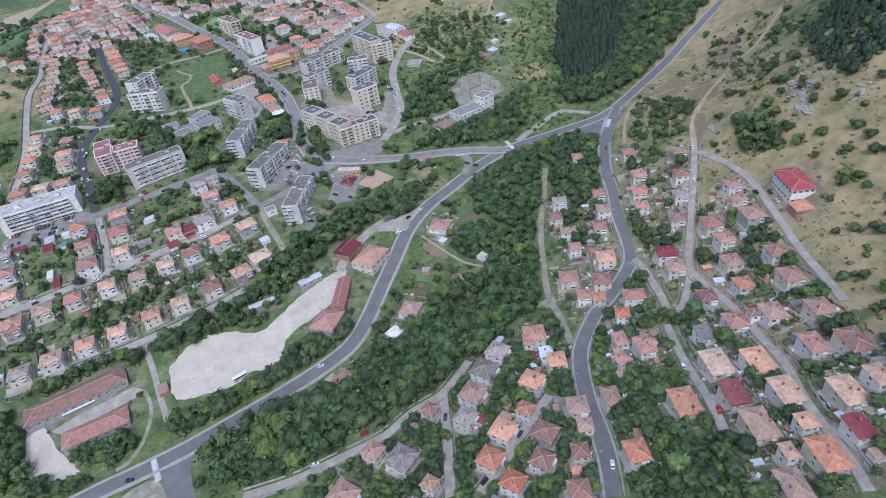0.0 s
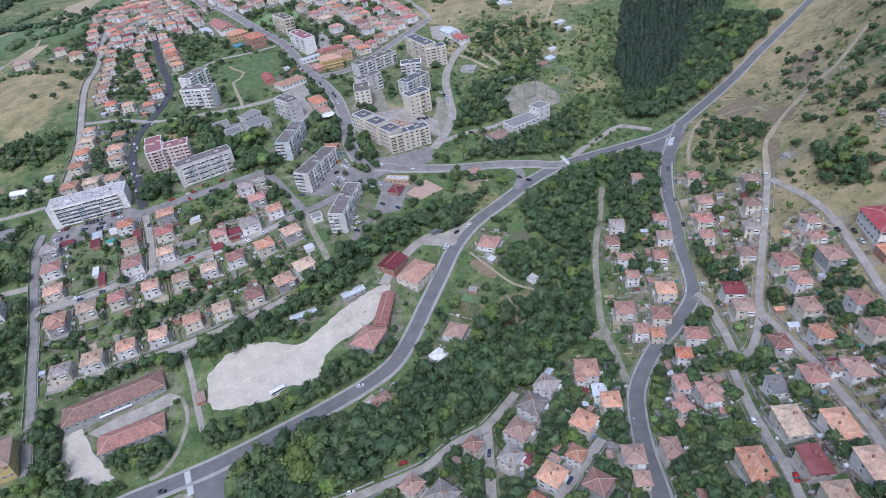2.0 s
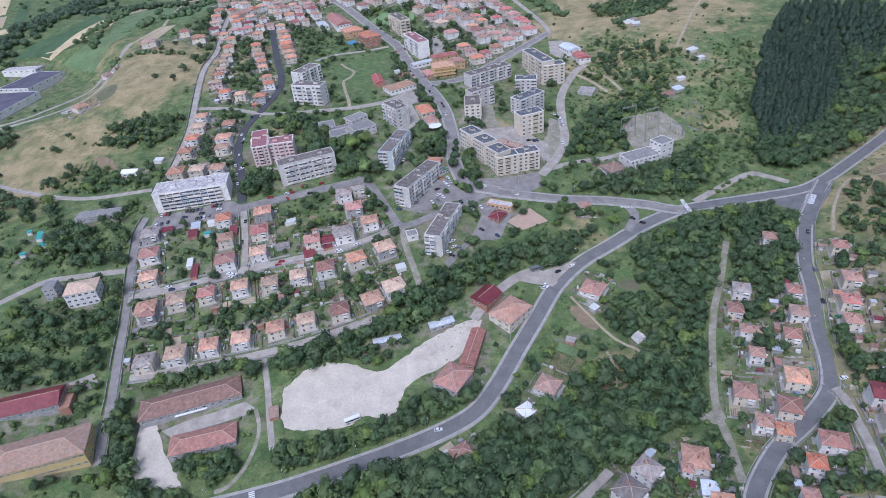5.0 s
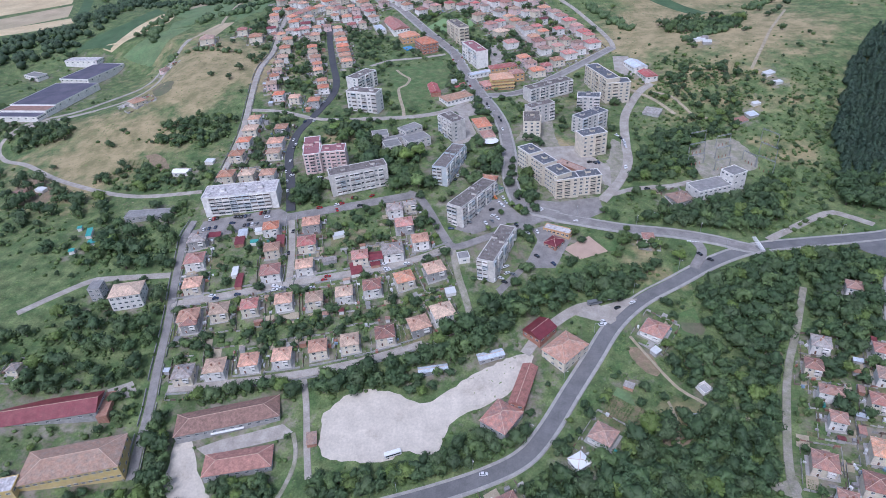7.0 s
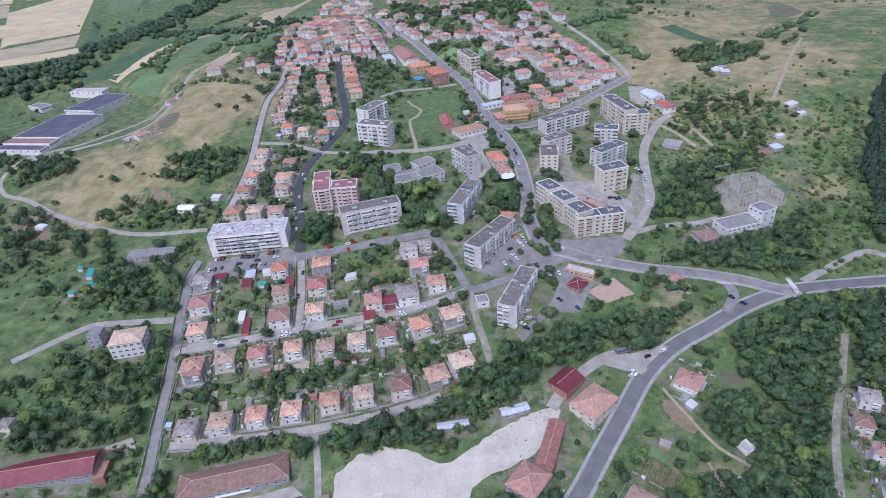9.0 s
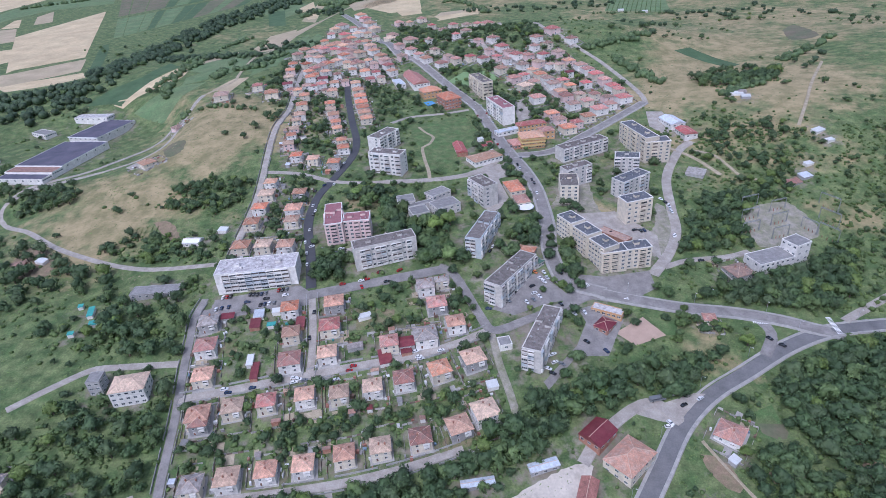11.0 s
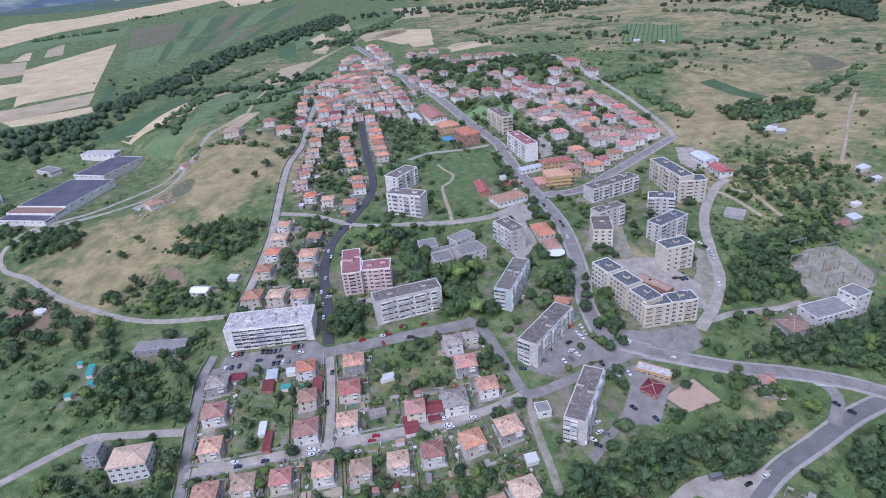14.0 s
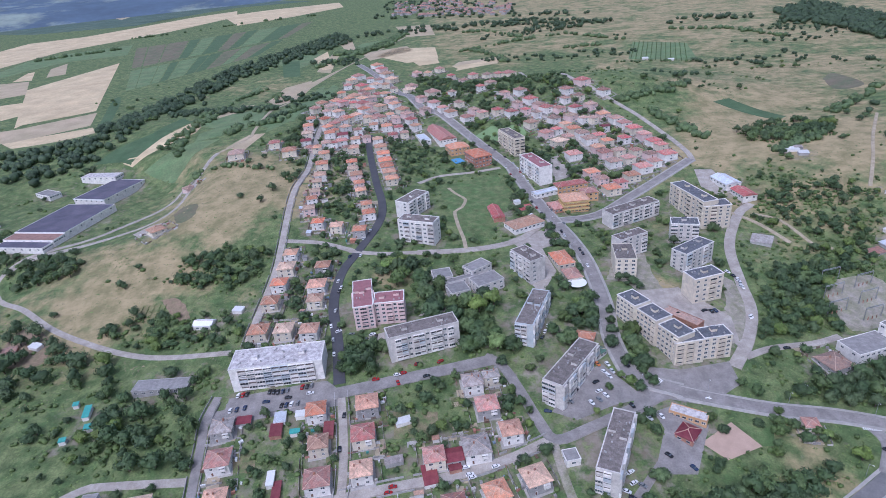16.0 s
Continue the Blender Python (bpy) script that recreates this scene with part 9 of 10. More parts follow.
wood('front yards', [(-167, 194), (-3, 228), (-0, 209), (-82, 180), (-156, 169)], 30, 'broad', 2.0, 3.6)
wood('north yards', [(-171, 338), (-187, 438), (-145, 441), (-127, 345)], 26, 'broad', 2.0, 3.6)
wood('old quarter yards', [(-171, 496), (-193, 630), (-160, 681), (-131, 547), (-129, 484)], 62, 'broad', 2.0, 3.6)
wood('old quarter yards', [(-109, 561), (-126, 665), (-84, 680), (-57, 606)], 18, 'broad', 2.2, 3.8)
wood('quarter yards', [(-28, 660), (28, 568), (93, 534), (144, 559), (156, 620), (79, 785), (-130, 1084), (-101, 743)], 400, 'broad', 2.2, 4.4)
wood('fields edge', [(-241, 666), (-243, 775), (-247, 977), (-210, 682), (-196, 546), (-209, 547)], 43, 'broad', 2.5, 4.5)
wood('meadow scrub', [(-269, 415), (-259, 446), (-222, 448), (-192, 436), (-193, 409), (-213, 394)], 47, 'broad', 2.5, 4.5)
wood('meadow scrub', [(-294, 360), (-280, 381), (-196, 368), (-180, 344), (-193, 335), (-258, 346)], 44, 'broad', 2.0, 4.0)
wood('factory edge', [(-484, 517), (-449, 518), (-355, 453), (-357, 438), (-406, 435), (-447, 466)], 37, 'broad', 3.0, 5.0)
wood('block street', [(-118, 332), (-99, 332), (-94, 307), (-111, 305)], 5, 'broad', 5.0, 7.0)
wood('avenue side', [(-5, 500), (7, 540), (35, 444), (46, 364), (40, 358), (25, 435)], 16, 'broad', 2.5, 4.0)
wood('river', [(-572, 648), (-641, 741), (-545, 777), (-556, 944), (-538, 1071), (-523, 1285), (-381, 1650), (-318, 1502), (-466, 1159), (-488, 958), (-466, 748), (-481, 693), (-529, 644)], 420, 'far', 5.0, 8.0)
wood('far hedges', [(-15, 1659), (706, 1209), (373, 643), (233, 740), (120, 1082), (-22, 1140)], 260, 'far', 2.0, 5.0)
wood('far hedges', [(-465, 776), (-460, 1110), (-330, 1395), (-253, 1235), (-263, 782), (-308, 663)], 120, 'far', 3.0, 6.0)
wood('far hedges', [(-352, 1653), (211, 1739), (680, 1506), (566, 1257), (-17, 1470), (-288, 1449)], 170, 'far', 4.0, 8.0)
wood('far wood', [(617, 1445), (735, 1520), (740, 1266), (621, 1062), (613, 1228), (572, 1292)], 300, 'far', 6.0, 9.0)
wood('pine plantation', [(301, 382), (349, 473), (409, 550), (522, 526), (454, 457), (386, 401), (319, 358)], 300, 'pine', 6.0, 9.0)
wood('village trees', [(-330, 1905), (-342, 2425), (99, 2094), (75, 1713), (-91, 1775)], 140, 'far', 4.0, 8.0)



def hedge_row(line, n, small, large):
    """A straggling line of bushes and small trees across the fields."""
    rng = random.Random(n + len(line))
    for _ in range(n):
        k = rng.randrange(len(line) - 1)
        u = rng.random()
        (x0, y0), (x1, y1) = line[k], line[k + 1]
        r = rng.uniform(small, large)
        x, y = x0 + (x1 - x0) * u + rng.gauss(0, r * 0.9), y0 + (y1 - y0) * u + rng.gauss(0, r * 0.9)
        shrub(HEDGE_V, HEDGE_F, x, y, terrain(x, y) + r * 0.45, r, rng, rng.uniform(0.7, 1.1), 0.85)


HEDGE_V, HEDGE_F = [], []
hedge_row([(-397.9, 691.1), (-386.5, 782.1), (-410.5, 971.9), (-386.7, 1043.1)], 60, 2.5, 5)
hedge_row([(-335.9, 1201.7), (-259.8, 1349.3), (-193.9, 1548.7)], 110, 4, 8)
hedge_row([(126.3, 719.0), (168.3, 737.1), (219.6, 769.7)], 60, 2.5, 5)
hedge_row([(158.7, 698.0), (175.6, 661.4), (193.3, 619.6)], 60, 2.5, 5)
hedge_row([(335.3, 669.1), (373.7, 699.2), (432.0, 750.8)], 50, 2.5, 5)
hedge_row([(356.5, 1325.9), (461.2, 1280.7), (508.1, 1150.8)], 60, 3, 6)
hedge_row([(-37.0, 1261.2), (-0.1, 1196.6), (27.2, 1120.1)], 50, 3, 6)
hedge_row([(244.6, 614.3), (273.5, 620.3), (319.7, 638.9)], 60, 2.5, 4.5)
hedge_row([(234.8, 567.4), (267.7, 586.1), (294.3, 604.5)], 60, 2.5, 4.5)
hedge_row([(-319.6, 703.9), (-315.0, 740.1), (-348.1, 1011.0)], 50, 2.5, 5)
hedge_row([(-331.5, 610.4), (-285.4, 601.8), (-222.4, 585.6)], 26, 2, 4)
hedge_row([(-75.8, 1247.7), (38.6, 1325.0), (160.2, 1373.2), (250.9, 1252.3)], 60, 3, 6)
hedge_row([(-328.9, 1327.3), (-273.0, 1355.3), (-217.2, 1399.6)], 60, 4, 8)
hedge_row([(-304.4, 729.8), (-265.9, 741.7), (-259.0, 822.4)], 30, 3, 6)
hedge_row([(-363.2, 638.2), (-381.6, 726.7), (-370.2, 807.8)], 40, 3, 6)
hedge_row([(-83.0, 1506.1), (-3.7, 1506.0), (85.9, 1337.0)], 40, 3, 6)
hedge_row([(197.5, 1050.3), (318.2, 1009.9)], 24, 2, 4)
hedge_row([(137.8, 1211.3), (200.6, 1212.3)], 24, 3, 6)
hedge_row([(-1107.0, 1949.2), (-946.0, 2001.2), (-765.5, 2128.0), (-562.9, 2171.2)], 40, 3, 7)
hedge_row([(-1201.8, 1623.4), (-1118.9, 1668.6), (-1012.6, 1724.3)], 50, 4, 8)


def greenery(poly, n, small, large, share, seed, thirst=1.0, clump=-1.0):
    """Garden trees and shrubs wherever no house, road or yard stands; share: the part that are trees."""
    rng = random.Random(seed)
    xs, ys = [p[0] for p in poly], [p[1] for p in poly]
    for _ in range(n):
        x, y = rng.uniform(min(xs), max(xs)), rng.uniform(min(ys), max(ys))
        r = rng.uniform(small, large)
        if not inside(x, y, poly) or not free(x, y, r) or any(inside(x, y, q) for q in BARE if abs(q[0][0] - x) < 120 and abs(q[0][1] - y) < 120):
            continue
        if noise.noise(Vector((x * 0.011, y * 0.02, 2.0))) + 0.5 * noise.noise(Vector((x * 0.05, y * 0.06, 5.0))) < clump:
            continue
        parched = max(s * math.exp(-((x - a) ** 2 + (y - b) ** 2) / (1.1 * q * q)) for a, b, q, s in DRY)
        if rng.random() < parched * thirst:
            continue
        if rng.random() < share:
            stand(x, y, r, "broad")
        else:
            r *= 0.6
            shrub(BUSH_V, BUSH_F, x, y, terrain(x, y) + r * 0.3, r, rng, rng.uniform(0.7, 1.2), 0.75)


greenery([(-185, 100), (-180, 60), (0, 20), (60, -70), (330, -70), (330, 130), (260, 300), (330, 420), (200, 560), (150, 900), (-40, 960), (-260, 860), (-200, 420), (-188, 330)], 5600, 1.2, 3.0, 0.24, 77)
greenery([(-330, 90), (-330, 330), (-150, 280), (-150, 80)], 950, 1.4, 3.4, 0.3, 78, 1.0, -0.05)
greenery([(120, 180), (330, 260), (330, 560), (150, 560)], 1100, 1.2, 3.2, 0.15, 79)
greenery([(-50, 60), (150, 60), (210, 230), (140, 230), (60, 140)], 1500, 1.6, 3.6, 0.45, 80)
greenery([(-900, 300), (-330, 250), (-200, 900), (-700, 1200)], 1500, 2.0, 4.5, 0.4, 81, 1.0, 0.28)
greenery([(230, 40), (300, -60), (520, 40), (520, 330), (330, 290), (260, 210)], 1700, 1.2, 3.4, 0.3, 82, 0.3)

greenery([(150, 60), (250, 110), (330, 60), (300, -70), (100, -70), (110, 0)], 2600, 1.5, 3.4, 0.5, 83, 0.6)
greenery([(0, 40), (60, 70), (130, 60), (110, -60), (0, -40)], 1200, 1.5, 3.4, 0.5, 84)

greenery([(-180, 290), (-20, 230), (90, 250), (215, 300), (215, 420), (160, 540), (60, 560), (-60, 480), (-180, 380)], 1150, 2.0, 4.4, 0.5, 85)
greenery([(-150, 420), (20, 420), (100, 560), (-40, 720), (-170, 800)], 900, 1.8, 3.8, 0.5, 86)
greenery([(330, 420), (200, 560), (150, 900), (700, 1100), (760, 500)], 4200, 1.6, 4.6, 0.5, 87, 0.4, 0.32)
greenery([(-700, 250), (-230, 250), (-200, 500), (-330, 860), (-800, 900)], 3600, 1.8, 4.6, 0.5, 88, 0.6, 0.3)

greenery([(243, 362), (280, 421), (304, 482), (348, 491), (324, 422), (285, 334), (242, 289), (212, 294)], 1900, 1.0, 3.0, 0.1, 89, 0.3)
greenery([(158, 471), (220, 534), (294, 493), (268, 394), (197, 394), (143, 354)], 700, 1.0, 2.8, 0.15, 90, 0.3)

# the clump that bulges into the limestone lot, and the trees on the bank above it
for x, y, r in ((-27, 165.5, 3.4), (-20.5, 161.5, 3.6), (-14, 160, 3.4), (-9, 164.5, 3.0), (-17, 168, 3.6), (-6, 171, 3.2), (1, 171.5, 3.0), (-34, 168.5, 2.8), (7, 178, 3.0), (22, 184, 2.8)):
    stand(x, y, r, "broad")
# young trees in a row along the main road, and on the green beyond it
round_rng = random.Random(91)
for x, y, r in ((213.6, 257.1, 2.5), (221, 258.2, 2.3), (227.5, 259.3, 2.2), (235, 260.2, 2.2), (243, 261, 2.3), (251, 262, 2.6), (258.7, 262.6, 2.4), (226.8, 288, 2.6), (230.5, 284, 2.3), (241.9, 293.2, 2.2), (237, 290, 1.8), (247.4, 285.5, 1.9), (255, 289, 2.0), (259.5, 286, 2.1), (265, 288, 2.4), (252, 295, 1.6), (246, 290, 1.6), (260, 298, 1.7)):
    shrub(BUSH_V, BUSH_F, x, y, terrain(x, y) + r * 0.6, r, round_rng, 1.0, 0.95, 14)


def tufts(name, poly, n, small, large, mat, label, seed):
    """Tussocks of grass and weeds, thicker in drifts."""
    rng = random.Random(seed)
    xs, ys = [p[0] for p in poly], [p[1] for p in poly]
    v, f = [], []
    for _ in range(n):
        x, y = rng.uniform(min(xs), max(xs)), rng.uniform(min(ys), max(ys))
        if not inside(x, y, poly) or noise.noise(Vector((x * 0.025, y * 0.025, seed))) < rng.uniform(-0.35, 0.25) or not free(x, y, 0.5):
            continue
        r, z = rng.uniform(small, large), terrain(x, y)
        if any(inside(x, y, q) for q in BARE if abs(q[0][0] - x) < 80 and abs(q[0][1] - y) < 80):
            continue
        for _ in range(3):
            a, q = rng.uniform(0, math.tau), r * rng.uniform(0.5, 1.0)
            px_, py_ = x + rng.gauss(0, r * 0.4), y + rng.gauss(0, r * 0.4)
            k = len(v)
            v += [(px_ - q * math.cos(a), py_ - q * math.sin(a), z - 0.1), (px_ + q * math.cos(a), py_ + q * math.sin(a), z - 0.05), (px_ - 0.6 * q * math.sin(a), py_ + 0.6 * q * math.cos(a), z + 0.22 * q)]
            f.append((k, k + 1, k + 2))
    tagged(new(name, mesh_from(name, v, f, mat)), label, "grass", kind="stuff")


HILL = [(225, 40), (300, -70), (620, -40), (620, 420), (330, 330), (270, 210)]
MEADOW = [(-560, 300), (-190, 290), (-160, 480), (-300, 900), (-560, 900)]
EAST = [(170, 470), (620, 430), (760, 1150), (60, 1100), (150, 760)]
tufts("grass_tufts", HILL, 16000, 0.5, 1.7, LEAF, "dark green weeds and low scrub on the slopes", 1)
tufts("grass_tufts", MEADOW, 8000, 0.5, 1.4, LEAF_LIGHT, "green weeds in the meadow", 2)
tufts("grass_tufts", EAST, 11000, 0.6, 1.5, LEAF_LIGHT, "green weeds on the dry common", 3)
tufts("dry_tufts", HILL, 9000, 0.5, 1.5, LEAF_STRAW, "parched straw-coloured grass tussocks", 4)
tufts("dry_tufts", MEADOW, 7000, 0.5, 1.6, LEAF_STRAW, "parched straw-coloured grass tussocks", 5)
tufts("grass_tufts", [(-330, 60), (-180, 40), (60, -70), (330, -70), (270, 300), (200, 460), (-180, 480), (-350, 330)], 26000, 0.4, 1.4, LEAF_LIGHT, "light green weeds and long grass in yards and verges", 6)


def rocks(poly, n, seed):
    """Pale limestone ledges and boulders that break through the hillside."""
    rng = random.Random(seed)
    v, f = [], []
    xs, ys = [p[0] for p in poly], [p[1] for p in poly]
    for _ in range(n):
        x, y = rng.uniform(min(xs), max(xs)), rng.uniform(min(ys), max(ys))
        if not inside(x, y, poly) or not free(x, y, 1.0) or noise.noise(Vector((x * 0.03, y * 0.03, 9.0))) < 0.02:
            continue
        r, z, a0 = rng.uniform(0.25, 1.3), terrain(x, y), rng.uniform(0, 6.3)
        k, m = len(v), 7
        for h, q in ((-0.4, 1.1), (0.35, 0.95), (0.6, 0.5)):
            for j in range(m):
                a = a0 + j * math.tau / m
                w = r * q * rng.uniform(0.7, 1.25)
                v.append((x + 1.5 * w * math.cos(a), y + w * math.sin(a), z + h * r * rng.uniform(0.7, 1.2)))
        for u in range(2):
            for j in range(m):
                f.append((k + u * m + j, k + u * m + (j + 1) % m, k + (u + 1) * m + (j + 1) % m, k + (u + 1) * m + j))
        f.append(tuple(k + 2 * m + j for j in range(m)))
    tagged(new("rocks", mesh_from("rocks", v, f, material("limestone_rock", (0.38, 0.36, 0.33), 0.95, 0.25, 3.0, 0.5, 0.4, (0.31, 0.295, 0.27), where="Position"))), "pale limestone ledges and boulders on the hillside", "rocks", kind="stuff")


rocks([(482, 382), (405, 146), (324, 60), (328, 93), (340, 148), (424, 306)], 900, 0)
rocks([(344, 159), (375, 186), (397, 195), (361, 152), (336, 129), (330, 132)], 520, 5)
rocks([(331, 88), (358, 116), (383, 137), (393, 135), (335, 72)], 520, 6)
rocks([(333, 134), (343, 135), (330, 112), (323, 119)], 520, 7)

rocks([(456, 372), (469, 321), (378, 216), (425, 323)], 200, 1)


bushes([(-44, 97), (-13, 97), (12, 94), (39, 101), (58, 112), (79, 102), (112, 107), (112, 91), (91, 77), (69, 70), (50, 68), (18, 62), (-6, 57), (-40, 64), (-49, 87)], 1920, 0.8, 2.2, 100)
bushes([(63, 117), (91, 130), (120, 148), (157, 135), (147, 105), (125, 95), (99, 93), (79, 102)], 460, 0.8, 2.2, 101)
bushes([(130, 155), (119, 177), (137, 194), (176, 176), (161, 139)], 228, 0.8, 2.2, 102)
bushes([(149, 226), (181, 246), (221, 261), (266, 242), (244, 202), (224, 185), (213, 229), (185, 181), (156, 187), (154, 214)], 836, 0.8, 2.2, 103)
bushes([(213, 220), (242, 204), (204, 134), (181, 146)], 228, 0.8, 2.2, 104)
bushes([(-77, 168), (-39, 176), (-10, 194), (9, 211), (39, 226), (74, 238), (119, 247), (138, 255), (103, 223), (79, 213), (41, 209), (30, 195), (11, 180), (-21, 166), (-67, 159)], 1320, 0.8, 2.2, 105)
bushes([(-65, 118), (-30, 118), (-4, 124), (11, 134), (39, 141), (43, 133), (27, 125), (-5, 114), (-37, 108), (-65, 103)], 780, 0.8, 2.2, 106)
bushes([(-143, 164), (-135, 174), (-87, 174), (-84, 162), (-100, 163), (-133, 152)], 296, 0.8, 2.2, 107)
bushes([(-160, 156), (-148, 137), (-140, 108), (-103, 91), (-111, 89), (-152, 103)], 352, 0.8, 2.2, 108)
bushes([(-119, 121), (-96, 119), (-86, 108), (-98, 101), (-115, 108)], 104, 0.8, 2.2, 109)
bushes([(-248, 212), (-187, 234), (-177, 223), (-166, 177), (-183, 156), (-240, 157), (-263, 193)], 420, 0.8, 2.2, 110)
bushes([(-265, 318), (-200, 317), (-186, 307), (-180, 269), (-184, 249), (-226, 252), (-245, 275)], 152, 0.8, 2.2, 111)
bushes([(-400, 397), (-355, 376), (-295, 343), (-255, 327), (-251, 300), (-294, 320), (-329, 300)], 168, 0.8, 2.2, 112)
bushes([(362, 482), (421, 469), (396, 416), (356, 372), (319, 334), (292, 344), (305, 392)], 1440, 0.8, 2.2, 113)
bushes([(427, 467), (501, 421), (420, 376), (348, 324), (302, 304), (273, 312), (288, 340), (351, 363)], 1056, 0.8, 2.2, 114)
bushes([(149, 383), (173, 408), (220, 413), (192, 383), (185, 347), (135, 339)], 344, 0.8, 2.2, 115)
bushes([(213, 325), (253, 348), (219, 286), (183, 287), (131, 294), (178, 312)], 672, 0.8, 2.2, 116)
bushes([(168, 516), (203, 536), (241, 510), (275, 473), (236, 397), (204, 395), (177, 447), (164, 476)], 672, 0.8, 2.2, 117)
bushes([(224, 629), (292, 660), (322, 633), (300, 591), (256, 582), (229, 602)], 288, 0.8, 2.2, 118)
bushes([(8, 346), (41, 371), (38, 329), (15, 319)], 48, 0.8, 2.2, 119)
bushes([(45, 352), (59, 335), (58, 299), (42, 309)], 36, 0.8, 2.2, 120)
bushes([(-77, 396), (-37, 399), (-13, 347), (-12, 314), (-42, 320), (-63, 348)], 104, 0.8, 2.2, 121)
bushes([(-103, 413), (-77, 412), (-74, 382), (-99, 383)], 28, 0.8, 2.2, 122)
bushes([(327, 282), (334, 214), (295, 169), (277, 219)], 228, 0.8, 2.2, 123)
bushes([(315, 156), (324, 133), (306, 106), (298, 128)], 100, 0.8, 2.2, 124)
bushes([(462, 382), (480, 291), (395, 137), (246, -17), (251, 4), (278, 50), (307, 70), (300, 136)], 432, 0.8, 2.2, 125)
bushes([(397, 195), (429, 193), (405, 146), (369, 109), (351, 113), (360, 143)], 360, 0.8, 2.2, 126)
bushes([(272, 219), (290, 127), (244, 2), (230, -30), (179, -76), (101, -19), (133, 19), (153, 62), (209, 102)], 624, 0.8, 2.2, 127)
bushes([(13, 31), (45, 48), (99, 73), (154, 90), (149, 59), (123, -7), (112, -26)], 480, 0.8, 2.2, 128)
bushes([(-188, 283), (-67, 307), (-4, 282), (12, 211), (-8, 189), (-160, 190)], 704, 0.8, 2.2, 129)
bushes([(-167, 194), (-3, 228), (-0, 209), (-82, 180), (-156, 169)], 288, 0.8, 2.2, 130)
bushes([(-171, 338), (-187, 438), (-145, 441), (-127, 345)], 104, 0.8, 2.2, 131)
bushes([(-171, 496), (-193, 630), (-160, 681), (-131, 547), (-129, 484)], 320, 0.8, 2.2, 132)
bushes([(-109, 561), (-126, 665), (-84, 680), (-57, 606)], 130, 0.7, 1.8, 133)
bushes([(-28, 660), (28, 568), (93, 534), (144, 559), (156, 620), (79, 785), (-130, 1084), (-101, 743)], 864, 0.8, 2.2, 134)
bushes([(-241, 666), (-243, 775), (-247, 977), (-210, 682), (-196, 546), (-209, 547)], 224, 0.8, 2.2, 135)
bushes([(-269, 415), (-259, 446), (-222, 448), (-192, 436), (-193, 409), (-213, 394)], 244, 0.8, 2.2, 136)
bushes([(-294, 360), (-280, 381), (-196, 368), (-180, 344), (-193, 335), (-258, 346)], 228, 0.8, 2.2, 137)
bushes([(-484, 517), (-449, 518), (-355, 453), (-357, 438), (-406, 435), (-447, 466)], 192, 0.8, 2.2, 138)
bushes([(-118, 332), (-99, 332), (-94, 307), (-111, 305)], 20, 0.8, 2.2, 140)
bushes([(-5, 500), (7, 540), (35, 444), (46, 364), (40, 358), (25, 435)], 64, 0.8, 2.2, 141)
bushes([(301, 382), (349, 473), (409, 550), (522, 526), (454, 457), (386, 401), (319, 358)], 1200, 0.8, 2.2, 147)

join_stands()
tagged(new("far_trees", mesh_from("far_trees", FAR_V, FAR_F, LEAF_DARK, True)), "distant hedgerows and riverside woods of dark green trees", "trees", kind="stuff")
tagged(new("hedgerows", mesh_from("hedgerows", HEDGE_V, HEDGE_F, LEAF, True)), "straggling green hedgerows between the fields", "hedge", kind="stuff")
if BUSH_V:
    tagged(new("bushes", mesh_from("bushes", BUSH_V, BUSH_F, LEAF, True)), "low green bushes and garden shrubs", "bushes", kind="stuff")


# ---------------------------------------------------------------- yards round the houses
YARD = {"paving": [], "beds": [], "grass": [], "earth": []}
yards = random.Random(41)


def clear_spot(x, y, r, ease_off=0.8):
    lanes, discs = NEAR.get((int(x // 16), int(y // 16)), ((), ()))
    if any((x - a) ** 2 + (y - b) ** 2 < (q * ease_off + r) ** 2 for a, b, q in discs):
        return False
    for x0, y0, x1, y1, h in lanes:
        dx, dy = x1 - x0, y1 - y0
        k = min(1.0, max(0.0, ((x - x0) * dx + (y - y0) * dy) / max(1e-6, dx * dx + dy * dy)))
        if (x - x0 - k * dx) ** 2 + (y - y0 - k * dy) ** 2 < (h + r + 0.4) ** 2:
            return False
    return True


def lay(kind, cx, cy, rot, w, d, up):
    """A piece of yard of w by d that follows the land, in 3 by 3 cells."""
    c, s = math.cos(radians(rot)), math.sin(radians(rot))
    v, f = [], []
    for j in range(4):
        for i in range(4):
            a, b = (i / 3 - 0.5) * w, (j / 3 - 0.5) * d
            x, y = cx + c * a - s * b, cy + s * a + c * b
            v.append((x, y, terrain(x, y) + up))
    for j in range(3):
        for i in range(3):
            f.append((j * 4 + i, j * 4 + i + 1, j * 4 + i + 5, j * 4 + i + 4))
    YARD[kind].append((v, f))


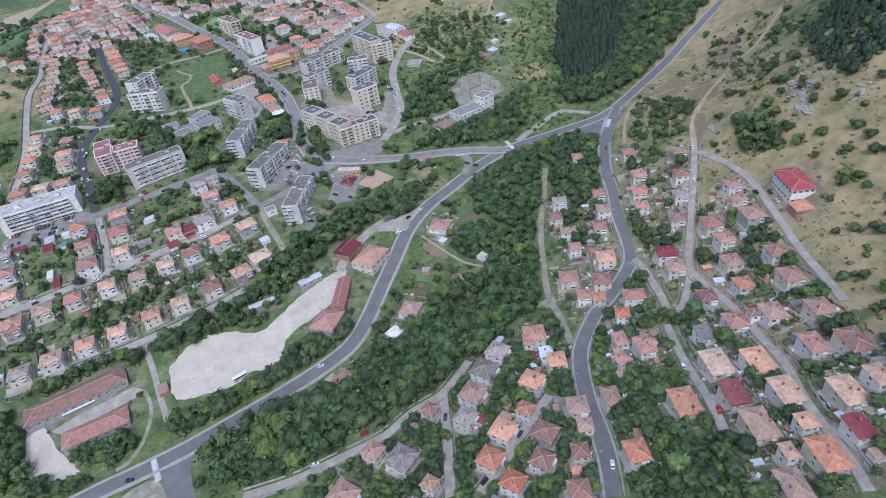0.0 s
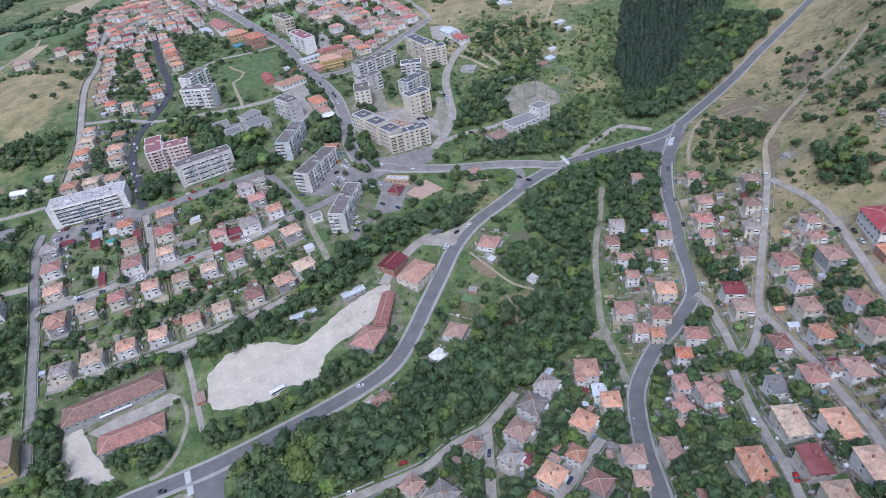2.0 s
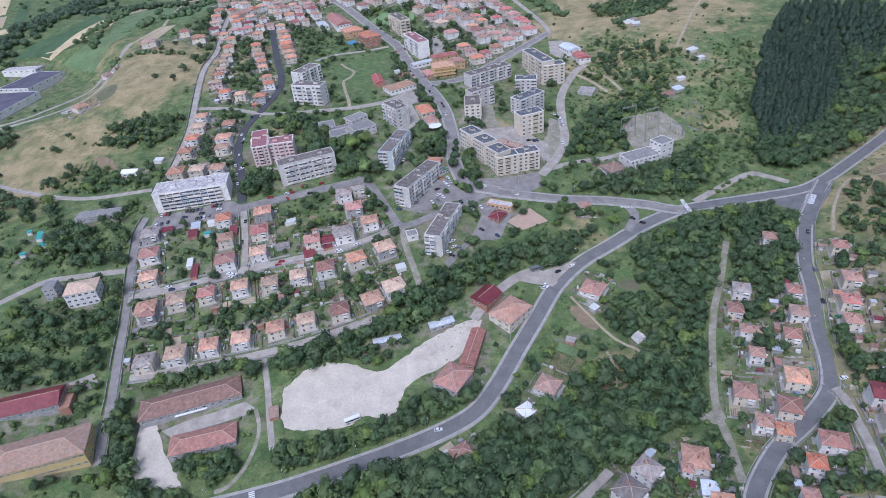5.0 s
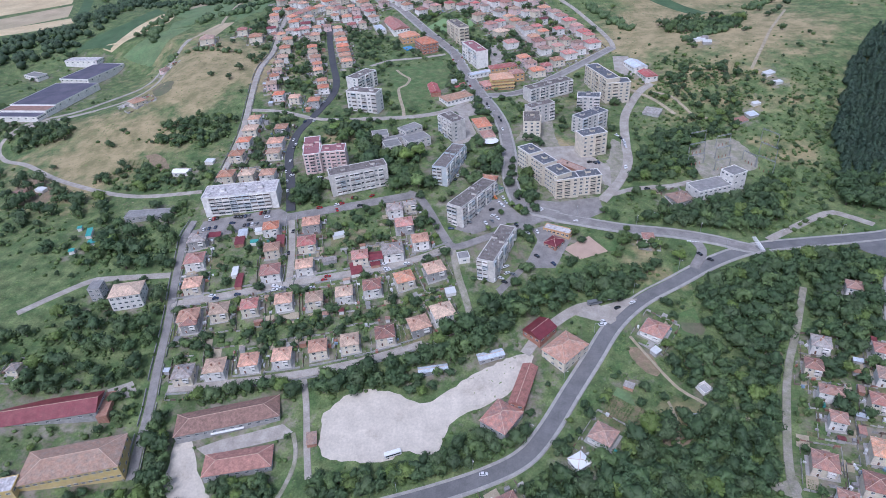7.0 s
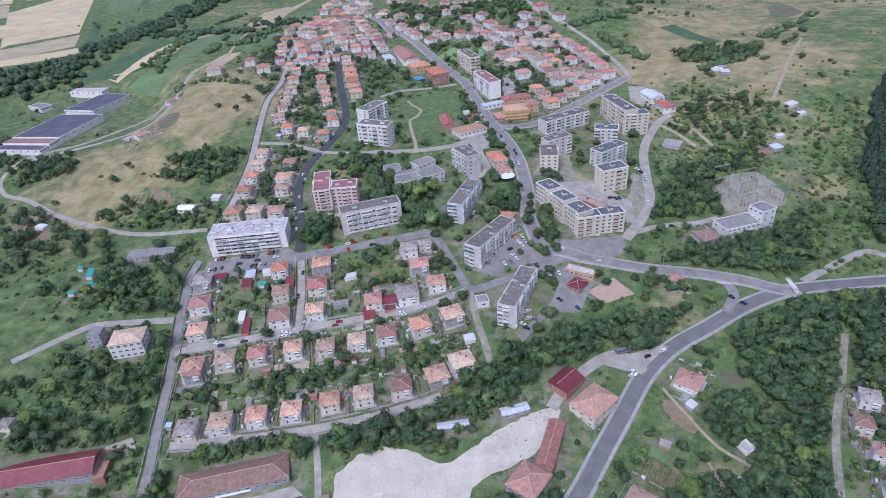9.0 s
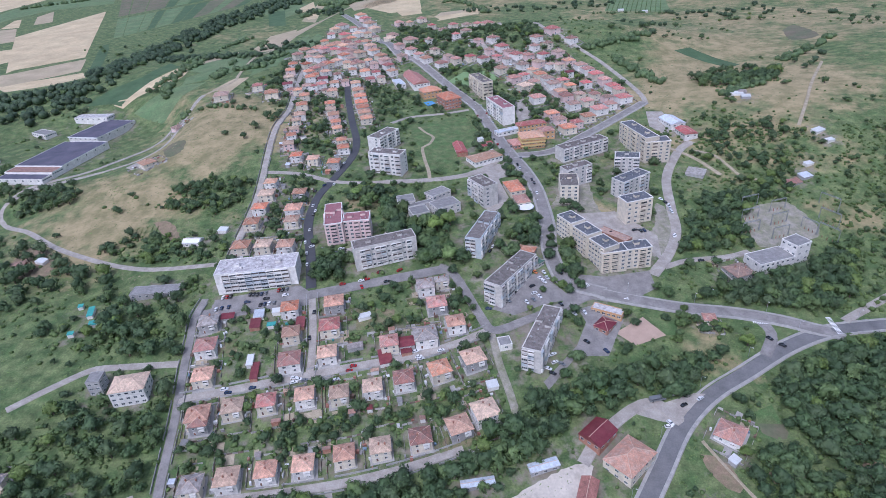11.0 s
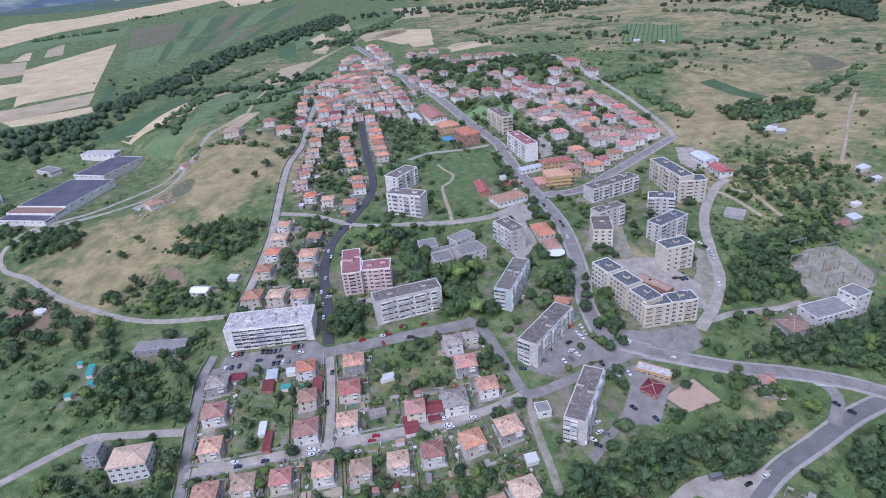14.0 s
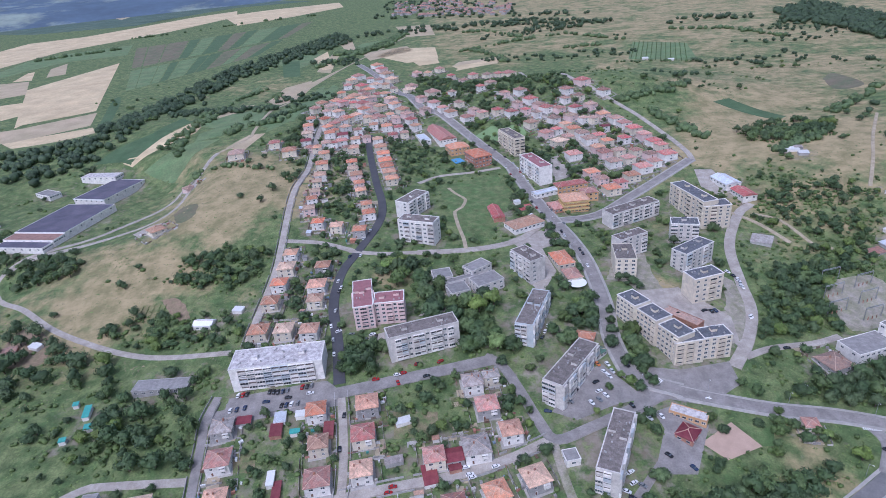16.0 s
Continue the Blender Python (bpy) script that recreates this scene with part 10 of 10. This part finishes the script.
def islands(name, fractions, rough=0.7):
    """Odds and ends, each with a colour of its own."""
    m = bpy.data.materials.new(name)
    m.use_nodes = True
    t = m.node_tree
    geo = t.nodes.new("ShaderNodeNewGeometry")
    ramp = t.nodes.new("ShaderNodeValToRGB")
    ramp.color_ramp.interpolation = "CONSTANT"
    for k, (pos, col) in enumerate(fractions):
        e = ramp.color_ramp.elements[k] if k < 2 else ramp.color_ramp.elements.new(pos)
        e.position, e.color = pos, (*col, 1)
    t.links.new(geo.outputs["Random Per Island"], ramp.inputs[0])
    grime = t.nodes.new("ShaderNodeTexNoise")
    grime.inputs["Scale"].default_value = 1.5
    t.links.new(geo.outputs["Position"], grime.inputs["Vector"])
    hsv = t.nodes.new("ShaderNodeHueSaturation")
    span = t.nodes.new("ShaderNodeMapRange")
    span.inputs[3].default_value, span.inputs[4].default_value = 0.5, 1.4
    t.links.new(grime.outputs["Fac"], span.inputs[0])
    t.links.new(span.outputs[0], hsv.inputs["Value"])
    t.links.new(ramp.outputs[0], hsv.inputs["Color"])
    b = t.nodes["Principled BSDF"]
    t.links.new(hsv.outputs[0], b.inputs["Base Color"])
    b.inputs["Roughness"].default_value = rough
    return m


ODDS = islands("yard_odds", [(0.0, (0.62, 0.61, 0.60)), (0.22, (0.30, 0.28, 0.27)), (0.42, (0.17, 0.11, 0.08)), (0.60, (0.36, 0.17, 0.12)), (0.72, (0.42, 0.40, 0.36)), (0.86, (0.20, 0.28, 0.36)), (0.91, (0.75, 0.75, 0.73)), (0.97, (0.06, 0.25, 0.22))])
FENCING = islands("fence_boards", [(0.0, (0.34, 0.32, 0.30)), (0.35, (0.44, 0.42, 0.39)), (0.6, (0.20, 0.15, 0.12)), (0.8, (0.52, 0.49, 0.46)), (0.93, (0.33, 0.17, 0.13))], 0.9)
odds_v, odds_f, fence_v, fence_f, row_v, row_f = [], [], [], [], [], []
BOXF = ((3, 2, 1, 0), (4, 5, 6, 7), (0, 1, 5, 4), (1, 2, 6, 5), (2, 3, 7, 6), (3, 0, 4, 7))


def crate(v, f, x, y, z, w, d, h, rot, slant=0.0):
    c, s = math.cos(radians(rot)), math.sin(radians(rot))
    k = len(v)
    for q in (-0.3, h):
        for a, b in ((-w / 2, -d / 2), (w / 2, -d / 2), (w / 2, d / 2), (-w / 2, d / 2)):
            v.append((x + c * a - s * b, y + s * a + c * b, z + q + (slant * (b > 0) if q > 0 else 0)))
    f += [tuple(k + i for i in q) for q in BOXF]


tick = 0
for x, y, w, d, rot in PLOTS:
    c, s = math.cos(radians(rot)), math.sin(radians(rot))

    def place(a, b):
        return x + c * a - s * b, y + s * a + c * b

    far = y > 560
    tick += 1
    lay("paving", x, y, rot, w + yards.uniform(1.6, 3.4), d + yards.uniform(1.6, 3.4), 0.03 + 0.003 * (tick % 13))
    for k in range(3 if far else 6):
        a, b = yards.uniform(-1, 1) * (w / 2 + 7), yards.choice((-1, 1)) * (d / 2 + yards.uniform(2.5, 9))
        q = yards.uniform(2.5, 5.5)
        e = q * yards.uniform(0.5, 1.6)
        px_, py_ = place(a, b)
        if not clear_spot(px_, py_, min(q, e) * 0.4, 0.7):
            continue
        tick += 1
        kind = yards.choice(("paving", "beds", "beds", "grass", "grass", "earth", "earth"))
        lay(kind, px_, py_, rot, q, e, 0.07 + 0.004 * (tick % 29))
        if kind == "beds" and not far:
            for i in range(int(q / 0.9)):
                for j in range(int(e / 0.8)):
                    qx, qy = place(a - q / 2 + 0.5 + i * 0.9, b - e / 2 + 0.4 + j * 0.8)
                    leaves(row_v, row_f, (qx, qy, terrain(qx, qy) + 0.35), (0.32, 0.32, 0.4), 3, 0.3, yards, 0.2)
    for k in range(4 if far else 9):
        a, b = yards.uniform(-1, 1) * (w / 2 + 6), yards.choice((-1, 1)) * (d / 2 + yards.uniform(1.0, 8))
        if yards.random() < 0.4:
            a, b = yards.choice((-1, 1)) * (w / 2 + yards.uniform(0.9, 4)), yards.uniform(-0.6, 0.6) * d
        px_, py_ = place(a, b)
        if clear_spot(px_, py_, 0.3, 0.62):
            crate(odds_v, odds_f, px_, py_, terrain(px_, py_), yards.uniform(0.5, 2.6), yards.uniform(0.4, 1.6), yards.uniform(0.4, 1.7), rot + yards.choice((0, 90, yards.uniform(0, 90))), yards.uniform(0, 0.4))
    hx, hy = w / 2 + yards.uniform(3.0, 4.5), d / 2 + yards.uniform(5, 9)
    for (a0, b0), (a1, b1) in (((-hx, -hy), (hx, -hy)), ((hx, -hy), (hx, hy)), ((hx, hy), (-hx, hy)), ((-hx, hy), (-hx, -hy))):
        n = max(1, int(math.hypot(a1 - a0, b1 - b0) / 2.6))
        for k in range(n):
            u = (k + 0.5) / n
            px_, py_ = place(a0 + (a1 - a0) * u, b0 + (b1 - b0) * u)
            if yards.random() < 0.85 and clear_spot(px_, py_, 0.6, 0.66):
                crate(fence_v, fence_f, px_, py_, terrain(px_, py_), 2.55, 0.16, yards.uniform(0.9, 1.4), rot + (0 if a0 != a1 else 90))


def joined(name, pieces, mat, label, category):
    v, f = [], []
    for pv, pf in pieces:
        k = len(v)
        v += pv
        f += [tuple(k + i for i in q) for q in pf]
    tagged(new(name, mesh_from(name, v, f, mat)), label, category, kind="stuff")


joined("yard_paving", YARD["paving"], SURFACE["pavement"], "pale concrete paving round the village houses", "paving")
joined("garden_beds", YARD["beds"], SURFACE["garden"], "vegetable beds in the back gardens", "garden")
joined("yard_grass", YARD["grass"], SURFACE["lawn"], "small grass plots in the yards", "grass")
joined("yard_earth", YARD["earth"], SURFACE["dirt"], "trodden bare earth in the yards", "earth")
tagged(new("yard_odds", mesh_from("yard_odds", odds_v, odds_f, ODDS)), "stacked boards, crates and covers lying in yards", "clutter", kind="stuff")
tagged(new("garden_fences", mesh_from("garden_fences", fence_v, fence_f, FENCING)), "low garden fences and walls between the plots", "fence", kind="stuff")
tagged(new("vegetable_rows", mesh_from("vegetable_rows", row_v, row_f, LEAF_LIGHT)), "rows of leafy vegetables in the garden beds", "plants", kind="stuff")
